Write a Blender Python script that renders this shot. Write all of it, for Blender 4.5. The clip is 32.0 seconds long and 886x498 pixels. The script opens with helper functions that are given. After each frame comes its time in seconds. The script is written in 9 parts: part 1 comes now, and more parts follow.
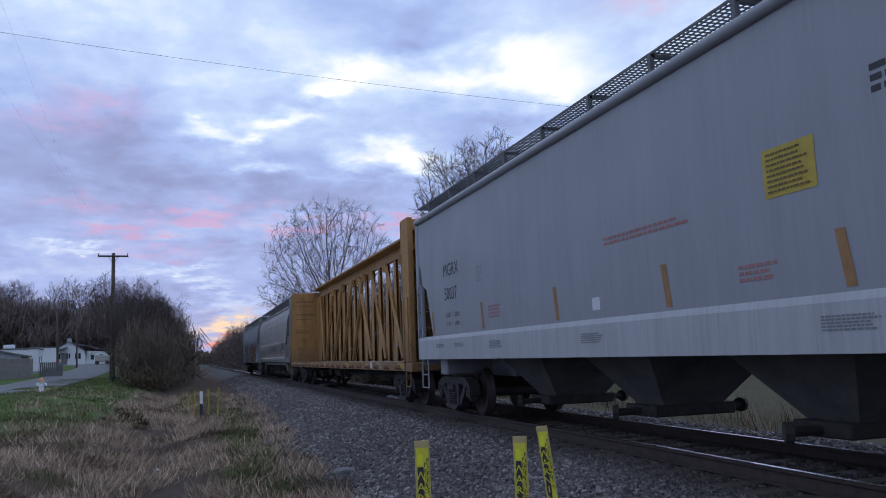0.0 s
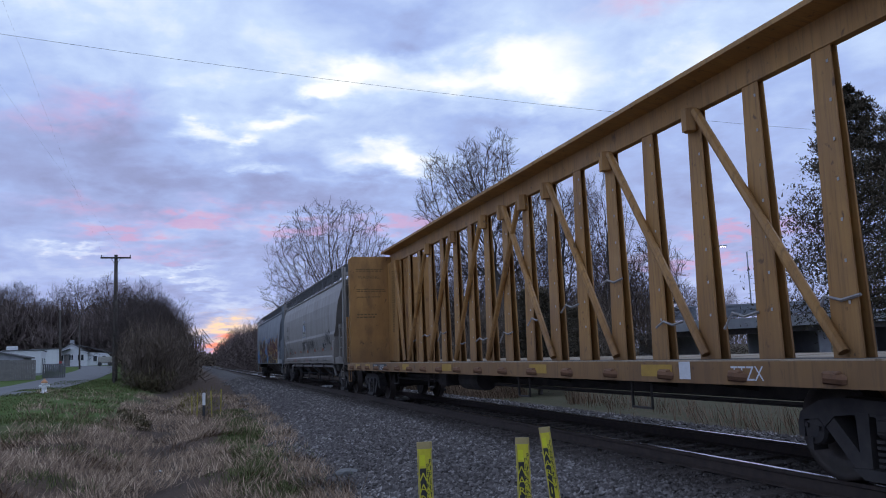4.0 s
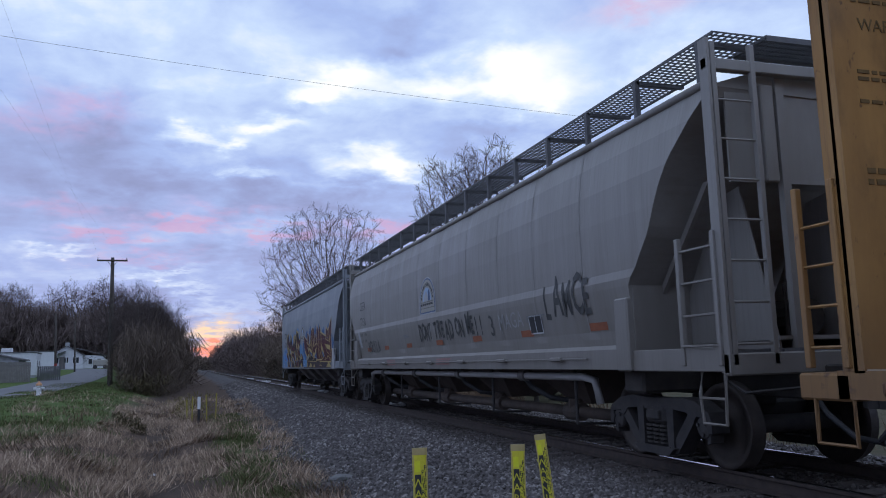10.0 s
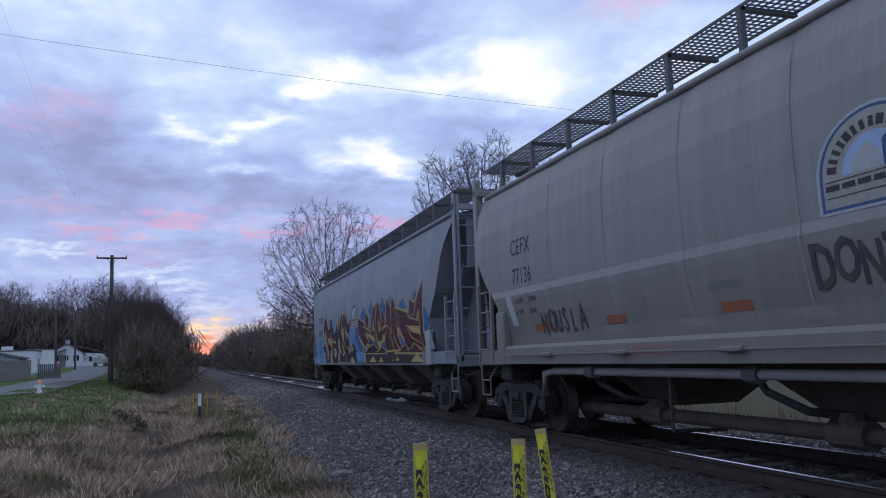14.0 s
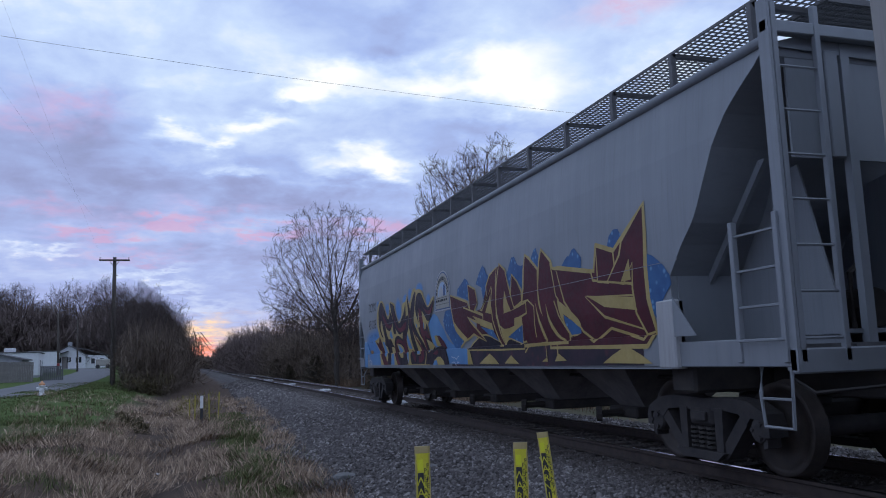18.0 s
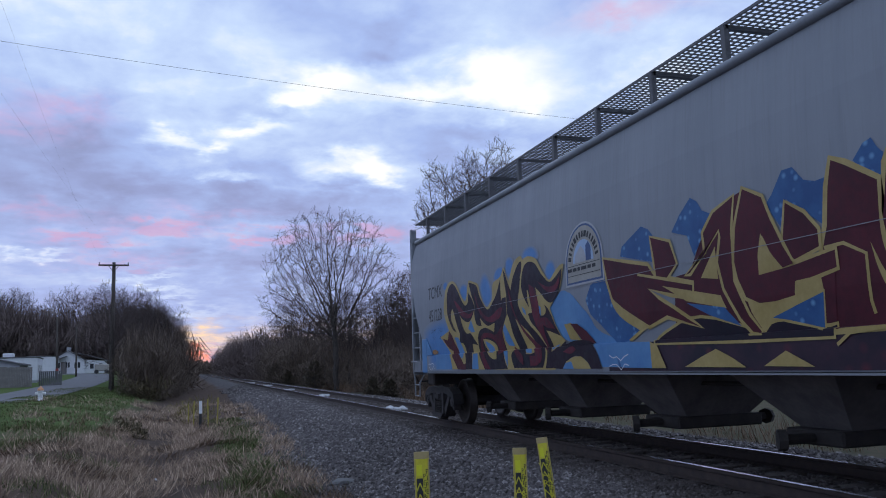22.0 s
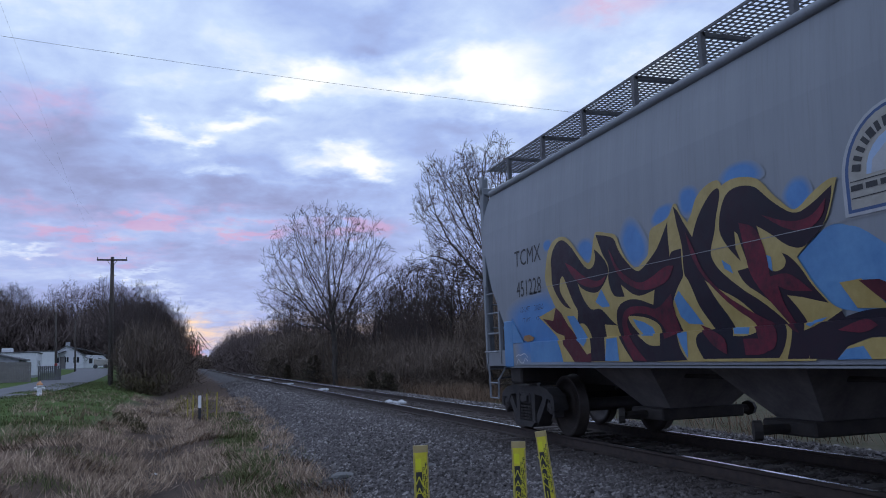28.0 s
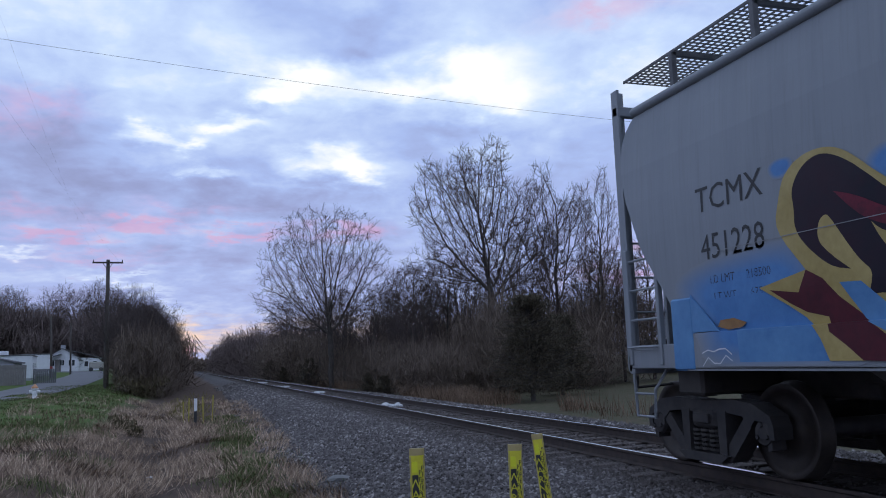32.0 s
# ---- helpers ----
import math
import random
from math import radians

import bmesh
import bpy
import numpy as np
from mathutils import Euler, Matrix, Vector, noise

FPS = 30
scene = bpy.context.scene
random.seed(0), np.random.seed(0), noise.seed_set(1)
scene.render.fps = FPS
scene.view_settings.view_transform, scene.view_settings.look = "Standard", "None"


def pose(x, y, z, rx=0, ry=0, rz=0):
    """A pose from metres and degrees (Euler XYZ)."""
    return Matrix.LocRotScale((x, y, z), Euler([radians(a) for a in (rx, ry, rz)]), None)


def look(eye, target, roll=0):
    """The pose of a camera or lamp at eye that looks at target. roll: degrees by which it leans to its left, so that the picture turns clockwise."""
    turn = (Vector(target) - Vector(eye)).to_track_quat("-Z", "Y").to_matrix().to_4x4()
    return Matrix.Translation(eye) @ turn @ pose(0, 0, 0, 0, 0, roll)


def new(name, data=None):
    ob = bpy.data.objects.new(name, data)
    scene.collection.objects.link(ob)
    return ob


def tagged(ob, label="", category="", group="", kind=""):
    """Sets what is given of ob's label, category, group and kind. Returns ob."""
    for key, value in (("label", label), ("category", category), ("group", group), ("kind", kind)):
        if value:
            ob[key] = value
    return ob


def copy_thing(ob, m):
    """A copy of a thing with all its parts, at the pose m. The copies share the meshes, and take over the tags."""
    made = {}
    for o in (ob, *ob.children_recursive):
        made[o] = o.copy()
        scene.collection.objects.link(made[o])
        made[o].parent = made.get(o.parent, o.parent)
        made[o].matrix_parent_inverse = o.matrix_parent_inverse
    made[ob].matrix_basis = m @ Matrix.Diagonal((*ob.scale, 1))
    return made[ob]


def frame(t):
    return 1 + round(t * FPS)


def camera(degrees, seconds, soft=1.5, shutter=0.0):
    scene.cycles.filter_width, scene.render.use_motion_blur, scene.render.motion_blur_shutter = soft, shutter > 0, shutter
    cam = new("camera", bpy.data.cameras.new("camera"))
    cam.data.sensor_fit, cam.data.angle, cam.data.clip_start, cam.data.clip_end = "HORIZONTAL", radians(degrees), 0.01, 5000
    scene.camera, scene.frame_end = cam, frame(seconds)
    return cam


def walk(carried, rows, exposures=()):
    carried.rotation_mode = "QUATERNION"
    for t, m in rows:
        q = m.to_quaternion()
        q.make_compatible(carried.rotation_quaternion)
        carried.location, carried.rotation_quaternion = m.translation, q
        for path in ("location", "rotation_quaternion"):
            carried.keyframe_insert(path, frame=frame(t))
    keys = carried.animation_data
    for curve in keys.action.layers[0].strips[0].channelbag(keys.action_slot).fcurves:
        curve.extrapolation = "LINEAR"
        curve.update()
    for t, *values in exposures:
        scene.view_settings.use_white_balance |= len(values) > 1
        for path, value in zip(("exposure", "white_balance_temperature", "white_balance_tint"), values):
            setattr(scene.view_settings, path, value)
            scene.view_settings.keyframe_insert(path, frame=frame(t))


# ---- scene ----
EYE = (0.0, 0.0, 1.249)


def aim(yaw, pitch, roll):
    """The camera's pose from its turn to the right, its tilt upwards and its lean, in degrees."""
    a, b = radians(yaw), radians(pitch)
    d = Vector((math.sin(a) * math.cos(b), math.cos(a) * math.cos(b), math.sin(b)))
    return look(EYE, Vector(EYE) + d, roll)


cam = camera(58.21, 32.0, soft=1.0)
walk(cam, [(t, aim(a, b, c)) for t, a, b, c in (
    (0, 17.687, 7.46, -2.115), (0.5, 17.6, 7.505, -2.07), (1, 17.72, 7.28, -2.26),
    (1.5, 17.733, 7.142, -2.065), (2, 17.751, 7.321, -2.037), (2.5, 17.755, 7.387, -2.077),
    (3, 17.58, 7.402, -2.174), (3.5, 17.506, 7.454, -2.199), (5.5, 17.712, 7.763, -2.015),
    (6, 17.713, 7.676, -1.98), (6.5, 17.751, 7.61, -1.92), (7, 17.639, 7.226, -2.287),
    (7.5, 17.596, 7.227, -2.189), (8, 17.497, 7.3, -2.027), (8.5, 17.576, 7.636, -1.891),
    (9, 17.577, 7.905, -1.602), (9.5, 17.712, 8.068, -1.601), (10, 17.747, 7.965, -1.648),
    (10.5, 17.668, 7.772, -1.731), (11, 17.624, 7.421, -1.809), (11.5, 17.645, 7.388, -1.887),
    (12, 17.762, 7.641, -1.641), (12.5, 17.815, 7.699, -1.523), (13, 17.695, 7.679, -1.55),
    (13.5, 17.646, 7.679, -1.929), (14, 17.781, 7.628, -2.036), (14.5, 17.542, 7.762, -2.035),
    (16.5, 17.406, 7.729, -2.016), (17, 17.476, 7.705, -2.022), (17.5, 17.595, 7.76, -2.045),
    (18, 17.617, 7.846, -1.868), (18.5, 17.693, 7.87, -1.931), (19, 17.743, 7.772, -1.871),
    (19.5, 17.705, 7.654, -2.066), (20, 17.61, 7.639, -2.167), (20.5, 17.566, 7.718, -2.21),
    (21, 17.592, 7.761, -2.077), (21.5, 17.618, 8.081, -1.873), (22, 17.676, 8.218, -1.843),
    (22.5, 17.79, 8.168, -1.815), (23, 17.675, 8.032, -1.842), (23.5, 17.675, 7.97, -1.841),
    (24, 17.596, 8.066, -2.056), (24.5, 17.612, 8.259, -2.015), (25, 17.711, 8.345, -1.852),
    (25.5, 17.701, 8.339, -1.721), (27.5, 17.688, 7.5, -2.28), (28, 17.763, 7.787, -1.976),
    (28.5, 17.925, 7.913, -1.83), (29, 17.922, 7.854, -1.897), (29.5, 17.839, 7.901, -2.015),
    (30, 17.877, 7.964, -2.091), (30.5, 17.921, 8.036, -2.132), (31, 17.937, 8.15, -2.076),
    (31.5, 18.006, 8.15, -1.988), (32, 18.032, 7.973, -2.001),
)])

# where the rearmost axle of the train stands, second by second
TRAIN = (81.25, 77.44, 73.64, 69.86, 66.1, 62.38, 58.73, 55.17, 51.74, 48.43, 45.21, 42.07, 38.99, 36.03, 33.25, 30.68, 28.34, 26.21, 24.27, 22.51, 20.89, 19.4, 18.05, 16.86, 15.87, 15.04, 14.34, 13.73, 13.13, 12.09, 10.82, 9.6, 8.3)

RAIL_X = 5.597            # near rail
TRACK_X = 6.352           # middle of the track


def train_at(t):
    """The rearmost axle's place along the track at t seconds, by a cubic through the seconds."""
    t = min(max(t, 0.0), 32.0)
    i = min(int(t), 31)
    u = t - i
    p = [TRAIN[min(max(i + k, 0), 32)] for k in (-1, 0, 1, 2)]
    if i == 0:
        p[0] = 2 * p[1] - p[2]
    if i == 31:
        p[3] = 2 * p[2] - p[1]
    return p[1] + 0.5 * u * (p[2] - p[0] + u * (2 * p[0] - 5 * p[1] + 4 * p[2] - p[3] + u * (3 * (p[1] - p[2]) + p[3] - p[0])))


# ---------------------------------------------------------------- node helpers
def mat_new(name):
    m = bpy.data.materials.new(name)
    m.use_nodes = True
    nt = m.node_tree
    return m, nt, nt.nodes["Principled BSDF"]


def nd(nt, kind, **kw):
    n = nt.nodes.new(kind)
    for k, v in kw.items():
        if k == "inputs":
            for a, b in v.items():
                n.inputs[a].default_value = b
        elif k == "operation":
            n.operation = v
        elif k == "data_type":
            n.data_type = v
        elif k == "blend_type":
            n.blend_type = v
    return n


def ramp(nt, src, stops):
    r = nt.nodes.new("ShaderNodeValToRGB")
    el = r.color_ramp.elements
    while len(el) < len(stops):
        el.new(0.5)
    for e, (p, c) in zip(el, stops):
        e.position = p
        e.color = (*c, 1) if len(c) == 3 else c
    nt.links.new(src, r.inputs[0])
    return r.outputs[0]


def mix(nt, fac, a, b, mode="MIX"):
    n = nt.nodes.new("ShaderNodeMix")
    n.data_type, n.blend_type = "RGBA", mode
    for sock, v in ((n.inputs[0], fac), (n.inputs[6], a), (n.inputs[7], b)):
        if isinstance(v, (int, float)):
            sock.default_value = v
        elif isinstance(v, tuple):
            sock.default_value = (*v, 1)
        else:
            nt.links.new(v, sock)
    return n.outputs[2]


def calc(nt, op, a, b=0.0, c=0.0):
    n = nt.nodes.new("ShaderNodeMath")
    n.operation = op
    for sock, v in zip(n.inputs, (a, b, c)):
        if isinstance(v, (int, float)):
            sock.default_value = v
        else:
            nt.links.new(v, sock)
    return n.outputs[0]


def noise_tex(nt, vec, scale, detail=5.0, rough=0.55, distort=0.0):
    n = nt.nodes.new("ShaderNodeTexNoise")
    n.inputs["Scale"].default_value = scale
    n.inputs["Detail"].default_value = detail
    n.inputs["Roughness"].default_value = rough
    n.inputs["Distortion"].default_value = distort
    if vec is not None:
        nt.links.new(vec, n.inputs["Vector"])
    return n.outputs[0]


def stretch(nt, vec, s, shift=(0, 0, 0)):
    n = nt.nodes.new("ShaderNodeMapping")
    n.inputs["Scale"].default_value = s
    n.inputs["Location"].default_value = shift
    nt.links.new(vec, n.inputs["Vector"])
    return n.outputs[0]


def bump(nt, bsdf, height, strength=0.3, dist=0.01):
    b = nt.nodes.new("ShaderNodeBump")
    b.inputs["Strength"].default_value = strength
    b.inputs["Distance"].default_value = dist
    nt.links.new(height, b.inputs["Height"])
    nt.links.new(b.outputs[0], bsdf.inputs["Normal"])


# ---------------------------------------------------------------- light
world = bpy.data.worlds.new("dusk")
scene.world = world
world.use_nodes = True
wn = world.node_tree
sky_node = wn.nodes.new("ShaderNodeTexSky")
sky_node.sky_type = "NISHITA"
sky_node.sun_disc = False
sky_node.sun_elevation = radians(1.0)
sky_node.sun_rotation = radians(1.0)
wn.links.new(sky_node.outputs[0], wn.nodes["Background"].inputs[0])
wn.nodes["Background"].inputs[1].default_value = 0.08

sun = new("sun", bpy.data.lights.new("sun", "SUN"))
sun.data.energy = 0.12
sun.data.angle = radians(12)
sun.data.color = (1.0, 0.72, 0.52)
sun.matrix_world = look((0, 300, 12), (0, 0, 0))

# the dome of dusk clouds: soft grey-violet banks, blue gaps, white breaks and rosy streaks
def sky_material():
    m = bpy.data.materials.new("dusk_clouds")
    m.use_nodes = True
    nt = m.node_tree
    nt.nodes.remove(nt.nodes["Principled BSDF"])
    tc = nt.nodes.new("ShaderNodeTexCoord")
    nrm = nt.nodes.new("ShaderNodeVectorMath")
    nrm.operation = "NORMALIZE"
    nt.links.new(tc.outputs["Object"], nrm.inputs[0])
    sep = nt.nodes.new("ShaderNodeSeparateXYZ")
    nt.links.new(nrm.outputs[0], sep.inputs[0])
    x, y, z = sep.outputs
    zz = calc(nt, "ADD", calc(nt, "MAXIMUM", z, 0.0), 0.16)
    u, v = calc(nt, "DIVIDE", x, zz), calc(nt, "DIVIDE", y, zz)
    com = nt.nodes.new("ShaderNodeCombineXYZ")
    nt.links.new(u, com.inputs[0])
    nt.links.new(v, com.inputs[1])
    flat = com.outputs[0]
    az = calc(nt, "ARCTAN2", x, y)           # to the right of the track's direction
    el = calc(nt, "ARCSINE", z)
    def spot(a, e, wa, we):
        """A soft swelling about a direction in degrees."""
        da = calc(nt, "DIVIDE", calc(nt, "SUBTRACT", az, radians(a)), radians(wa))
        de = calc(nt, "DIVIDE", calc(nt, "SUBTRACT", el, radians(e)), radians(we))
        r = calc(nt, "ADD", calc(nt, "MULTIPLY", da, da), calc(nt, "MULTIPLY", de, de))
        return calc(nt, "POWER", 2.718, calc(nt, "MULTIPLY", r, -1.0))

    def add(*v):
        o = v[0]
        for w in v[1:]:
            o = calc(nt, "ADD", o, w)
        return o

    def times(v, k):
        return calc(nt, "MULTIPLY", v, k)

    up = calc(nt, "MULTIPLY", el, 1.0 / radians(90))
    big = noise_tex(nt, stretch(nt, flat, (1.0, 0.75, 1), (2.3, 0.7, 0)), 1.5, 3, 0.45, 0.2)
    mid = noise_tex(nt, stretch(nt, flat, (1.0, 0.85, 1), (5.1, 9.4, 0)), 5.2, 6, 0.55, 0.3)
    fine = noise_tex(nt, stretch(nt, flat, (1.0, 1.0, 1), (1.7, 4.4, 3)), 14.0, 5, 0.55, 0.2)
    drift = noise_tex(nt, stretch(nt, flat, (1.0, 1.0, 1), (8.7, 2.4, 5)), 7.0, 4, 0.55, 0.0)
    # the clouds' edges are torn: places waver by a degree or two
    az = calc(nt, "ADD", az, times(calc(nt, "SUBTRACT", mid, 0.5), radians(7.0)))
    el = calc(nt, "ADD", el, times(calc(nt, "SUBTRACT", drift, 0.5), radians(4.0)))
    field = add(times(big, 0.20), times(mid, 0.28), times(fine, 0.09), 0.178)
    # brighter aloft and towards the afterglow, heavier banks to both sides and low down
    field = add(field, times(ramp(nt, up, ((0.0, (0.52, 0.52, 0.52)), (0.08, (0.53, 0.53, 0.53)), (0.16, (0.56, 0.56, 0.56)), (0.25, (0.72, 0.72, 0.72)), (0.40, (0.74, 0.74, 0.74)), (1.0, (0.80, 0.80, 0.80)))), 0.36), -0.165)
    lift = add(*[times(spot(a, e, wa, we), k) for a, e, wa, we, k in (
        (9.9, 21.3, 4.2, 1.4, 0.20), (7.6, 20.6, 2.0, 0.8, 0.10), (22.6, 22.3, 4.0, 1.8, 0.18), (25.0, 19.7, 2.6, 1.2, 0.19), (21.0, 21.0, 2.0, 0.8, 0.08), (-0.8, 17.2, 1.7, 0.6, 0.17), (2.2, 17.1, 1.5, 0.5, 0.17),
        (5.0, 18.3, 2.8, 0.7, 0.17), (11.5, 16.2, 3.4, 1.1, 0.22), (14.2, 15.2, 2.4, 0.9, 0.20), (3.4, 15.0, 1.7, 0.5, 0.14), (17.5, 20.8, 3.0, 1.3, 0.15),
        (-7.6, 24.5, 7.0, 2.6, 0.09), (3.0, 23.5, 5.0, 1.6, 0.06), (-2.0, 21.0, 5.0, 1.0, 0.05), (34.0, 20.5, 5.0, 2.0, 0.13), (-8.8, 9.2, 1.7, 0.3, 0.15), (-2.2, 8.0, 1.5, 0.3, 0.14), (-0.7, 7.0, 1.6, 0.4, 0.14), (1.0, 5.6, 2.2, 0.6, 0.12), (7.0, 7.0, 3.0, 0.5, 0.06))])
    heavy = add(*[times(spot(a, e, wa, we), k) for a, e, wa, we, k in (
        (-9.1, 16.6, 5.0, 2.6, 0.09), (5.8, 13.2, 8.0, 1.2, 0.10), (-3.8, 14.2, 7.0, 1.0, 0.07), (13.3, 23.4, 3.0, 0.9, 0.08), (7.0, 19.5, 1.8, 0.6, 0.08),
        (20.4, 17.6, 3.5, 1.0, 0.10), (-6.0, 11.9, 6.0, 0.8, 0.05), (3.0, 9.4, 8.0, 0.9, 0.07), (14.0, 25.6, 4.0, 1.2, 0.05), (-5.0, 6.2, 5.0, 0.8, 0.05))])
    field = add(field, times(lift, 0.95), times(heavy, -1.0))
    col = ramp(nt, field, ((0.30, (0.262, 0.297, 0.49)), (0.40, (0.328, 0.395, 0.68)), (0.50, (0.405, 0.535, 0.90)), (0.61, (0.60, 0.755, 1.03)), (0.72, (1.0, 1.05, 1.08))))
    warm = ramp(nt, up, ((0.0, (0.72, 0.72, 0.72)), (0.07, (0.50, 0.50, 0.50)), (0.14, (0.22, 0.22, 0.22)), (0.22, (0.06, 0.06, 0.06))))
    col = mix(nt, warm, col, mix(nt, 1.0, col, (1.14, 0.93, 0.90), "MULTIPLY"))
    rosy = add(*[times(spot(a, e, wa, we), k) for a, e, wa, we, k in (
        (-7.5, 19.0, 2.6, 0.8, 0.55), (-10.5, 17.5, 3.0, 0.7, 0.45), (-1.5, 11.3, 2.8, 0.55, 1.2), (-6.5, 10.4, 2.0, 0.5, 1.2), (5.4, 10.8, 2.2, 0.4, 1.1), (12.3, 11.0, 2.6, 0.5, 1.2),
        (-9.0, 12.2, 2.6, 0.5, 0.5), (32.5, 25.2, 4.0, 1.0, 0.7), (37, 9.0, 3.5, 0.45, 1.5), (34, 7.2, 5, 0.5, 1.0), (2.0, 12.6, 3.0, 0.4, 0.4), (-4.0, 9.0, 4.0, 0.5, 0.5))])
    tear = ramp(nt, fine, ((0.36, (0.15, 0.15, 0.15)), (0.58, (1, 1, 1))))
    rosy = calc(nt, "MINIMUM", calc(nt, "MULTIPLY", times(rosy, 0.75), tear), 0.55)
    col = mix(nt, rosy, col, (0.74, 0.38, 0.58))
    glow = add(times(spot(1.2, 3.9, 1.7, 0.8), 1.0), times(spot(12, 3.6, 14, 0.9), 0.7))
    glow = calc(nt, "MINIMUM", calc(nt, "MULTIPLY", glow, ramp(nt, mid, ((0.36, (0.25, 0.25, 0.25)), (0.55, (1, 1, 1))))), 1.0)
    col = mix(nt, glow, col, (1.1, 0.78, 0.52))
    col = mix(nt, calc(nt, "MINIMUM", times(spot(0.7, 2.7, 1.0, 0.5), 1.3), 1.0), col, (1.2, 0.40, 0.27))
    em = nt.nodes.new("ShaderNodeEmission")
    nt.links.new(col, em.inputs[0])
    em.inputs[1].default_value = 1.0
    nt.links.new(em.outputs[0], nt.nodes["Material Output"].inputs[0])
    return m


def build_sky():
    bm = bmesh.new()
    bmesh.ops.create_uvsphere(bm, u_segments=64, v_segments=32, radius=2200)
    bmesh.ops.reverse_faces(bm, faces=bm.faces)
    me = bpy.data.meshes.new("sky_backdrop")
    bm.to_mesh(me)
    bm.free()
    me.materials.append(sky_material())
    ob = tagged(new("backdrop", me), "dusk sky with grey-violet clouds and rosy streaks", "sky", kind="structure")
    return ob


sky = build_sky()


# ---------------------------------------------------------------- materials
def obj_vec(nt):
    return nt.nodes.new("ShaderNodeTexCoord").outputs["Object"]


def world_vec(nt):
    return nt.nodes.new("ShaderNodeNewGeometry").outputs["Position"]


def paint(name, base, worn, rough=0.5, streak=0.35, dirt=(0.10, 0.085, 0.07), dirt_amount=0.35, low=1.9, metal=0.0, seed=0.0):
    """Weathered vehicle paint: streaks that run down, soft blotches, road grime near the sill."""
    m, nt, b = mat_new(name)
    v = obj_vec(nt)
    runs = noise_tex(nt, stretch(nt, v, (1.0, 2.2, 0.16), (seed, seed, 0)), 2.4, 6, 0.65)
    fine = noise_tex(nt, stretch(nt, v, (1.0, 9.0, 0.5), (0, seed, 0)), 3.0, 4, 0.6)
    blot = noise_tex(nt, stretch(nt, v, (1, 1, 1), (seed, 3, 1)), 0.8, 5, 0.6)
    c = mix(nt, ramp(nt, runs, ((0.35, (0, 0, 0)), (0.75, (1, 1, 1)))), base, worn)
    c = mix(nt, calc(nt, "MULTIPLY", ramp(nt, fine, ((0.5, (0, 0, 0)), (0.8, (1, 1, 1)))), streak), c, dirt)
    sp = nt.nodes.new("ShaderNodeSeparateXYZ")
    nt.links.new(v, sp.inputs[0])
    h = calc(nt, "ADD", sp.outputs[2], calc(nt, "MULTIPLY", calc(nt, "SUBTRACT", blot, 0.5), 1.6))
    g = ramp(nt, calc(nt, "DIVIDE", h, 4.6), ((0.18, (1, 1, 1)), (low / 4.6 + 0.02, (0.25, 0.25, 0.25)), (0.75, (0, 0, 0))))
    c = mix(nt, calc(nt, "MULTIPLY", g, dirt_amount), c, dirt)
    nt.links.new(c, b.inputs["Base Color"])
    nt.links.new(ramp(nt, blot, ((0.3, (rough - 0.1,) * 3), (0.7, (rough + 0.15,) * 3))), b.inputs["Roughness"])
    b.inputs["Metallic"].default_value = metal
    bump(nt, b, blot, 0.25, 0.02)
    return m


def plain(name, c1, c2, rough=0.6, scale=6.0, metal=0.0, bstr=0.2, bdist=0.006, vec="object"):
    """A surface that wavers between two tones at two scales."""
    m, nt, b = mat_new(name)
    v = obj_vec(nt) if vec == "object" else world_vec(nt)
    n1 = noise_tex(nt, v, scale, 6, 0.6)
    n2 = noise_tex(nt, v, scale * 7, 4, 0.6)
    f = calc(nt, "ADD", calc(nt, "MULTIPLY", n1, 0.65), calc(nt, "MULTIPLY", n2, 0.35))
    nt.links.new(ramp(nt, f, ((0.36, c1), (0.64, c2))), b.inputs["Base Color"])
    nt.links.new(ramp(nt, n2, ((0.3, (rough - 0.08,) * 3), (0.7, (rough + 0.1,) * 3))), b.inputs["Roughness"])
    b.inputs["Metallic"].default_value = metal
    bump(nt, b, n2, bstr, bdist)
    return m


def varied(name, stops, rough=0.9, island=True, spec=0.2, back=None):
    """Leaves, blades and stones: a tone of its own for each piece."""
    m, nt, b = mat_new(name)
    g = nt.nodes.new("ShaderNodeNewGeometry")
    patch = noise_tex(nt, g.outputs["Position"], 0.5, 4, 0.6)
    src = calc(nt, "ADD", calc(nt, "MULTIPLY", g.outputs["Random Per Island"], 0.7), calc(nt, "MULTIPLY", patch, 0.45)) if island else patch
    nt.links.new(ramp(nt, src, stops), b.inputs["Base Color"])
    b.inputs["Roughness"].default_value = rough
    b.inputs["Specular IOR Level"].default_value = spec
    return m


M_GREY = paint("grey_car_paint", (0.30, 0.31, 0.325), (0.26, 0.27, 0.285), 0.5, 0.10, dirt_amount=0.18)
M_BLUEGREY = paint("blue_grey_car_paint", (0.245, 0.265, 0.287), (0.212, 0.233, 0.255), 0.5, 0.18, dirt_amount=0.2, seed=4.0)
M_TAN = paint("warm_grey_car_paint", (0.30, 0.285, 0.265), (0.245, 0.23, 0.21), 0.5, 0.22, (0.10, 0.078, 0.058), 0.6, 2.2, seed=9.0)
M_SILL = paint("pale_sill_paint", (0.46, 0.47, 0.48), (0.38, 0.38, 0.38), 0.5, 0.3, dirt_amount=0.2, seed=2.0)
M_YELLOW = paint("ochre_car_paint", (0.47, 0.25, 0.075), (0.33, 0.165, 0.05), 0.6, 0.6, (0.075, 0.045, 0.028), 0.6, seed=6.0)


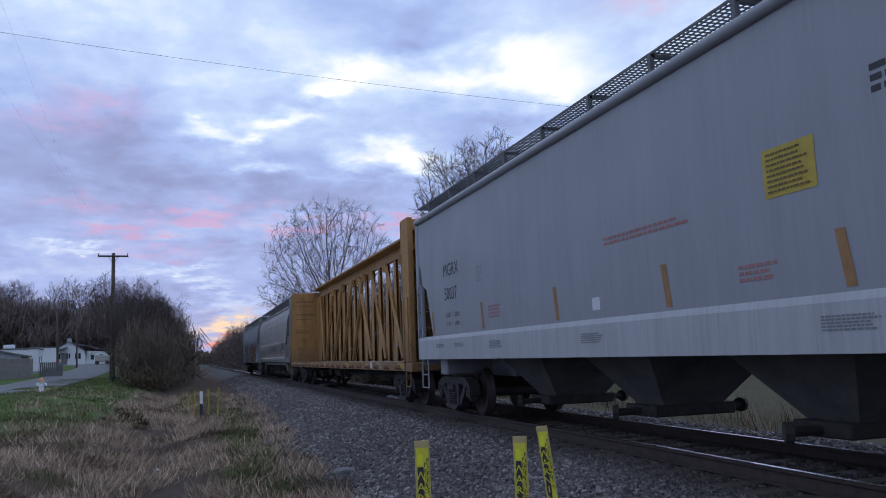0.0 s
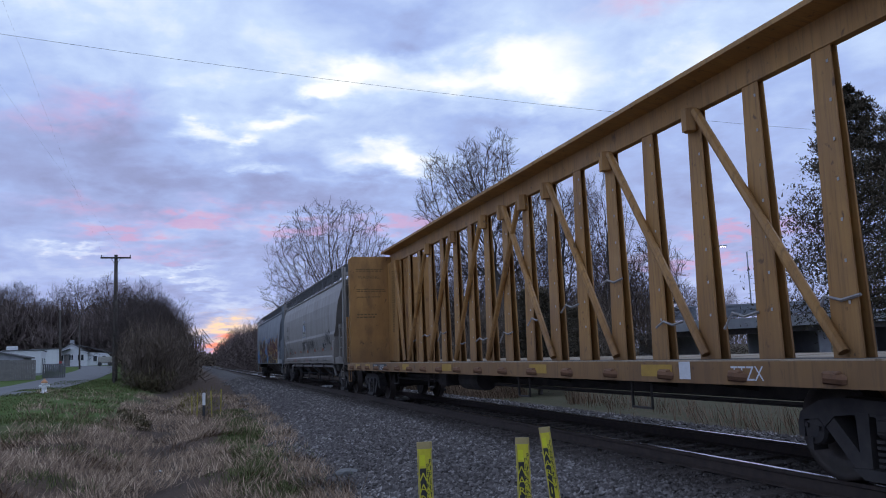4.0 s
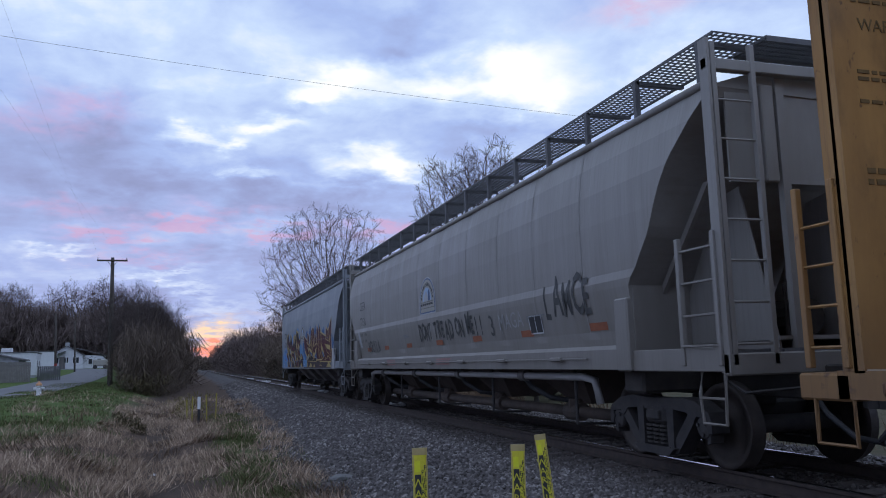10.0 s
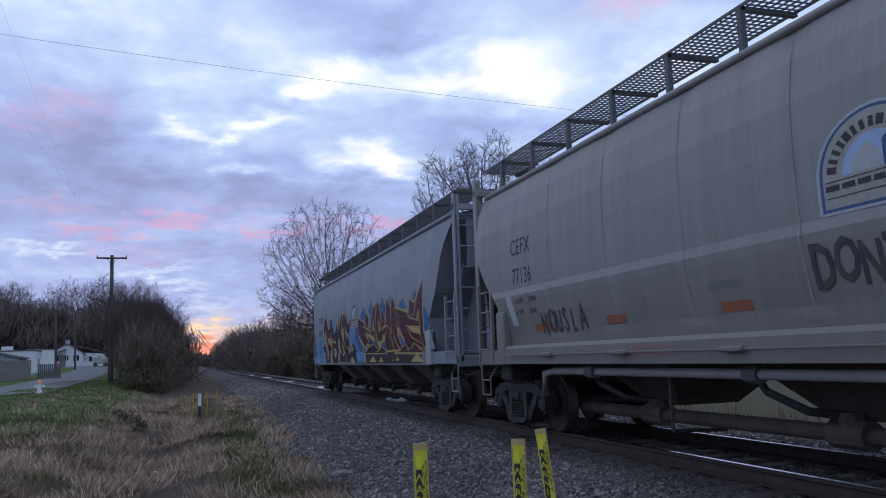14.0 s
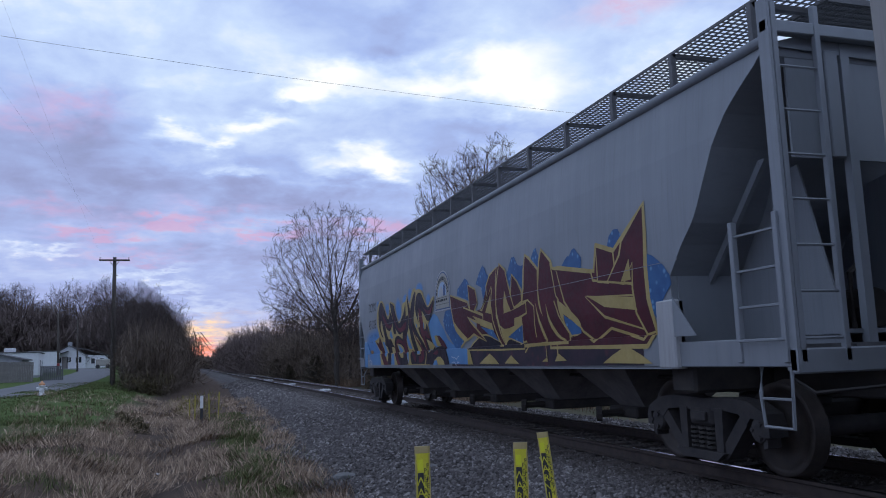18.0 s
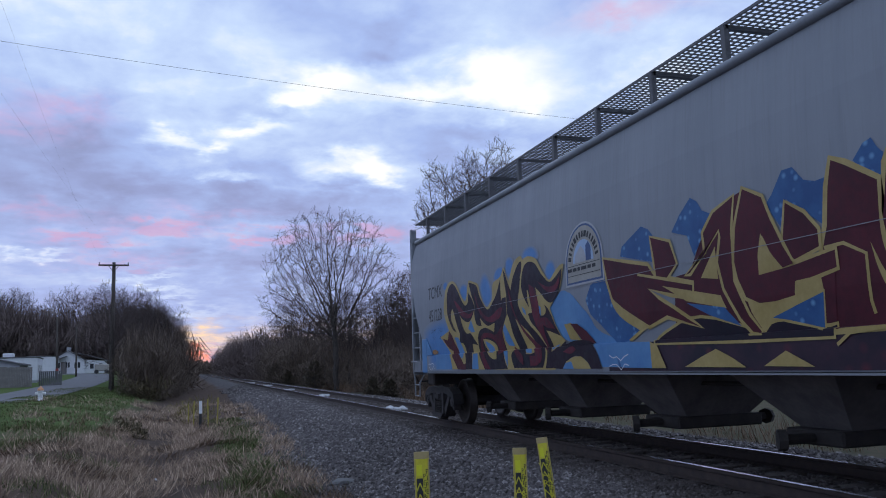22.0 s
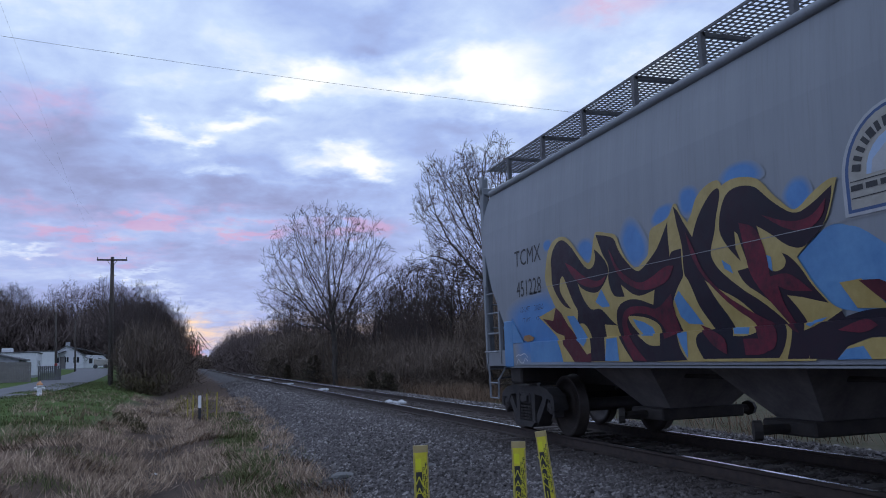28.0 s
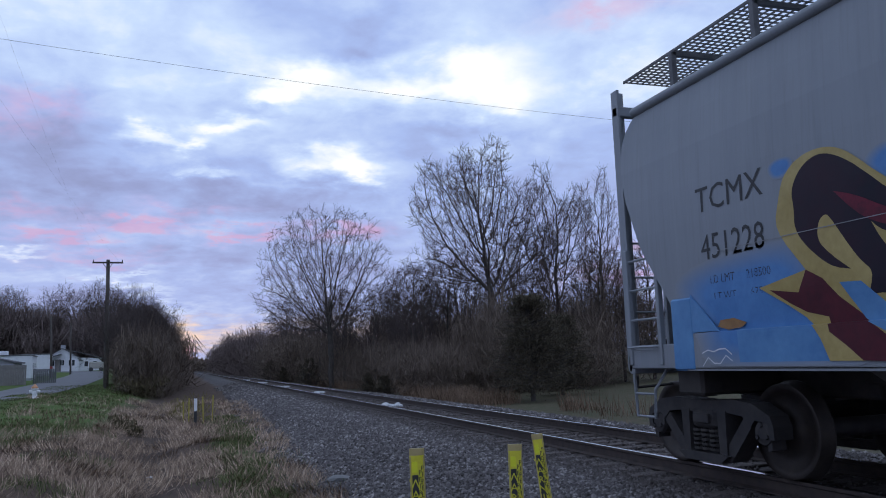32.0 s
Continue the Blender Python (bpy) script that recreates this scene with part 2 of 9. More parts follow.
def scuffed(m):
    """Dark rub marks and rust spots where loads and chains have struck the paint."""
    nt = m.node_tree
    b = nt.nodes["Principled BSDF"]
    src = b.inputs["Base Color"].links[0].from_socket
    v = obj_vec(nt)
    spots = ramp(nt, noise_tex(nt, stretch(nt, v, (1.6, 1.0, 0.8), (3, 1, 7)), 6.5, 5, 0.6, 0.4), ((0.62, (0, 0, 0)), (0.70, (0.75, 0.75, 0.75))))
    wash = ramp(nt, noise_tex(nt, v, 1.1, 5, 0.65), ((0.45, (0, 0, 0)), (0.75, (0.45, 0.45, 0.45))))
    c = mix(nt, wash, src, (0.20, 0.10, 0.04))
    nt.links.new(mix(nt, spots, c, (0.085, 0.045, 0.028)), b.inputs["Base Color"])


scuffed(M_YELLOW)
M_IRON = plain("grimy_cast_iron", (0.026, 0.024, 0.025), (0.060, 0.052, 0.048), 0.75, 5.0, 0.2)
M_UNDER = plain("dark_underframe", (0.024, 0.022, 0.020), (0.058, 0.048, 0.042), 0.85, 4.0)
M_FUNNEL = plain("sooty_grey_funnel", (0.10, 0.091, 0.086), (0.19, 0.172, 0.16), 0.8, 3.0)
M_TYRE = plain("worn_wheel_steel", (0.028, 0.023, 0.020), (0.06, 0.046, 0.038), 0.55, 6.0, 0.5)
M_SHINE = plain("polished_steel", (0.55, 0.55, 0.55), (0.65, 0.65, 0.65), 0.14, 12.0, 1.0, 0.02)
M_RUST = plain("rusty_rail_steel", (0.030, 0.022, 0.019), (0.062, 0.042, 0.033), 0.8, 9.0, 0.1)
M_GRATE = plain("galvanised_grating", (0.09, 0.09, 0.095), (0.15, 0.15, 0.155), 0.6, 8.0, 0.3)
M_TIE = plain("weathered_tie_wood", (0.048, 0.036, 0.032), (0.098, 0.076, 0.066), 0.9, 8.0, bstr=0.6)
M_POLE = plain("creosoted_pole_wood", (0.05, 0.042, 0.036), (0.11, 0.092, 0.078), 0.9, 5.0, bstr=0.5)
M_BLACK = plain("black_lettering", (0.02, 0.02, 0.022), (0.04, 0.04, 0.042), 0.6, 20.0)
M_SPRAY = plain("black_spray_paint", (0.035, 0.036, 0.036), (0.085, 0.084, 0.080), 0.6, 5.0)
M_WHITE = plain("white_lettering", (0.55, 0.56, 0.58), (0.68, 0.69, 0.71), 0.6, 20.0)
M_RED = plain("faded_red_lettering", (0.30, 0.13, 0.12), (0.36, 0.18, 0.17), 0.6, 20.0)
M_STRIP = plain("amber_reflector_strip", (0.26, 0.13, 0.045), (0.36, 0.19, 0.07), 0.6, 9.0)
M_PLACARD = plain("yellow_placard", (0.40, 0.29, 0.035), (0.50, 0.37, 0.05), 0.6, 9.0)
M_STAKE = plain("yellow_plastic_stake", (0.62, 0.56, 0.03), (0.74, 0.68, 0.06), 0.45, 9.0)
M_STAKETOP = plain("tan_plastic_cap", (0.40, 0.31, 0.13), (0.48, 0.38, 0.17), 0.5, 9.0)
M_GRAF_RED = plain("maroon_spray_paint", (0.050, 0.010, 0.016), (0.10, 0.017, 0.026), 0.5, 2.2)
M_GRAF_DARK = plain("blackish_spray_paint", (0.010, 0.010, 0.018), (0.030, 0.013, 0.022), 0.5, 1.2)
M_GRAF_YEL = plain("mustard_spray_paint", (0.33, 0.235, 0.06), (0.45, 0.34, 0.12), 0.5, 2.5)
M_GRAF_BLUE = plain("blue_spray_paint", (0.06, 0.20, 0.42), (0.10, 0.29, 0.52), 0.5, 3.0)
M_GRAF_SKY = plain("light_blue_spray_paint", (0.05, 0.17, 0.37), (0.11, 0.27, 0.48), 0.5, 1.6)
M_GRAF_NAVY = plain("dark_blue_spray_paint", (0.025, 0.06, 0.16), (0.04, 0.09, 0.22), 0.5, 3.0)


def thin_paint(name, c1, c2, under):
    """Spray paint that thins out to the paint under it as its mesh says."""
    m = plain(name, c1, c2, 0.5, 3.0)
    nt = m.node_tree
    a = nt.nodes.new("ShaderNodeVertexColor")
    a.layer_name = "cover"
    b = nt.nodes["Principled BSDF"]
    src = b.inputs["Base Color"].links[0].from_socket
    nt.links.new(mix(nt, a.outputs[0], under, src), b.inputs["Base Color"])
    return m


M_MIST_SKY = thin_paint("blue_spray_mist", (0.05, 0.17, 0.40), (0.08, 0.23, 0.48), (0.23, 0.25, 0.27))
M_GRAF_WINE = plain("wine_spray_paint", (0.040, 0.010, 0.018), (0.17, 0.020, 0.038), 0.5, 2.6)
for m_ in (M_GRAF_RED, M_GRAF_DARK, M_GRAF_WINE):
    m_.node_tree.nodes["Principled BSDF"].inputs["Specular IOR Level"].default_value = 0.2
M_ORANGE = plain("orange_reflector", (0.24, 0.075, 0.035), (0.34, 0.11, 0.05), 0.6, 9.0)
M_BARK = plain("grey_brown_bark", (0.042, 0.035, 0.030), (0.085, 0.072, 0.062), 0.9, 4.0, bstr=0.6, bdist=0.02, vec="world")
M_TWIG = plain("brown_twigs", (0.048, 0.034, 0.031), (0.082, 0.059, 0.052), 0.9, 3.0, vec="world")
M_THICKET = varied("thicket_twigs", ((0.1, (0.082, 0.062, 0.050)), (0.5, (0.140, 0.106, 0.084)), (0.95, (0.21, 0.163, 0.125))))
M_VINE = varied("thicket_leaves", ((0.1, (0.055, 0.044, 0.026)), (0.6, (0.095, 0.078, 0.042)), (0.95, (0.15, 0.118, 0.066))))
M_CEDAR = varied("cedar_needles", ((0.1, (0.050, 0.044, 0.030)), (0.6, (0.088, 0.074, 0.050)), (0.95, (0.13, 0.10, 0.07))))
M_STRAW = varied("dry_grass_blades", ((0.1, (0.060, 0.038, 0.026)), (0.45, (0.165, 0.110, 0.076)), (0.75, (0.32, 0.228, 0.158)), (0.95, (0.58, 0.44, 0.32))))
M_TAWNY = varied("tawny_grass_blades", ((0.1, (0.085, 0.055, 0.036)), (0.5, (0.14, 0.092, 0.06)), (0.95, (0.22, 0.15, 0.10))))
M_WEED = varied("olive_weed_stems", ((0.1, (0.09, 0.075, 0.03)), (0.5, (0.15, 0.125, 0.045)), (0.95, (0.23, 0.19, 0.06))))
M_GRASS = varied("green_grass_blades", ((0.1, (0.044, 0.062, 0.020)), (0.5, (0.082, 0.108, 0.034)), (0.8, (0.14, 0.15, 0.06)), (0.95, (0.22, 0.17, 0.10))))
M_STONE = varied("ballast_stones", ((0.05, (0.040, 0.035, 0.034)), (0.45, (0.096, 0.085, 0.082)), (0.8, (0.168, 0.150, 0.145)), (1.0, (0.40, 0.37, 0.355))))


def stain_stones():
    """Brown brake dust and grease on the stones about the rails."""
    nt = M_STONE.node_tree
    b = nt.nodes["Principled BSDF"]
    src = b.inputs["Base Color"].links[0].from_socket
    p = world_vec(nt)
    sp = nt.nodes.new("ShaderNodeSeparateXYZ")
    nt.links.new(p, sp.inputs[0])
    d = calc(nt, "ABSOLUTE", calc(nt, "SUBTRACT", sp.outputs[0], TRACK_X))
    d = calc(nt, "ADD", d, calc(nt, "MULTIPLY", noise_tex(nt, p, 1.5, 4, 0.6), 0.8))
    f = ramp(nt, calc(nt, "MULTIPLY", d, 0.25), ((0.42, (0.55, 0.55, 0.55)), (0.58, (0, 0, 0))))
    nt.links.new(mix(nt, f, src, (0.040, 0.030, 0.025)), b.inputs["Base Color"])


stain_stones()
M_SIDING = plain("white_siding", (0.62, 0.63, 0.65), (0.72, 0.73, 0.75), 0.6, 2.0)
M_SHINGLE = plain("grey_shingles", (0.10, 0.10, 0.105), (0.16, 0.16, 0.165), 0.9, 3.0)
M_GLASS = plain("dark_window_glass", (0.02, 0.022, 0.026), (0.035, 0.04, 0.045), 0.12, 3.0)
M_CONCRETE = plain("grey_concrete", (0.28, 0.29, 0.31), (0.38, 0.39, 0.41), 0.85, 1.5)
M_ASPHALT = plain("worn_asphalt", (0.11, 0.11, 0.118), (0.16, 0.16, 0.168), 0.9, 1.2, vec="world")
M_FENCE = plain("weathered_fence_wood", (0.16, 0.15, 0.14), (0.24, 0.22, 0.20), 0.9, 3.0)
M_GALV = plain("galvanised_rail", (0.30, 0.33, 0.38), (0.42, 0.45, 0.50), 0.45, 5.0, 0.4)
M_WHITEPAINT = plain("white_paint", (0.66, 0.66, 0.66), (0.78, 0.78, 0.78), 0.5, 6.0)
M_REDPAINT = plain("dull_red_paint", (0.24, 0.03, 0.03), (0.34, 0.05, 0.045), 0.5, 6.0)
M_LAMP = bpy.data.materials.new("lit_lamp")
M_LAMP.use_nodes = True
M_LAMP.node_tree.nodes["Principled BSDF"].inputs["Emission Color"].default_value = (1.0, 0.85, 0.6, 1)
M_LAMP.node_tree.nodes["Principled BSDF"].inputs["Emission Strength"].default_value = 6.0


def ground_material():
    m, nt, b = mat_new("verge_ground")
    p = world_vec(nt)
    sp = nt.nodes.new("ShaderNodeSeparateXYZ")
    nt.links.new(p, sp.inputs[0])
    x, y = sp.outputs[0], sp.outputs[1]
    n1 = noise_tex(nt, p, 0.35, 5, 0.6)
    n2 = noise_tex(nt, p, 3.0, 6, 0.65)
    n3 = noise_tex(nt, p, 24.0, 4, 0.6)
    straw = ramp(nt, n2, ((0.3, (0.050, 0.033, 0.025)), (0.55, (0.090, 0.060, 0.044)), (0.75, (0.145, 0.098, 0.070))))
    green = ramp(nt, n2, ((0.3, (0.05, 0.085, 0.02)), (0.7, (0.10, 0.145, 0.036))))
    grit = ramp(nt, n3, ((0.3, (0.052, 0.047, 0.047)), (0.5, (0.094, 0.086, 0.086)), (0.75, (0.155, 0.143, 0.142))))
    xl = calc(nt, "ADD", x, calc(nt, "MULTIPLY", calc(nt, "SUBTRACT", n1, 0.5), 3.0))
    yl = calc(nt, "ADD", y, calc(nt, "MULTIPLY", calc(nt, "SUBTRACT", n1, 0.5), 12.0))
    lawn = ramp(nt, calc(nt, "ADD", calc(nt, "MULTIPLY", xl, 0.05), 0.5), ((0.335, (1, 1, 1)), (0.40, (0, 0, 0))))
    back = ramp(nt, calc(nt, "MULTIPLY", yl, 0.01), ((0.19, (0, 0, 0)), (0.29, (1, 1, 1))))
    c = mix(nt, calc(nt, "MULTIPLY", lawn, back), straw, green)
    px = calc(nt, "DIVIDE", calc(nt, "SUBTRACT", x, calc(nt, "ADD", 0.78, calc(nt, "MULTIPLY", y, 0.022))), 0.5)
    py = calc(nt, "DIVIDE", calc(nt, "SUBTRACT", y, 22.0), 11.0)
    rad = calc(nt, "ADD", calc(nt, "ADD", calc(nt, "MULTIPLY", px, px), calc(nt, "MULTIPLY", py, py)), calc(nt, "MULTIPLY", calc(nt, "SUBTRACT", n2, 0.5), 1.5))
    c = mix(nt, ramp(nt, rad, ((0.5, (0.8, 0.8, 0.8)), (1.0, (0, 0, 0)))), c, green)
    # a trodden bare ditch down the middle of the verge, and duller growth beyond the track
    dx = calc(nt, "DIVIDE", calc(nt, "ADD", calc(nt, "ADD", x, 0.05), calc(nt, "MULTIPLY", y, 0.03)), 0.6)
    ditch = calc(nt, "ADD", calc(nt, "MULTIPLY", dx, dx), calc(nt, "MULTIPLY", calc(nt, "SUBTRACT", n2, 0.5), 1.6))
    c = mix(nt, ramp(nt, ditch, ((0.3, (0.5, 0.5, 0.5)), (1.2, (0, 0, 0)))), c, (0.062, 0.047, 0.038))
    beyond = ramp(nt, calc(nt, "MULTIPLY", x, 0.05), ((0.50, (0, 0, 0)), (0.55, (1, 1, 1))))
    c = mix(nt, beyond, c, ramp(nt, n2, ((0.3, (0.055, 0.065, 0.03)), (0.5, (0.085, 0.075, 0.045)), (0.7, (0.11, 0.085, 0.058)))))
    toe = calc(nt, "ADD", calc(nt, "MULTIPLY", calc(nt, "MINIMUM", calc(nt, "SUBTRACT", y, 12.0), 50.0), -0.026), xl)
    d = calc(nt, "ABSOLUTE", calc(nt, "SUBTRACT", x, TRACK_X))
    near = ramp(nt, calc(nt, "MULTIPLY", calc(nt, "ADD", toe, -0.6), 0.5), ((0.4, (0, 0, 0)), (0.75, (1, 1, 1))))
    off = ramp(nt, calc(nt, "MULTIPLY", calc(nt, "ADD", d, calc(nt, "MULTIPLY", n2, 1.2)), 0.1), ((0.45, (1, 1, 1)), (0.56, (0, 0, 0))))
    c = mix(nt, calc(nt, "MULTIPLY", near, off), c, grit)
    nt.links.new(c, b.inputs["Base Color"])
    b.inputs["Roughness"].default_value = 0.95
    b.inputs["Specular IOR Level"].default_value = 0.15
    bump(nt, b, calc(nt, "ADD", n2, calc(nt, "MULTIPLY", n3, 0.5)), 0.7, 0.04)
    return m


M_GROUND = ground_material()


# ---------------------------------------------------------------- mesh helpers
def link_mesh(name, bm, material, smooth=False):
    bmesh.ops.recalc_face_normals(bm, faces=bm.faces)
    me = bpy.data.meshes.new(name)
    bm.to_mesh(me)
    bm.free()
    for mm in (material if isinstance(material, (list, tuple)) else [material]):
        me.materials.append(mm)
    if smooth:
        for p in me.polygons:
            p.use_smooth = True
    return new(name, me)


def part(name, bm, material, parent, label="", smooth=False):
    """One mesh object under a thing or under a part."""
    ob = link_mesh(name, bm, material, smooth)
    ob.parent = parent
    if label:
        ob["label"] = label
    return ob


def thing(name, m, label, category, group="", kind=""):
    ob = new(name)
    ob.empty_display_size = 0.3
    ob.matrix_world = m
    return tagged(ob, label, category, group, kind)


def again(ob, parent, m):
    """Another object on the same mesh, placed by m in its parent's space."""
    o = new(ob.name.split(".")[0], ob.data)
    o.parent = parent
    o.matrix_local = m
    if "label" in ob:
        o["label"] = ob["label"]
    return o


def box(bm, x0, x1, y0, y1, z0, z1, bevel=0.0):
    g = bmesh.ops.create_cube(bm, size=1.0)
    for v in g["verts"]:
        v.co = Vector(((x0 + x1) / 2 + v.co.x * (x1 - x0), (y0 + y1) / 2 + v.co.y * (y1 - y0), (z0 + z1) / 2 + v.co.z * (z1 - z0)))
    if bevel:
        es = list({e for v in g["verts"] for e in v.link_edges})
        bmesh.ops.bevel(bm, geom=es, offset=bevel, segments=1, affect="EDGES")
    return g["verts"]


def tube(bm, pts, r, sides=6, r1=None, caps=True):
    """A round bar along a line of points, tapering from r to r1."""
    pts = [Vector(p) for p in pts]
    rings = []
    n = len(pts)
    for i, p in enumerate(pts):
        d = (pts[min(i + 1, n - 1)] - pts[max(i - 1, 0)]).normalized()
        a = d.orthogonal().normalized() if abs(d.z) > 0.99 or i == 0 or True else None
        up = Vector((0, 0, 1)) if abs(d.z) < 0.95 else Vector((1, 0, 0))
        a = d.cross(up).normalized()
        b = d.cross(a)
        rr = r if r1 is None else r + (r1 - r) * i / (n - 1)
        rings.append([bm.verts.new(p + (a * math.cos(k * math.tau / sides) + b * math.sin(k * math.tau / sides)) * rr) for k in range(sides)])
    for i in range(n - 1):
        for k in range(sides):
            bm.faces.new((rings[i][k], rings[i][(k + 1) % sides], rings[i + 1][(k + 1) % sides], rings[i + 1][k]))
    if caps:
        bm.faces.new(rings[0])
        bm.faces.new(rings[-1])


def slab(bm, pts, axis, a, b):
    """A plate: an outline of 2D points, drawn out along an axis from a to b. axis 'x': points are (y, z); 'y': (x, z); 'z': (x, y)."""
    def at(p, w):
        return {"x": (w, p[0], p[1]), "y": (p[0], w, p[1]), "z": (p[0], p[1], w)}[axis]
    lo = [bm.verts.new(at(p, a)) for p in pts]
    hi = [bm.verts.new(at(p, b)) for p in pts]
    n = len(pts)
    for i in range(n):
        bm.faces.new((lo[i], lo[(i + 1) % n], hi[(i + 1) % n], hi[i]))
    bm.faces.new(lo)
    bm.faces.new(hi)


def turned(bm, prof, axis_x0=0.0, seg=28):
    """A body turned about the x axis: profile of (x, radius)."""
    rings = [[bm.verts.new((axis_x0 + x, r * math.cos(k * math.tau / seg), r * math.sin(k * math.tau / seg))) for k in range(seg)] for x, r in prof]
    for a, b in zip(rings, rings[1:]):
        for k in range(seg):
            bm.faces.new((a[k], a[(k + 1) % seg], b[(k + 1) % seg], b[k]))
    bm.faces.new(rings[0])
    bm.faces.new(rings[-1])


def bulk(name, verts, faces, material, parent=None):
    me = bpy.data.meshes.new(name)
    me.from_pydata(verts, [], faces)
    me.materials.append(material)
    ob = new(name, me)
    if parent is not None:
        ob.parent = parent
    return ob


def lerp(table, v):
    """Straight interpolation in rows of (value, result)."""
    if v <= table[0][0]:
        return table[0][1]
    for (a, fa), (b, fb) in zip(table, table[1:]):
        if v <= b:
            return fa + (fb - fa) * (v - a) / (b - a)
    return table[-1][1]


def sstep(a, b, v):
    u = min(max((v - a) / (b - a), 0.0), 1.0)
    return u * u * (3 - 2 * u)


# ---------------------------------------------------------------- ground
def toe_x(y):
    """The near foot of the ballast bank."""
    return 1.7 + 0.026 * min(max(y - 12.0, 0.0), 50.0)


def ground_z(x, y):
    bank = sstep(toe_x(y), 4.3, x) * 0.45 if x < TRACK_X else sstep(10.6, 8.4, x) * 0.35
    base = -0.65 if x < TRACK_X else -0.55
    left = 0.0168 * min(max(y - 15.0, 0.0), 190.0) * sstep(-1.0, -6.0, x)
    right = 0.012 * min(max(x - 12.0, 0.0), 60.0)
    near = 0.0
    if y < 60 and x < toe_x(y):
        near = 0.08 * noise.noise((x * 0.5, y * 0.3, 3.0)) + 0.06 * noise.noise((x * 1.7, y * 1.1, 8.0)) + 0.03 * noise.noise((x * 4.1, y * 2.9, 5.0))
        # a shallow ditch, and the lawn's edge a foot above it
        c = -0.35 - 0.022 * y
        k = sstep(60.0, 40.0, y)
        near += k * (0.24 * sstep(c - 0.7, c - 2.3, x) - 0.13 * math.exp(-((x - c) / 0.65) ** 2))
    return base + bank + left + right + near


def build_ground():
    xs = [-1500, -900, -500, -300, -200, -140, -100, -75, -55, -42] + [-34 + 1.0 * i for i in range(28)] + [-6 + 0.35 * i for i in range(54)] + [13 + 1.5 * i for i in range(25)] + [52, 60, 75, 100, 150, 250, 450, 900, 1500]
    ys = [-300, -120, -60, -30, -15, -8, -4] + [-2 + 0.5 * i for i in range(80)] + [38 + 1.5 * i for i in range(50)] + [115, 125, 140, 160, 180, 200, 240, 300, 420, 700, 1100, 1600]
    vs = [(x, y, ground_z(x, y)) for y in ys for x in xs]
    n = len(xs)
    fs = [(j * n + i, j * n + i + 1, (j + 1) * n + i + 1, (j + 1) * n + i) for j in range(len(ys) - 1) for i in range(n - 1)]
    ob = bulk("ground", vs, fs, M_GROUND)
    for p in ob.data.polygons:
        p.use_smooth = True
    return tagged(ob, "verge of dry grass, lawn and grey gravel", "ground", kind="structure")


ground = build_ground()


# ---------------------------------------------------------------- track
def build_track():
    prof = ((-0.07, 0.0), (-0.07, 0.012), (-0.012, 0.03), (-0.01, 0.12), (-0.036, 0.132), (-0.036, 0.164), (-0.028, 0.17),
            (0.028, 0.17), (0.036, 0.164), (0.036, 0.132), (0.01, 0.12), (0.012, 0.03), (0.07, 0.012), (0.07, 0.0))
    for x, word in ((RAIL_X, "near"), (RAIL_X + 1.51, "far")):
        bm = bmesh.new()
        slab(bm, [(x + a, b - 0.17) for a, b in prof], "y", -40, 900)
        bm.faces.ensure_lookup_table()
        for f in bm.faces:
            f.material_index = 1 if f.calc_center_median().z > -0.0035 and abs(f.normal.z) > 0.5 else 0
        bmesh.ops.recalc_face_normals(bm, faces=bm.faces)
        for f in bm.faces:
            f.material_index = 1 if f.normal.z > 0.5 and f.calc_center_median().z > -0.004 else 0
        me = bpy.data.meshes.new("rail")
        bm.to_mesh(me)
        bm.free()
        me.materials.append(M_RUST)
        me.materials.append(M_SHINE)
        tagged(new("rail", me), "rusty steel rail with a polished running surface", "rail", "rails of the track", "structure")


build_track()


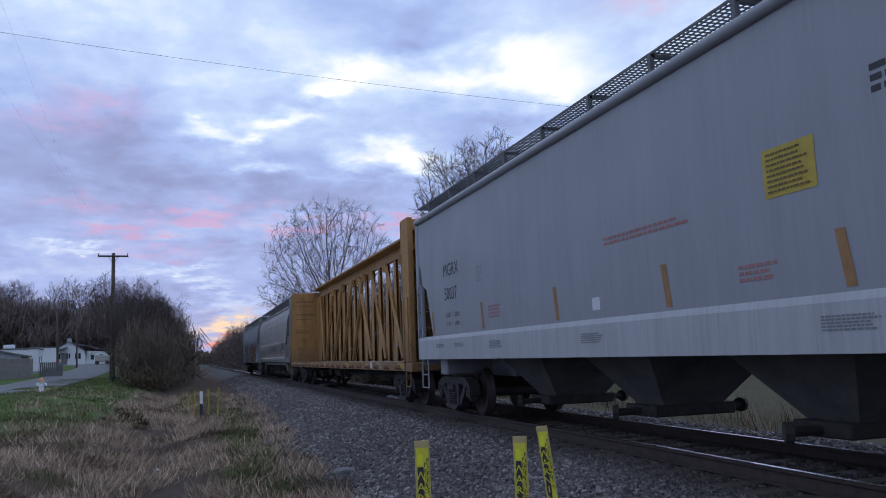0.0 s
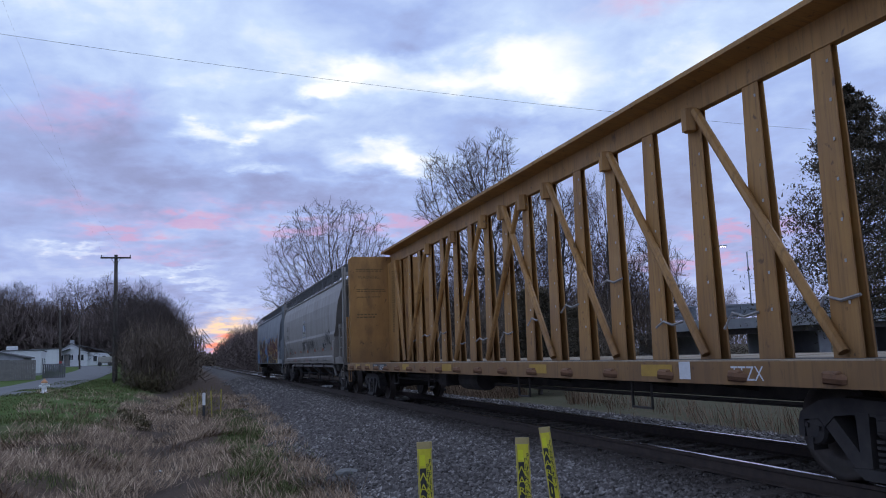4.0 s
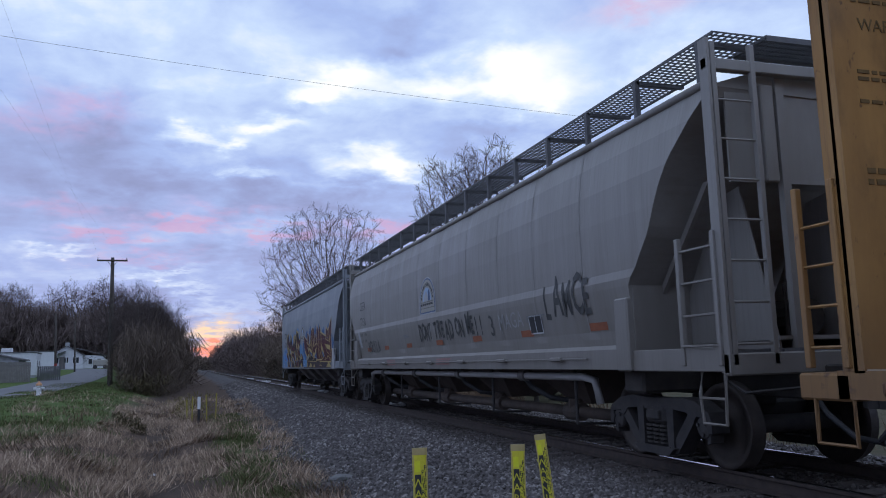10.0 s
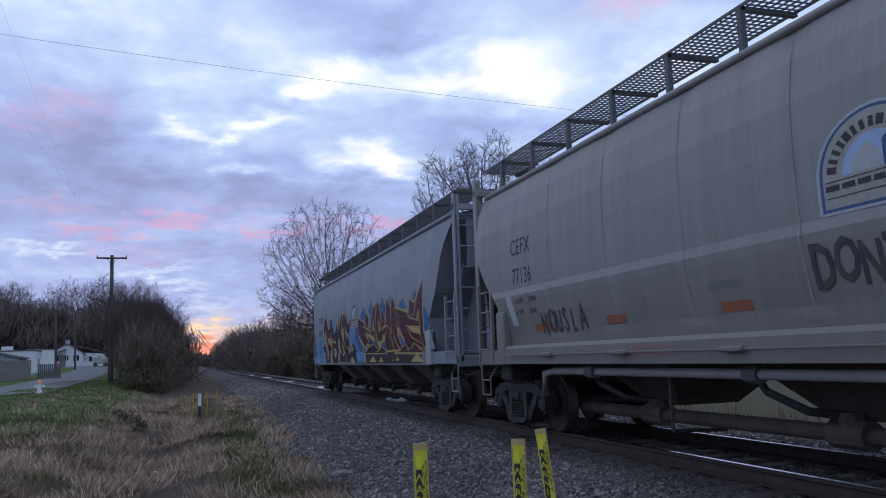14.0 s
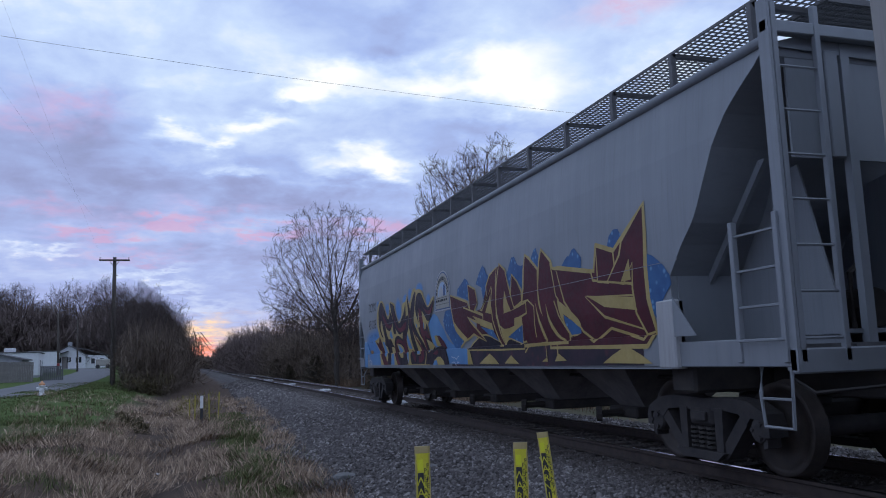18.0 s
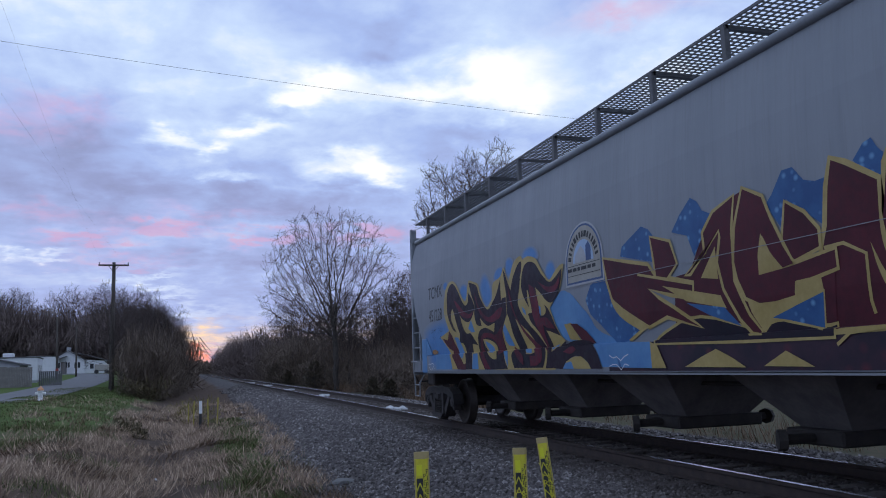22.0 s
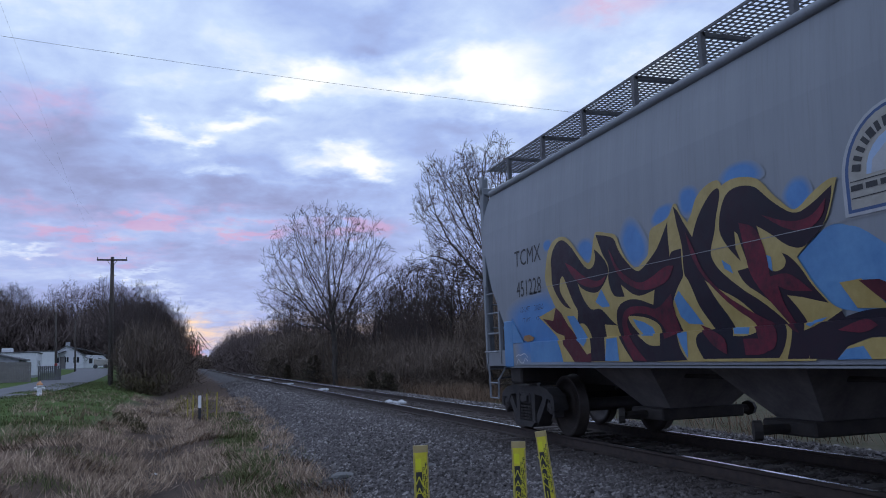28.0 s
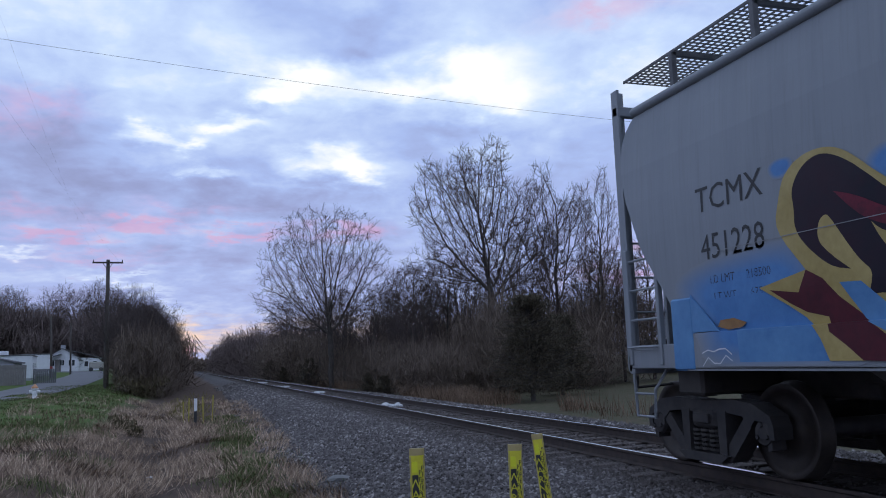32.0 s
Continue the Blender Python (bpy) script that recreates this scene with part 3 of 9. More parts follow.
# ---------------------------------------------------------------- running gear
def wheelset(parent, y):
    """An axle with its two flanged wheels, which turns as one."""
    w = new("wheelset")
    w.parent = parent
    w.location = (0, y, 0.457)
    if "wheel" not in GEAR:
        bm = bmesh.new()
        turned(bm, ((-0.07, 0.05), (-0.07, 0.13), (-0.035, 0.15), (-0.03, 0.36), (-0.06, 0.38), (-0.075, 0.45), (-0.07, 0.457), (0.05, 0.459), (0.06, 0.485), (0.075, 0.485), (0.08, 0.39), (0.05, 0.36), (0.045, 0.15), (0.07, 0.12), (0.07, 0.05)), 0, 36)
        a = part("wheel", bm, M_TYRE, w, "worn steel wheel with a bright tread", True)
        bm = bmesh.new()
        turned(bm, ((-1.02, 0.07), (-0.82, 0.085), (-0.66, 0.10), (0.66, 0.10), (0.82, 0.085), (1.02, 0.07)), 0, 14)
        x = part("axle", bm, M_IRON, w, smooth=True)
        bm = bmesh.new()
        turned(bm, ((-0.10, 0.09), (-0.10, 0.125), (0.0, 0.13), (0.03, 0.115), (0.045, 0.06)), 0, 16)
        for k in range(3):
            c, s_ = math.cos(k * math.tau / 3) * 0.075, math.sin(k * math.tau / 3) * 0.075
            box(bm, 0.03, 0.06, c - 0.018, c + 0.018, s_ - 0.018, s_ + 0.018)
        e = part("bearing_cap", bm, M_IRON, w)
        GEAR.update(wheel=a, axle=x, cap=e)
    else:
        again(GEAR["axle"], w, pose(0, 0, 0))
        a = again(GEAR["wheel"], w, pose(0, 0, 0))
        e = again(GEAR["cap"], w, pose(0, 0, 0))
    a.matrix_local = pose(-0.755, 0, 0)
    again(GEAR["wheel"], w, pose(0.755, 0, 0, 0, 0, 180))
    e.matrix_local = pose(-1.06, 0, 0, 0, 0, 180)
    again(GEAR["cap"], w, pose(1.06, 0, 0))
    WHEELS.append((w, y, parent))
    return w


GEAR, WHEELS = {}, []


def side_frame_mesh():
    """The cast side frame of a truck: arched top member, spring window, triangular lightening holes."""
    bm = bmesh.new()
    for s in (1, -1):
        slab(bm, [(0.0, 0.74), (s * 0.5, 0.76), (s * 0.78, 0.73), (s * 1.02, 0.62), (s * 1.06, 0.52), (s * 1.06, 0.40), (s * 0.99, 0.40), (s * 0.98, 0.55), (s * 0.80, 0.57), (s * 0.74, 0.50), (s * 0.62, 0.60), (s * 0.42, 0.62), (0.0, 0.61)], "x", -0.11, 0.11)
        slab(bm, [(s * 0.80, 0.57), (s * 0.74, 0.50), (s * 0.40, 0.13), (s * 0.26, 0.13), (s * 0.30, 0.22), (s * 0.66, 0.61)], "x", -0.10, 0.10)
        slab(bm, [(s * 0.24, 0.64), (s * 0.38, 0.64), (s * 0.36, 0.14), (s * 0.25, 0.14)], "x", -0.12, 0.12)
        slab(bm, [(s * 0.99, 0.42), (s * 0.99, 0.30), (s * 0.93, 0.28), (s * 0.93, 0.56)], "x", -0.08, 0.08)
    slab(bm, [(-0.42, 0.19), (-0.30, 0.11), (0.30, 0.11), (0.42, 0.19), (0.28, 0.20), (-0.28, 0.20)], "x", -0.16, 0.16)
    return bm


def spring_mesh():
    bm = bmesh.new()
    for yy in (-0.14, 0.0, 0.14):
        for xx in (-0.07, 0.07):
            for i in range(5):
                z = 0.22 + i * 0.048
                n = 10
                ring = [[bm.verts.new((xx + math.cos(k * math.tau / n) * (0.062 + dr), yy + math.sin(k * math.tau / n) * (0.062 + dr), z + dz)) for k in range(n)] for dr, dz in ((0.006, 0.0), (0.006, 0.026), (-0.02, 0.026), (-0.02, 0.0))]
                for a in range(4):
                    for k in range(n):
                        bm.faces.new((ring[a][k], ring[a][(k + 1) % n], ring[(a + 1) % 4][(k + 1) % n], ring[(a + 1) % 4][k]))
    return bm


def truck(car, y, mat=None):
    """A two-axle truck at y: side frames, springs, bolster, two wheelsets."""
    for s in (-1, 1):
        if "frame" not in GEAR:
            GEAR["frame"] = part("truck_side_frame", side_frame_mesh(), M_IRON, car)
            GEAR["spring"] = part("spring_nest", spring_mesh(), M_UNDER, car)
            bm = bmesh.new()
            box(bm, -1.12, 1.12, -0.2, 0.2, 0.45, 0.66, 0.03)
            box(bm, -0.4, 0.4, -0.3, 0.3, 0.6, 0.78, 0.03)
            for k in (-1, 1):
                box(bm, k * 1.13 - 0.03, k * 1.13 + 0.03, -0.13, 0.13, 0.5, 0.60, 0.01)
            GEAR["bolster"] = part("truck_bolster", bm, M_IRON, car)
            GEAR["frame"].matrix_local = pose(-1.0, y, 0)
            GEAR["spring"].matrix_local = pose(-1.0, y, 0)
            GEAR["bolster"].matrix_local = pose(0, y, 0)
        else:
            again(GEAR["frame"], car, pose(s * 1.0, y, 0))
            again(GEAR["spring"], car, pose(s * 1.0, y, 0))
            if s < 0:
                again(GEAR["bolster"], car, pose(0, y, 0))
    bm = bmesh.new()
    for k in (-1, 1):
        box(bm, -0.95, 0.95, k * 0.36 - 0.04, k * 0.36 + 0.04, 0.34, 0.44)
        for s in (-1, 1):
            box(bm, s * 0.755 - 0.05, s * 0.755 + 0.05, k * 0.40 - 0.04, k * 0.40 + 0.05, 0.28, 0.58)
    part("brake_beam", bm, M_UNDER, car).location = (0, y, 0)
    wheelset(car, y - 0.889)
    wheelset(car, y + 0.889)


def coupler(car, y, s):
    """A knuckle coupler with its shank, uncoupling lever and air hose, pointing along s."""
    bm = bmesh.new()
    box(bm, -0.10, 0.10, min(y, y + s * 0.62), max(y, y + s * 0.62), 0.76, 0.93, 0.02)
    yk = y + s * 0.60
    slab(bm, [(-0.20, yk), (0.14, yk), (0.16, yk + s * 0.12), (0.06, yk + s * 0.16), (0.05, yk + s * 0.26), (-0.10, yk + s * 0.28), (-0.20, yk + s * 0.12)], "z", 0.68, 1.0)
    part("coupler", bm, M_IRON, car, "rusty cast knuckle coupler")
    bm = bmesh.new()
    tube(bm, [(-0.4, y, 0.82), (-0.42, y + s * 0.2, 0.62), (-0.36, y + s * 0.45, 0.42), (-0.15, y + s * 0.62, 0.36)], 0.028, 7)
    part("air_hose", bm, M_BLACK, car)
    bm = bmesh.new()
    tube(bm, [(-1.40, y - s * 0.05, 1.0), (-1.30, y + s * 0.12, 0.86), (-0.35, y + s * 0.14, 0.90), (-0.12, y + s * 0.30, 1.02)], 0.016, 5)
    part("uncoupling_lever", bm, M_IRON, car)


# ---------------------------------------------------------------- car shells
def shell(bm, prof, front, rear, segs=24):
    """A hull: profile of (half width, height) from sill to eave, ends that slope by height; front and rear give y for a height."""
    zs = [p[1] for p in prof]
    rows = {}
    for s in (-1, 1):
        for j, (w, z) in enumerate(prof):
            f, r = front(z), rear(z)
            rows[s, j] = [bm.verts.new((s * w, f + (r - f) * i / segs, z)) for i in range(segs + 1)]
        for j in range(len(prof) - 1):
            for i in range(segs):
                bm.faces.new((rows[s, j][i], rows[s, j][i + 1], rows[s, j + 1][i + 1], rows[s, j + 1][i]))
    for j in range(len(prof) - 1):
        for i in (0, segs):
            bm.faces.new((rows[-1, j][i], rows[-1, j + 1][i], rows[1, j + 1][i], rows[1, j][i]))
    n = len(prof) - 1
    for i in range(segs):
        bm.faces.new((rows[-1, 0][i], rows[-1, 0][i + 1], rows[1, 0][i + 1], rows[1, 0][i]))
    return rows, n


def dense(prof, gap):
    """The same profile with more rows, so that curved ends come out smooth."""
    out = []
    for (a, z0), (b, z1) in zip(prof, prof[1:]):
        n = max(1, math.ceil((z1 - z0) / gap))
        out += [(a + (b - a) * i / n, z0 + (z1 - z0) * i / n) for i in range(n)]
    return out + [prof[-1]]


def side_x(prof, z):
    """The half width of the hull at a height."""
    t = sorted((b, a) for a, b in prof)
    return lerp(t, z)


def ladder(car, x0, y0, x1, y1, z0, z1, step, mat, name="ladder"):
    """Two stiles and their rungs."""
    lad = None
    for x, y in ((x0, y0), (x1, y1)):
        bm = bmesh.new()
        box(bm, x - 0.03, x + 0.03, y - 0.03, y + 0.03, z0, z1, 0.006)
        if lad is None:
            lad = part(name, bm, mat, car)
        else:
            part("stile", bm, mat, lad)
    z = z0 + step * 0.5
    while z < z1 - 0.05:
        bm = bmesh.new()
        tube(bm, [(x0, y0, z), (x1, y1, z)], 0.014, 5)
        part("rung", bm, mat, lad)
        z += step
    return lad


def end_gear(car, y, s, zt, mat, w=1.42, brake=False):
    """Corner posts, end and side ladders, crossover platform, steps at one end; s points outwards."""
    yo = y
    for sx in (-1, 1):
        bm = bmesh.new()
        slab(bm, [(sx * w, yo - 0.07), (sx * (w - 0.03), yo - 0.07), (sx * (w - 0.03), yo + 0.04), (sx * (w - 0.15), yo + 0.04), (sx * (w - 0.15), yo + 0.07), (sx * w, yo + 0.07)], "z", 1.05, zt)
        part("corner_post", bm, mat, car)
        ladder(car, sx * (w - 0.08), yo + s * 0.03, sx * (w - 0.56), yo + s * 0.03, 1.12, zt - 0.03, 0.41, mat, "end_ladder")
        ladder(car, sx * (w + 0.0), yo - s * 0.05, sx * (w + 0.0), yo - s * 0.66, 1.12, 2.45, 0.34, mat, "side_ladder")
        bm = bmesh.new()
        tube(bm, [(sx * (w - 0.01), yo - s * 0.03, 1.08), (sx * (w - 0.01), yo - s * 0.06, 0.55), (sx * (w - 0.01), yo - s * 0.42, 0.55), (sx * (w - 0.01), yo - s * 0.45, 0.85), (sx * (w - 0.12), yo - s * 0.55, 1.08)], 0.02, 6)
        tube(bm, [(sx * (w - 0.01), yo - s * 0.05, 0.80), (sx * (w - 0.01), yo - s * 0.45, 0.80)], 0.014, 5)
        part("sill_step", bm, mat, car)
        bm = bmesh.new()
        tube(bm, [(sx * (w + 0.03), yo - s * 0.05, 1.32), (sx * (w + 0.07), yo - s * 0.07, 1.32), (sx * (w + 0.07), yo - s * 0.60, 1.32), (sx * (w + 0.03), yo - s * 0.62, 1.32)], 0.013, 5)
        part("grab_iron", bm, mat, car)
    bm = bmesh.new()
    box(bm, -w, w, yo - 0.05, yo + 0.05, zt - 0.32, zt - 0.20, 0.01)
    box(bm, -w, w, yo - 0.06, yo + 0.06, 1.02, 1.24, 0.015)
    for k in (-0.45, 0.45):
        box(bm, k - 0.05, k + 0.05, yo - s * 0.10 - 0.04, yo - s * 0.10 + 0.04, 1.2, zt - 0.3)
    part("end_frame", bm, mat, car)
    bm = bmesh.new()
    for i in range(9):
        yy = yo - s * (0.05 + i * 0.07)
        box(bm, -1.36, 1.36, yy - 0.012, yy + 0.012, 1.24, 1.275)
    for k in (-1.36, -0.7, 0.0, 0.7, 1.36):
        box(bm, k - 0.015, k + 0.015, min(yo, yo - s * 0.64), max(yo, yo - s * 0.64), 1.232, 1.262)
    part("crossover_platform", bm, M_GRATE, car)
    if brake:
        bm = bmesh.new()
        n = 18
        tube(bm, [(0.75 + 0.26 * math.cos(k * math.tau / n), yo + s * 0.12, 2.2 + 0.26 * math.sin(k * math.tau / n)) for k in range(n + 1)], 0.016, 5)
        for k in range(3):
            a = k * math.tau / 3
            tube(bm, [(0.75, yo + s * 0.12, 2.2), (0.75 + 0.26 * math.cos(a), yo + s * 0.12, 2.2 + 0.26 * math.sin(a))], 0.012, 5)
        box(bm, 0.62, 0.88, yo - s * 0.02 - 0.06, yo - s * 0.02 + 0.06, 1.95, 2.4)
        part("brake_wheel", bm, M_IRON, car)


def end_works(car, f, mat, x_in=0.98):
    """The sheltered end over a truck, which faces -y: an upper end sheet on posts, a bolster web, raking braces and webs of the stub sill."""
    bm = bmesh.new()
    box(bm, -x_in - 0.12, x_in + 0.12, f + 0.10, f + 0.125, 2.98, 4.05)
    part("end_sheet", bm, mat, car, "upper end sheet")
    for k in (-0.62, 0.62):
        bm = bmesh.new()
        box(bm, k - 0.08, k + 0.08, f + 0.03, f + 0.10, 2.98, 4.02, 0.012)
        part("end_stiffener", bm, mat, car)
    bm = bmesh.new()
    box(bm, -1.40, 1.40, f + 1.62, f + 1.64, 1.15, 2.04)
    part("bolster_web", bm, mat, car)
    for s in (-1, 1):
        bm = bmesh.new()
        slab(bm, [(f + 0.60, 3.10), (f + 0.70, 3.10), (f + 1.64, 2.04), (f + 1.64, 1.93)], "x", s * x_in - 0.02, s * x_in + 0.03)
        part("raking_brace", bm, mat, car)
        bm = bmesh.new()
        slab(bm, [(f + 1.9, 1.10), (f + 0.12, 1.10), (f + 0.15, 1.36), (f + 0.59, 3.05), (f + 0.95, 2.98), (f + 1.66, 1.9)], "x", s * 0.62 - 0.012, s * 0.62 + 0.012)
        part("sill_web", bm, mat, car)
    bm = bmesh.new()
    box(bm, -0.66, 0.66, f + 0.10, f + 1.5, 1.36, 1.40)
    part("sill_cover", bm, mat, car)
    bm = bmesh.new()
    tube(bm, [(0.15, f + 0.55, 1.62), (0.15, f + 1.15, 1.62)], 0.20, 12)
    tube(bm, [(-0.25, f + 0.45, 1.40), (-0.25, f + 0.45, 1.95), (0.05, f + 0.5, 2.15)], 0.03, 6)
    part("brake_cylinder", bm, M_UNDER, car)


def running_boards(car, y0, y1, z, w0, w1, roof_z, step=1.32, name="running_board"):
    """Grated walkways along both sides of the roof on short posts, with cross walks at the ends."""
    for s in (-1, 1):
        bm = bmesh.new()
        n = int((y1 - y0) / 0.08)
        for i in range(n + 1):
            yy = y0 + (y1 - y0) * i / n
            box(bm, min(s * w0, s * w1), max(s * w0, s * w1), yy - 0.004, yy + 0.004, z, z + 0.016)
        for k in range(9):
            xx = s * (w0 + (w1 - w0) * k / 8)
            e = 0.009 if k in (0, 8) else 0.004
            box(bm, xx - e, xx + e, y0, y1, z - (0.012 if k in (0, 8) else 0.0), z + 0.018)
        part(name, bm, M_GRATE, car, "galvanised grated roof walkway")
        y = y0 + 0.25
        while y < y1:
            bm = bmesh.new()
            box(bm, s * w1 - 0.03, s * w1 + 0.03, y - 0.03, y + 0.03, roof_z - 0.12, z - 0.01)
            box(bm, min(s * w0, s * w1), max(s * w0, s * w1), y - 0.03, y + 0.03, z - 0.05, z - 0.005)
            y += step
            part("walkway_bracket", bm, M_GRATE, car)
    for ya, yb in ((y0, y0 + 0.52), (y1 - 0.52, y1)):
        bm = bmesh.new()
        for k in range(31):
            xx = -w0 + 2 * w0 * k / 30
            box(bm, xx - 0.006, xx + 0.006, ya, yb, z, z + 0.03)
        for k in range(6):
            yy = ya + (yb - ya) * k / 5
            e = 0.012 if k in (0, 5) else 0.005
            box(bm, -w0, w0, yy - e, yy + e, z - (0.03 if k in (0, 5) else 0.0), z + 0.032)
        part("cross_walk", bm, M_GRATE, car, "galvanised grated walkway across the roof's end")


def hatches(car, y0, y1, z, mat, n):
    bm = bmesh.new()
    box(bm, -0.34, 0.34, y0 + 0.8, y1 - 0.8, z - 0.05, z + 0.08, 0.02)
    part("hatch_coaming", bm, mat, car)
    for i in range(n):
        a = y0 + 0.85 + (y1 - y0 - 1.7) * i / n
        b = y0 + 0.85 + (y1 - y0 - 1.7) * (i + 1) / n - 0.06
        bm = bmesh.new()
        box(bm, -0.38, 0.38, a, b, z + 0.08, z + 0.14, 0.02)
        part("hatch_cover", bm, mat, car)


def roof(car, prof, y0, y1, z_mid, mat, chord=0.07):
    """Shallow pitched roof sheet with rolled top chords."""
    w, z = prof[-1]
    bm = bmesh.new()
    slab(bm, [(-w, z), (-w * 0.5, z + (z_mid - z) * 0.8), (0, z_mid), (w * 0.5, z + (z_mid - z) * 0.8), (w, z), (0, z - 0.05)], "y", y0, y1)
    part("roof", bm, mat, car)
    for s in (-1, 1):
        bm = bmesh.new()
        tube(bm, [(s * w, y0, z + 0.03), (s * w, y1, z + 0.03)], chord, 10)
        part("top_chord", bm, mat, car, smooth=True)


def funnels(car, cuts, z0, z1, w, mat, outlet=True):
    """Hopper bottoms between the cuts along y: pyramids that narrow to an outlet gate."""
    for a, b in zip(cuts, cuts[1:]):
        c = (a + b) / 2
        bm = bmesh.new()
        q = 0.32
        h = (b - a) * 0.37
        top = [bm.verts.new(p) for p in ((-w, c - h, z0), (w, c - h, z0), (w, c + h, z0), (-w, c + h, z0))]
        low = [bm.verts.new(p) for p in ((-0.45, c - q, z1), (0.45, c - q, z1), (0.45, c + q, z1), (-0.45, c + q, z1))]
        for i in range(4):
            bm.faces.new((top[i], top[(i + 1) % 4], low[(i + 1) % 4], low[i]))
        bm.faces.new(low)
        bm.faces.new(top)
        part("hopper_funnel", bm, mat, car, "sooty steel hopper funnel")
        if outlet:
            bm = bmesh.new()
            box(bm, -0.62, 0.62, c - q - 0.06, c + q + 0.06, z1 - 0.14, z1 + 0.01, 0.02)
            tube(bm, [(-0.95, c, z1 - 0.07), (0.95, c, z1 - 0.07)], 0.05, 8)
            for s in (-1, 1):
                tube(bm, [(s * 0.95, c - 0.02, z1 - 0.07), (s * 1.02, c + 0.02, z1 - 0.07)], 0.10, 8)
            part("outlet_gate", bm, M_UNDER, car)


def decal(car, name, polys, prof, mat, label="", lift=0.004, step=0.0):
    """Paint on the near side: outlines of (y, z) laid onto the curved sheet, each a hair above the last."""
    vs, fs = [], []
    for k, pl in enumerate(polys):
        bm = bmesh.new()
        v = [bm.verts.new((0, y, z)) for y, z in pl]
        if len(v) == 4:
            bm.faces.new(v)
        else:
            es = [bm.edges.new((v[i], v[(i + 1) % len(v)])) for i in range(len(v))]
            bmesh.ops.triangle_fill(bm, use_beauty=True, edges=es)
        lay(bm, prof, lift + step * k)
        n = len(vs)
        bm.verts.index_update()
        vs += [tuple(q.co) for q in bm.verts]
        fs += [tuple(n + q.index for q in f.verts) for f in bm.faces]
        bm.free()
    ob = bulk(name, vs, fs, mat, car)
    if label:
        ob["label"] = label
    return ob


def lay(bm, prof, lift):
    """Bends a flat outline onto the hull's near side."""
    zs = [v.co.z for v in bm.verts]
    for w, z in prof:
        if min(zs) < z < max(zs):
            bmesh.ops.bisect_plane(bm, geom=bm.verts[:] + bm.edges[:] + bm.faces[:], plane_co=(0, 0, z), plane_no=(0, 0, 1))
    for v in bm.verts:
        v.co.x = -side_x(prof, v.co.z) - lift
    bm.normal_update()
    for f in bm.faces:
        if f.normal.x > 0:
            f.normal_flip()


def rounded(pts):
    """The outline with its blunt corners cut; sharp points and the sill's straight foot stay."""
    out = []
    n = len(pts)
    for i in range(n):
        p, a, b = Vector(pts[i]), Vector(pts[i - 1]), Vector(pts[(i + 1) % n])
        d0, d1 = p - a, b - p
        if d0.length < 1e-4 or d1.length < 1e-4:
            continue
        turn = math.degrees(d0.angle(d1))
        if turn > 80 or turn < 6 or p.y < 1.16:
            out.append(tuple(p))
        else:
            out += [tuple(p - d0 * 0.25), tuple(p + d1 * 0.25)]
    return out


def spray(car, prof, mat, k, edge, pts):
    """One sprayed shape, with a mustard outline of the width edge round it."""
    lift = 0.004 + 0.00018 * k
    if mat in (M_GRAF_DARK, M_GRAF_WINE) or (mat in (M_GRAF_YEL, M_GRAF_SKY) and len(pts) > 6):
        pts = rounded(rounded(pts))
    if edge:
        n = len(pts)
        area = sum(pts[i][0] * pts[(i + 1) % n][1] - pts[(i + 1) % n][0] * pts[i][1] for i in range(n))
        sg = 1.0 if area > 0 else -1.0
        ring = []
        for i in range(n):
            p, a, b = Vector(pts[i]), Vector(pts[i - 1]), Vector(pts[(i + 1) % n])
            d0, d1 = (p - a).normalized(), (b - p).normalized()
            nr = Vector((d0.y + d1.y, -d0.x - d1.x)) * sg
            nr = nr.normalized() if nr.length > 1e-3 else Vector((d0.y, -d0.x)) * sg
            ring.append((p + nr * edge * 1.25, p - nr * 0.02))
        bm = bmesh.new()
        vo = [(bm.verts.new((0, o.x, max(o.y, 1.095))), bm.verts.new((0, q.x, max(q.y, 1.095)))) for o, q in ring]
        for i in range(n):
            j = (i + 1) % n
            bm.faces.new((vo[i][0], vo[j][0], vo[j][1], vo[i][1]))
        wrap(car, "spray_outline", bm, prof, M_GRAF_YEL, "", lift - 0.00009)
    decal(car, "spray_shape", [pts], prof, mat, "", lift)


def mist(car, prof, mat, k, pts):
    """A sprayed cloud whose paint thins out towards its rim."""
    c = sum((Vector(p) for p in pts), Vector((0, 0))) / len(pts)
    ring = [Vector(p) for p in pts]
    for i in range(2):
        ring = [q for a, b in zip(ring, ring[1:] + ring[:1]) for q in (a.lerp(b, 0.25), a.lerp(b, 0.75))]
    bm = bmesh.new()
    cover = bm.verts.layers.float_color.new("cover")
    rows = []
    for scale, a in ((0.72, 1.0), (0.95, 0.55), (1.22, 0.0)):
        row = []
        for p in ring:
            d = c + (p - c) * scale
            v = bm.verts.new((0, d.x, max(d.y, 1.10)))
            v[cover] = (a, a, a, 1)
            row.append(v)
        rows.append(row)
    n = len(ring)
    for r0, r1 in zip(rows, rows[1:]):
        for i in range(n):
            bm.faces.new((r0[i], r0[(i + 1) % n], r1[(i + 1) % n], r1[i]))
    es = [bm.edges.get((rows[0][i], rows[0][(i + 1) % n])) for i in range(n)]
    fill = bmesh.ops.triangle_fill(bm, use_beauty=True, edges=es)
    wrap(car, "spray_mist", bm, prof, mat, "", 0.004 + 0.00018 * k)


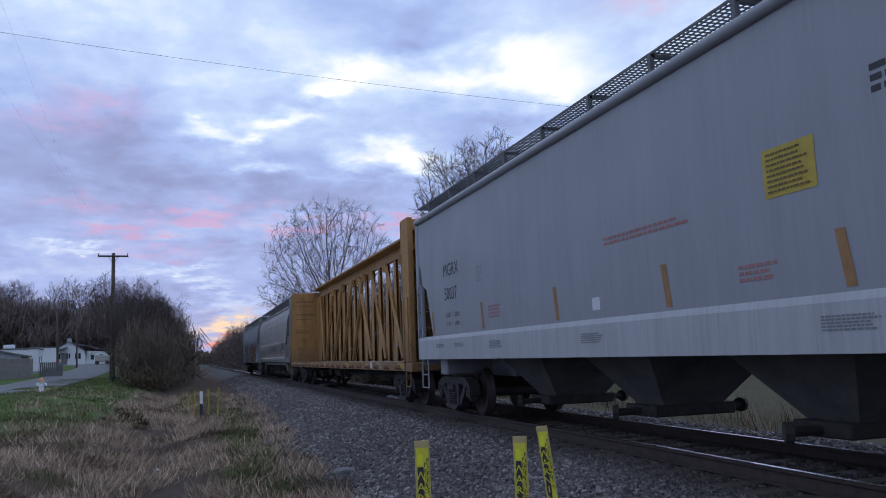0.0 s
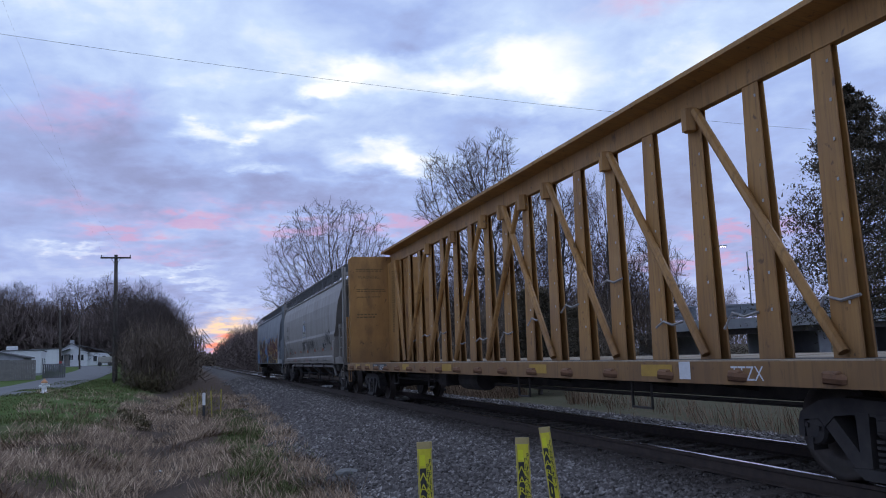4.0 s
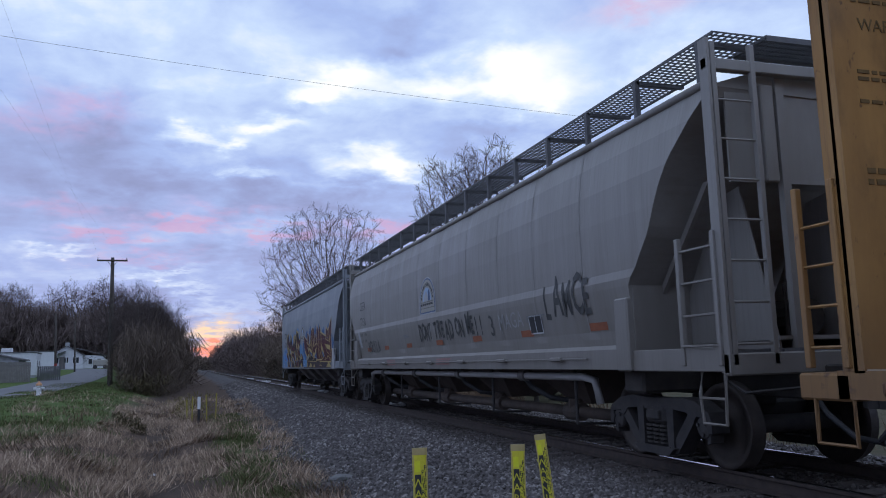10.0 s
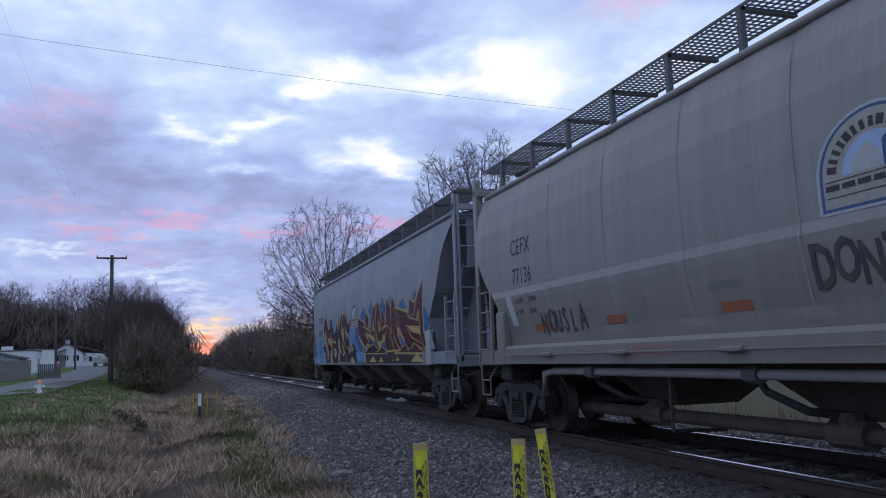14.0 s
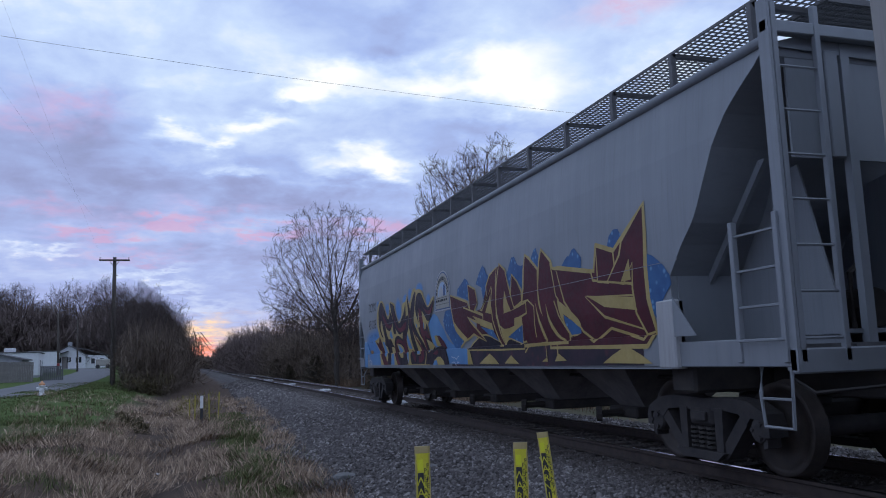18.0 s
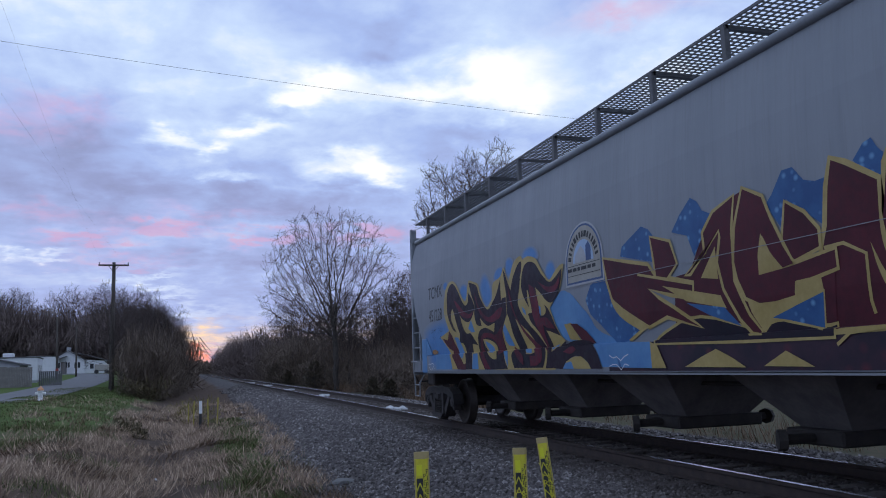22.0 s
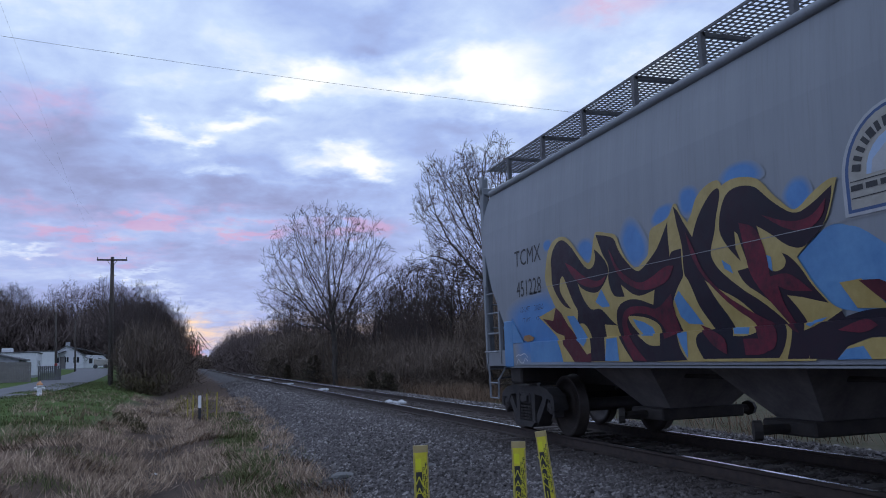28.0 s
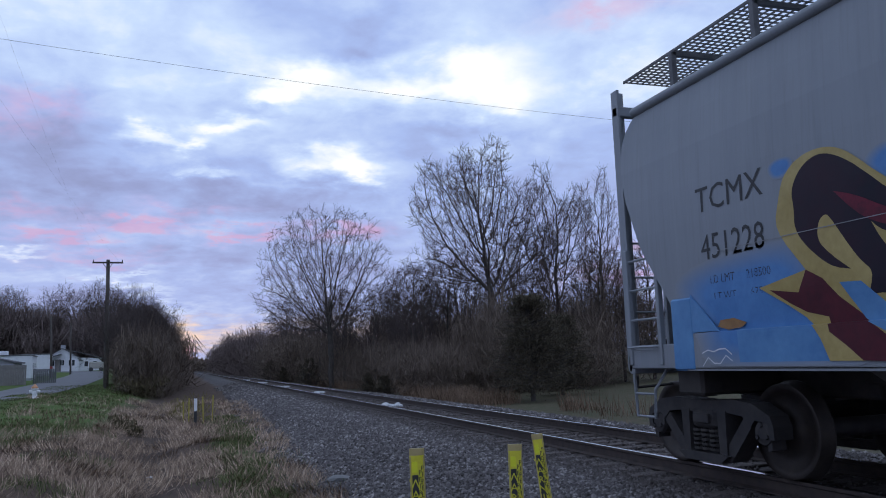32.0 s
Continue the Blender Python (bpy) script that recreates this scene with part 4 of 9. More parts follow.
def line(car, prof, k, w, pts):
    """A sprayed mustard line of the width w."""
    left, right = [], []
    for i, p in enumerate(pts):
        a, b = Vector(pts[max(i - 1, 0)]), Vector(pts[min(i + 1, len(pts) - 1)])
        d = (b - a).normalized() * w / 2
        left.append((p[0] - d.y, max(p[1] + d.x, 1.10)))
        right.append((p[0] + d.y, max(p[1] - d.x, 1.10)))
    decal(car, "spray_line", [[left[i], left[i + 1], right[i + 1], right[i]] for i in range(len(pts) - 1)], prof, M_GRAF_YEL, "", 0.004 + 0.00018 * k)


def wrap(car, name, bm, prof, mat, label="", lift=0.004):
    lay(bm, prof, lift)
    me = bpy.data.meshes.new(name)
    bm.to_mesh(me)
    bm.free()
    me.materials.append(mat)
    ob = new(name, me)
    ob.parent = car
    if label:
        ob["label"] = label
    return ob


def letters(car, text, y, z, size, prof, mat, name="lettering", label="", wide=1.0, tilt=0.0, lift=0.004, bold=0.0):
    """Words on the near side, read from y towards the front, with their foot at z."""
    cu = bpy.data.curves.new("words", "FONT")
    cu.body, cu.size, cu.resolution_u = text, size, 2
    cu.offset = bold
    ob = new("words", cu)
    bpy.context.view_layer.update()
    me = bpy.data.meshes.new_from_object(ob.evaluated_get(bpy.context.evaluated_depsgraph_get()))
    bpy.data.objects.remove(ob)
    bm = bmesh.new()
    bm.from_mesh(me)
    for v in bm.verts:
        a, b = v.co.x * wide, v.co.y
        v.co = Vector((0, y - a, z + b + a * tilt))
    return wrap(car, name, bm, prof, mat, label, lift)


def bars(car, y, z, w, h, n, prof, mat, name="small_print", label="", lift=0.004):
    """Lines of small print too small to read, as bars of their size."""
    r = random.Random(int(y * 37 + z * 91) & 1023)
    polys = []
    for i in range(n):
        zz = z - i * h * 1.7
        x = 0.0
        L = w * r.uniform(0.75, 1.0)
        while x < L:
            b = min(h * r.uniform(1.5, 4.0), L - x)
            if b > h * 0.5:
                polys.append([(y - x, zz), (y - x - b, zz), (y - x - b, zz + h), (y - x, zz + h)])
            x += b + h * 0.6
    return decal(car, name, polys, prof, mat, label, lift)


def rect(y0, y1, z0, z1):
    return [(y0, z0), (y1, z0), (y1, z1), (y0, z1)]


def arc_patch(y, z, w, h, n=10):
    """An arched badge outline: straight foot, round head."""
    pts = [(y - w / 2, z), (y - w / 2, z + h * 0.35)]
    for i in range(n + 1):
        a = math.pi * (1 - i / n)
        pts.append((y + w / 2 * math.cos(a), z + h * 0.35 + h * 0.65 * math.sin(a)))
    pts.append((y + w / 2, z))
    return pts


CARS = []


# ---------------------------------------------------------------- the blue-grey covered hopper with the large spray pieces
def car_start(name, mid, label):
    car = thing(name, pose(TRACK_X, train_at(0) + mid, 0), label, "freight car", "cars of the train")
    CARS.append((car, mid))
    return car


def hopper_painted():
    mid = -9.33
    f0, r0 = -18.55 - mid, -0.10 - mid
    car = car_start("covered_hopper_car", mid, "blue-grey covered hopper car with large maroon and yellow graffiti")
    prof = ((1.44, 1.40), (1.468, 1.75), (1.475, 2.15), (1.475, 2.55), (1.465, 2.95), (1.445, 3.35), (1.41, 3.70), (1.37, 4.02))
    fr = ((1.40, 1.66), (2.05, 1.64), (2.34, 1.41), (2.56, 1.18), (2.68, 1.10), (2.99, 0.94), (3.25, 0.81), (3.55, 0.58), (3.77, 0.30), (3.91, 0.10), (4.02, 0.08))
    re = ((1.40, -1.12), (1.8, -0.88), (2.41, -0.42), (3.05, -0.13), (3.45, -0.04), (3.72, -0.05), (3.9, -0.16), (4.02, -0.34))
    bm = bmesh.new()
    shell(bm, dense(prof, 0.10), lambda z: f0 + lerp(fr, z), lambda z: r0 + lerp(re, z), 30)
    part("body", bm, M_BLUEGREY, car, "blue-grey painted steel hopper body")
    roof(car, prof, f0 + 0.05, r0 - 0.30, 4.26, M_BLUEGREY, 0.055)
    hatches(car, f0, r0, 4.30, M_BLUEGREY, 6)
    running_boards(car, f0 + 0.0, r0 - 0.02, 4.52, 0.62, 1.30, 4.14)
    for s in (-1, 1):
        bm = bmesh.new()
        slab(bm, [(s * 1.45, 1.08), (s * 1.482, 1.08), (s * 1.482, 1.43), (s * 1.45, 1.43)], "y", f0 + 1.7, r0 - 1.15)
        box(bm, min(s * 1.30, s * 1.482), max(s * 1.30, s * 1.482), f0 + 1.7, r0 - 1.15, 1.06, 1.09)
        part("side_sill", bm, M_BLUEGREY, car)
        for ya, yb in ((r0 - 1.30, r0 - 0.93), (f0 + 1.62, f0 + 1.95)):
            bm = bmesh.new()
            box(bm, min(s * 1.34, s * 1.49), max(s * 1.34, s * 1.49), ya, yb, 1.06, 1.80, 0.02)
            if ya > 0:
                part("jacking_post", bm, M_GRAF_SKY, car, "corner post sprayed light blue")
            else:
                part("jacking_post", bm, M_SILL, car, "pale scraped corner post")
            bm = bmesh.new()
            tri = [(7.94, 1.82), (7.52, 1.44), (7.94, 1.44)] if ya > 0 else [(-7.60, 1.82), (-7.98, 1.40), (-7.60, 1.40)]
            slab(bm, tri, "x", s * 1.476, s * 1.488)
            part("post_gusset", bm, M_GRAF_SKY if ya > 0 else M_BLUEGREY, car)
        for ya, yb in ((r0 - 0.95, r0), (f0, f0 + 2.0)):
            bm = bmesh.new()
            box(bm, min(s * 1.36, s * 1.43), max(s * 1.36, s * 1.43), ya, yb, 1.08, 1.34, 0.01)
            part("end_sill_channel", bm, M_BLUEGREY, car)
    for ya, yb, y in ((f0 - 0.1, f0 + 2.8, f0 + 1.8), (r0 - 2.4, r0 + 0.1, r0 - 0.9)):
        bm = bmesh.new()
        box(bm, -0.30, 0.30, ya, yb, 0.75, 1.10, 0.02)
        box(bm, -1.30, 1.30, y - 0.22, y + 0.22, 0.80, 1.10, 0.03)
        part("stub_sill", bm, M_UNDER, car)
    for k in (-0.7, 0.7):
        y0, y1 = r0 - 1.25, r0 - 0.15
        bm = bmesh.new()
        slab(bm, [(y0, 1.1), (y1, 1.1), (y1, 1.25), (y0 - (y0 - y1) * 0.42, 2.45), (y0, 1.75)], "x", k - 0.012, k + 0.012)
        part("end_gusset", bm, M_BLUEGREY, car)
    end_works(car, f0, M_BLUEGREY)
    end_gear(car, r0 + 0.03, 1, 4.42, M_BLUEGREY)
    end_gear(car, f0 - 0.02, -1, 4.42, M_BLUEGREY, brake=True)
    n = 5
    a, b = f0 + 3.0, r0 - 2.35
    funnels(car, [a + (b - a) * i / n for i in range(n + 1)], 1.38, 0.50, 1.30, M_FUNNEL)
    bm = bmesh.new()
    tube(bm, [(-0.40, a, 0.92), (-0.40, b, 0.92)], 0.03, 6)
    part("brake_pipe", bm, M_UNDER, car)
    truck(car, -0.93 - mid)
    truck(car, -16.75 - mid)
    coupler(car, r0, 1)
    coupler(car, f0, -1)
    # lettering and spray paint
    letters(car, "TCMX", -1.58 - mid, 2.62, 0.36, prof, M_BLACK, "reporting_mark", "dark reporting mark", 0.98, 0.0)
    letters(car, "451228", -1.62 - mid, 2.14, 0.36, prof, M_BLACK, "reporting_number", "dark reporting number", 0.86, 0.0)
    letters(car, "LD LMT", -1.72 - mid, 1.90, 0.115, prof, M_BLACK, "weight_lettering", "", 0.95)
    letters(car, "218500", -1.72 - mid - 0.53, 1.90, 0.115, prof, M_BLACK, "weight_figures", "", 0.95)
    letters(car, "LT WT", -1.76 - mid, 1.73, 0.115, prof, M_BLACK, "weight_lettering", "", 0.95)
    letters(car, "67500", -1.76 - mid - 0.53, 1.73, 0.115, prof, M_BLACK, "weight_figures", "", 0.95)
    spray_piece(car, prof, mid)
    decal(car, "rust_patch", [[(7.55, 1.48), (7.4, 1.445), (7.2, 1.46), (7.13, 1.50), (7.3, 1.55), (7.5, 1.54)]], prof, M_STRIP, "orange rust patch", 0.024)
    return car


def spray_shapes(car, prof):
    """The two sprayed names, outline by outline, in the car's own metres along and up."""
    sill = ((1.484, 1.05), (1.484, 1.432), (1.446, 1.438)) + tuple(p for p in prof if p[1] > 1.5)
    mist(car, sill, M_MIST_SKY, 0, [(7.97, 2), (6.77, 2.12), (6.4, 2.05), (6.25, 1.77), (6.04, 1.37), (5.95, 1.14), (7.62, 1.14), (7.73, 1.5), (8, 1.74)])
    spray(car, sill, M_GRAF_SKY, 1, 0.0, [(7.26, 1.45), (6.38, 1.44), (5.98, 1.14), (7.25, 1.14)])
    spray(car, sill, M_GRAF_SKY, 2, 0.0, [(1.64, 1.99), (1.38, 2.15), (1.25, 2.2), (1.11, 2.19), (0.88, 2.06), (0.75, 1.94), (0.82, 1.44), (1.17, 1.51), (1.34, 1.54), (1.5, 1.74)])
    spray(car, sill, M_GRAF_SKY, 3, 0.0, [(1.21, 2.17), (0.99, 2.16), (0.74, 1.97), (0.46, 1.79), (0.34, 1.61), (-0.17, 1.47), (-0.47, 1.46), (-0.44, 1.14), (0.2, 1.15), (0.37, 1.44), (0.83, 1.72), (1.2, 1.86)])
    spray(car, sill, M_GRAF_STAR, 4, 0.0, [(0.56, 2.01), (0.41, 2.18), (0.04, 2.33), (-0.04, 2.08), (-0.19, 1.9), (-0.44, 1.72), (-0.72, 1.57), (-0.53, 1.48), (-0.37, 1.44), (-0.41, 1.15), (-0.21, 1.15), (-0.12, 1.45), (0.24, 1.69), (0.46, 1.82)])
    mist(car, sill, M_MIST_SKY, 5, [(6.68, 2.82), (6.58, 2.88), (6.39, 2.86), (6.42, 2.74), (6.6, 2.71)])
    mist(car, sill, M_MIST_SKY, 6, [(5.64, 2.59), (5.49, 2.72), (5.23, 2.69), (5.14, 2.56), (5.25, 2.4), (5.4, 2.42)])
    mist(car, sill, M_MIST_SKY, 7, [(4.49, 2.57), (4.36, 2.76), (4.16, 2.75), (3.95, 2.52), (3.91, 2.32), (4.07, 2.21), (4.26, 2.21), (4.41, 2.4)])
    mist(car, sill, M_MIST_SKY, 8, [(3.82, 2.67), (3.69, 2.79), (3.49, 2.81), (3.37, 2.77), (3.49, 2.64), (3.73, 2.6)])
    mist(car, sill, M_MIST_SKY, 9, [(3.27, 2.84), (3.18, 2.92), (2.97, 2.88), (2.93, 2.76), (3.06, 2.61), (3.24, 2.64)])
    mist(car, sill, M_MIST_SKY, 10, [(2.59, 2.83), (2.49, 2.95), (2.25, 2.97), (2.05, 2.9), (1.97, 2.76), (2.2, 2.76), (2.43, 2.8)])
    mist(car, sill, M_MIST_SKY, 11, [(1.75, 2.5), (1.69, 2.61), (1.58, 2.66), (1.45, 2.62), (1.4, 2.47), (1.52, 2.39), (1.63, 2.36)])
    spray(car, sill, M_GRAF_STAR, 12, 0.0, [(-0.43, 2.56), (-0.66, 2.65), (-0.87, 2.73), (-1.02, 2.67), (-1.18, 2.51), (-1.3, 2.52), (-1.36, 2.2), (-1.18, 2.27), (-0.38, 2.45)])
    spray(car, sill, M_GRAF_STAR, 13, 0.0, [(-1.47, 2.56), (-1.63, 2.72), (-1.83, 2.86), (-1.94, 2.8), (-2.02, 2.69), (-2.16, 2.63), (-2.02, 2.46), (-1.84, 2.25), (-1.74, 2.48)])
    spray(car, sill, M_GRAF_STAR, 14, 0.0, [(-2.94, 2.56), (-3.03, 2.64), (-3.17, 2.82), (-3.3, 2.82), (-3.42, 2.68), (-3.55, 2.64), (-3.69, 2.65), (-3.62, 2.25), (-3.47, 2.36), (-3.2, 2.56), (-3.11, 2.33)])
    spray(car, sill, M_GRAF_STAR, 15, 0.0, [(-3.95, 2.71), (-4.06, 2.82), (-4.14, 2.84), (-4.19, 2.75), (-4.24, 2.7), (-4.2, 2.5), (-4.05, 2.61)])
    spray(car, sill, M_GRAF_STAR, 16, 0.0, [(-4.94, 2.43), (-5.07, 2.52), (-5.17, 2.58), (-5.23, 2.57), (-5.32, 2.65), (-5.4, 2.66), (-5.45, 2.61), (-5.58, 2.51), (-5.55, 2.29)])
    spray(car, sill, M_GRAF_STAR, 17, 0.0, [(-7.08, 2.37), (-7.27, 2.31), (-7.47, 2.18), (-7.58, 2.06), (-7.6, 1.96), (-7.46, 1.85), (-7.25, 1.62), (-7.15, 1.73), (-7.08, 2.05)])
    spray(car, sill, M_GRAF_STAR, 18, 0.0, [(-6.26, 2.51), (-6.33, 2.67), (-6.44, 2.74), (-6.55, 2.73), (-6.65, 2.61), (-6.58, 2.45), (-6.42, 2.31)])
    spray(car, sill, M_GRAF_STAR, 19, 0.0, [(-5.08, 1.91), (-5.63, 1.62), (-5.66, 1.43), (-5.28, 1.54)])
    spray(car, sill, M_GRAF_RED, 20, 0.045, [(-4.69, 2.43), (-4.86, 2.43), (-5.92, 2.27), (-6, 2.6), (-6.43, 2.46), (-6.62, 2.57), (-7.13, 2.91), (-7.12, 2.57), (-7.1, 2.21), (-7.11, 1.84), (-7.21, 1.46), (-7.06, 1.34), (-4.56, 1.37)])
    spray(car, sill, M_GRAF_RED, 21, 0.04, [(-3.73, 2.77), (-3.86, 2.7), (-4.16, 2.51), (-4.16, 2.33), (-4.16, 2.12), (-4.26, 2.62), (-4.33, 2.77), (-4.63, 2.56), (-4.68, 2.45), (-4.96, 2.4), (-5.19, 2.36), (-5.07, 1.43), (-4.44, 1.44), (-3.69, 1.43), (-3.5, 1.41), (-3.54, 1.88), (-3.57, 2.09), (-3.63, 2.25), (-3.68, 2.57)])
    spray(car, sill, M_GRAF_RED, 22, 0.03, [(-4.82, 2.43), (-5.82, 2.27), (-5.86, 2.16), (-6.79, 2.03), (-6.82, 1.92), (-5.62, 1.99), (-6.1, 1.68), (-7.12, 1.47), (-7, 1.41), (-6.24, 1.57), (-5.82, 1.42), (-5.51, 1.56), (-5.03, 1.98)])
    spray(car, sill, M_GRAF_RED, 23, 0.03, [(-6, 2.58), (-6.4, 2.46), (-6.42, 2.25), (-6.26, 2.13), (-6.01, 2.16)])
    spray(car, sill, M_GRAF_RED, 24, 0.03, [(-6.26, 2.13), (-6.57, 2.4), (-6.64, 2.56), (-7.11, 2.9), (-7.11, 2.58), (-7.08, 2.21), (-7.09, 1.84), (-7.2, 1.48), (-7.04, 1.46), (-6.87, 1.7), (-6.83, 1.98), (-6.85, 2.3), (-6.62, 2.08)])
    spray(car, sill, M_GRAF_YEL, 25, 0.0, [(-5.65, 2), (-6.8, 1.89), (-6.88, 1.73), (-6.12, 1.82)])
    spray(car, sill, M_GRAF_YEL, 26, 0.0, [(-6.56, 2.09), (-6.77, 2.34), (-6.79, 2.09)])
    spray(car, sill, M_GRAF_YEL, 27, 0.0, [(-6.03, 1.13), (-6.29, 1.23), (-6.61, 1.33), (-6.93, 1.22), (-7.15, 1.12)])
    spray(car, sill, M_GRAF_YEL, 28, 0.0, [(-4.16, 2.48), (-4.18, 2.47), (-4.17, 2.22), (-4.22, 1.96), (-4.29, 1.81), (-4.17, 1.94), (-4.14, 2.12)])
    spray(car, sill, M_GRAF_YEL, 29, 0.0, [(-4.04, 2.06), (-4.14, 1.82), (-4.29, 1.6), (-4.39, 1.46), (-4.31, 1.45), (-4.16, 1.66), (-4.08, 1.85)])
    spray(car, sill, M_GRAF_YEL, 30, 0.0, [(-4.4, 2), (-4.5, 1.78), (-4.66, 1.62), (-4.81, 1.5), (-4.98, 1.46), (-4.99, 1.42), (-4.74, 1.48), (-4.57, 1.6), (-4.45, 1.76)])
    line(car, sill, 31, 0.03, [(-4.63, 2.55), (-4.7, 2.31), (-4.76, 2.08), (-4.85, 2)])
    line(car, sill, 32, 0.03, [(-4.69, 2.01), (-4.82, 1.79), (-5.03, 1.59), (-5.16, 1.48)])
    line(car, sill, 33, 0.03, [(-3.58, 2.08), (-3.78, 2.09), (-3.99, 1.98), (-3.98, 1.62), (-4, 1.52)])
    spray(car, sill, M_GRAF_YEL, 34, 0.0, [(-4.79, 2.02), (-5.13, 1.87), (-5.46, 1.68), (-5.45, 1.56), (-5.21, 1.71), (-4.97, 1.8), (-4.97, 1.69), (-5.16, 1.52), (-5.44, 1.52), (-5.18, 1.47), (-5.03, 1.59), (-4.82, 1.84)])
    spray(car, sill, M_GRAF_STAR, 35, 0.0, [(-4.97, 1.79), (-5.21, 1.7), (-5.45, 1.58), (-5.44, 1.52), (-5.16, 1.51), (-5.01, 1.66)])
    spray(car, sill, M_GRAF_RED, 36, 0.0, [(-1.48, 2.08), (-1.75, 2.1), (-2.02, 2.46), (-2.51, 2.73), (-2.64, 2.76), (-2.9, 2.63), (-3.22, 2), (-3.69, 2.03), (-3.6, 1.38), (-2.55, 1.39), (-1.39, 1.41)])
    spray(car, sill, M_GRAF_YEL, 37, 0.0, [(0, 2.25), (-0.15, 1.96), (-0.38, 1.84), (-0.74, 1.68), (-0.91, 1.61), (-1.11, 1.64), (-0.79, 1.56), (-0.48, 1.43), (-0.43, 1.46), (-0.69, 1.56), (-0.36, 1.69), (-0.12, 1.87)])
    spray(car, sill, M_GRAF_DARK, 38, 0.025, [(-1.04, 1.45), (-1.76, 1.67), (-2.51, 1.49), (-2.71, 1.42), (-2.94, 1.55), (-3.48, 1.43), (-3.61, 1.46), (-3.6, 1.37), (-2.55, 1.38), (-1.03, 1.4)])
    spray(car, sill, M_GRAF_RED, 39, 0.035, [(0.02, 2.47), (-0.57, 2.34), (-0.97, 2.26), (-1.09, 2.13), (-1.33, 2.07), (-1.77, 1.98), (-1.76, 1.84), (-1.37, 1.92), (-0.94, 2.01), (-1.14, 1.87), (-1.4, 1.75), (-1.67, 1.61), (-1.85, 1.53), (-1.27, 1.69), (-0.9, 1.6), (-0.74, 1.67), (-0.38, 1.83), (-0.15, 1.96), (-0.05, 2.19)])
    line(car, sill, 40, 0.03, [(-0.75, 2.19), (-1.33, 2.07), (-1.77, 1.98)])
    spray(car, sill, M_GRAF_RED, 41, 0.03, [(-1.06, 2.57), (-1.42, 2.46), (-1.52, 2.22), (-1.33, 2.09), (-1.13, 2.13), (-1.1, 2.38)])
    spray(car, sill, M_GRAF_YEL, 42, 0.0, [(-1.23, 2.01), (-2.21, 1.82), (-2.28, 1.69), (-1.65, 1.81)])
    spray(car, sill, M_GRAF_STAR, 43, 0.0, [(-1.65, 1.79), (-2.25, 1.7), (-2.46, 1.51), (-2.01, 1.64)])
    spray(car, sill, M_GRAF_YEL, 44, 0.0, [(-2.58, 1.77), (-2.75, 1.7), (-3.2, 1.73), (-3.24, 1.85), (-3.51, 1.88), (-3.53, 1.73), (-3.29, 1.66), (-2.94, 1.57), (-2.77, 1.43), (-2.63, 1.6)])
    spray(car, sill, M_GRAF_STAR, 45, 0.02, [(-2.89, 1.56), (-3.29, 1.67), (-3.52, 1.73), (-3.48, 1.44), (-3.08, 1.53)])
    spray(car, sill, M_GRAF_RED, 46, 0.03, [(-3.19, 2.53), (-3.39, 2.4), (-3.53, 2.24), (-3.53, 2.1), (-3.24, 2.03), (-3.11, 2.15)])
    spray(car, sill, M_GRAF_RED, 47, 0.03, [(-2.03, 2.36), (-2.02, 2.46), (-2.2, 2.63), (-2.51, 2.73), (-2.44, 2.43), (-2.43, 2.17), (-2.42, 1.93), (-2.58, 1.6), (-2.74, 1.43), (-2.61, 1.45), (-2.47, 1.58), (-2.28, 1.88), (-2.22, 2.14), (-2.29, 2.38), (-2.27, 2.46), (-1.75, 2.09), (-1.68, 2.08), (-2.03, 2.26)])
    spray(car, sill, M_GRAF_YEL, 48, 0.0, [(-2.19, 2.3), (-2.2, 1.98), (-1.93, 2.02)])
    spray(car, sill, M_GRAF_RED, 49, 0.03, [(-2.65, 2.77), (-2.9, 2.64), (-2.98, 2.44), (-3.12, 2.16), (-3.22, 2), (-3.09, 1.98), (-2.94, 2.14), (-2.85, 2.32), (-2.79, 2.13), (-2.78, 1.95), (-3.19, 1.98), (-3.69, 2.05), (-3.69, 1.91), (-3.4, 1.86), (-3.22, 1.85), (-3.2, 1.73), (-2.96, 1.7), (-2.75, 1.7), (-2.58, 1.77), (-2.49, 1.95), (-2.46, 2.11), (-2.51, 2.42)])
    spray(car, sill, M_GRAF_YEL, 50, 0.0, [(-2.87, 2.3), (-2.95, 2.14), (-3.08, 1.97), (-2.8, 1.97), (-2.8, 2.13)])
    spray(car, sill, M_GRAF_YEL, 51, 0.0, [(-1.56, 1.14), (-1.86, 1.24), (-2.09, 1.31), (-2.31, 1.23), (-2.52, 1.13)])
    spray(car, sill, M_GRAF_YEL, 52, 0.0, [(-2.76, 1.14), (-3.05, 1.27), (-3.37, 1.13)])
    spray(car, sill, M_GRAF_YEL, 53, 0.0, [(-4.23, 1.16), (-4.4, 1.22), (-4.41, 1.16)])
    spray(car, sill, M_GRAF_YEL, 54, 0.0, [(-4.66, 1.16), (-4.78, 1.27), (-4.92, 1.22), (-5.03, 1.17)])
    spray(car, sill, M_GRAF_YEL, 55, 0.0, [(-0.93, 1.42), (-1.06, 1.38), (-1.22, 1.13), (-0.93, 1.13)])
    spray(car, sill, M_GRAF_SKY, 56, 0.0, [(-0.09, 1.44), (-0.93, 1.42), (-0.94, 1.13), (-0.29, 1.14)])
    line(car, sill, 57, 0.03, [(-3.63, 1.3), (-3.77, 1.39), (-4.38, 1.44), (-4.41, 1.16)])
    line(car, sill, 58, 0.03, [(-4.76, 1.44), (-4.77, 1.24)])
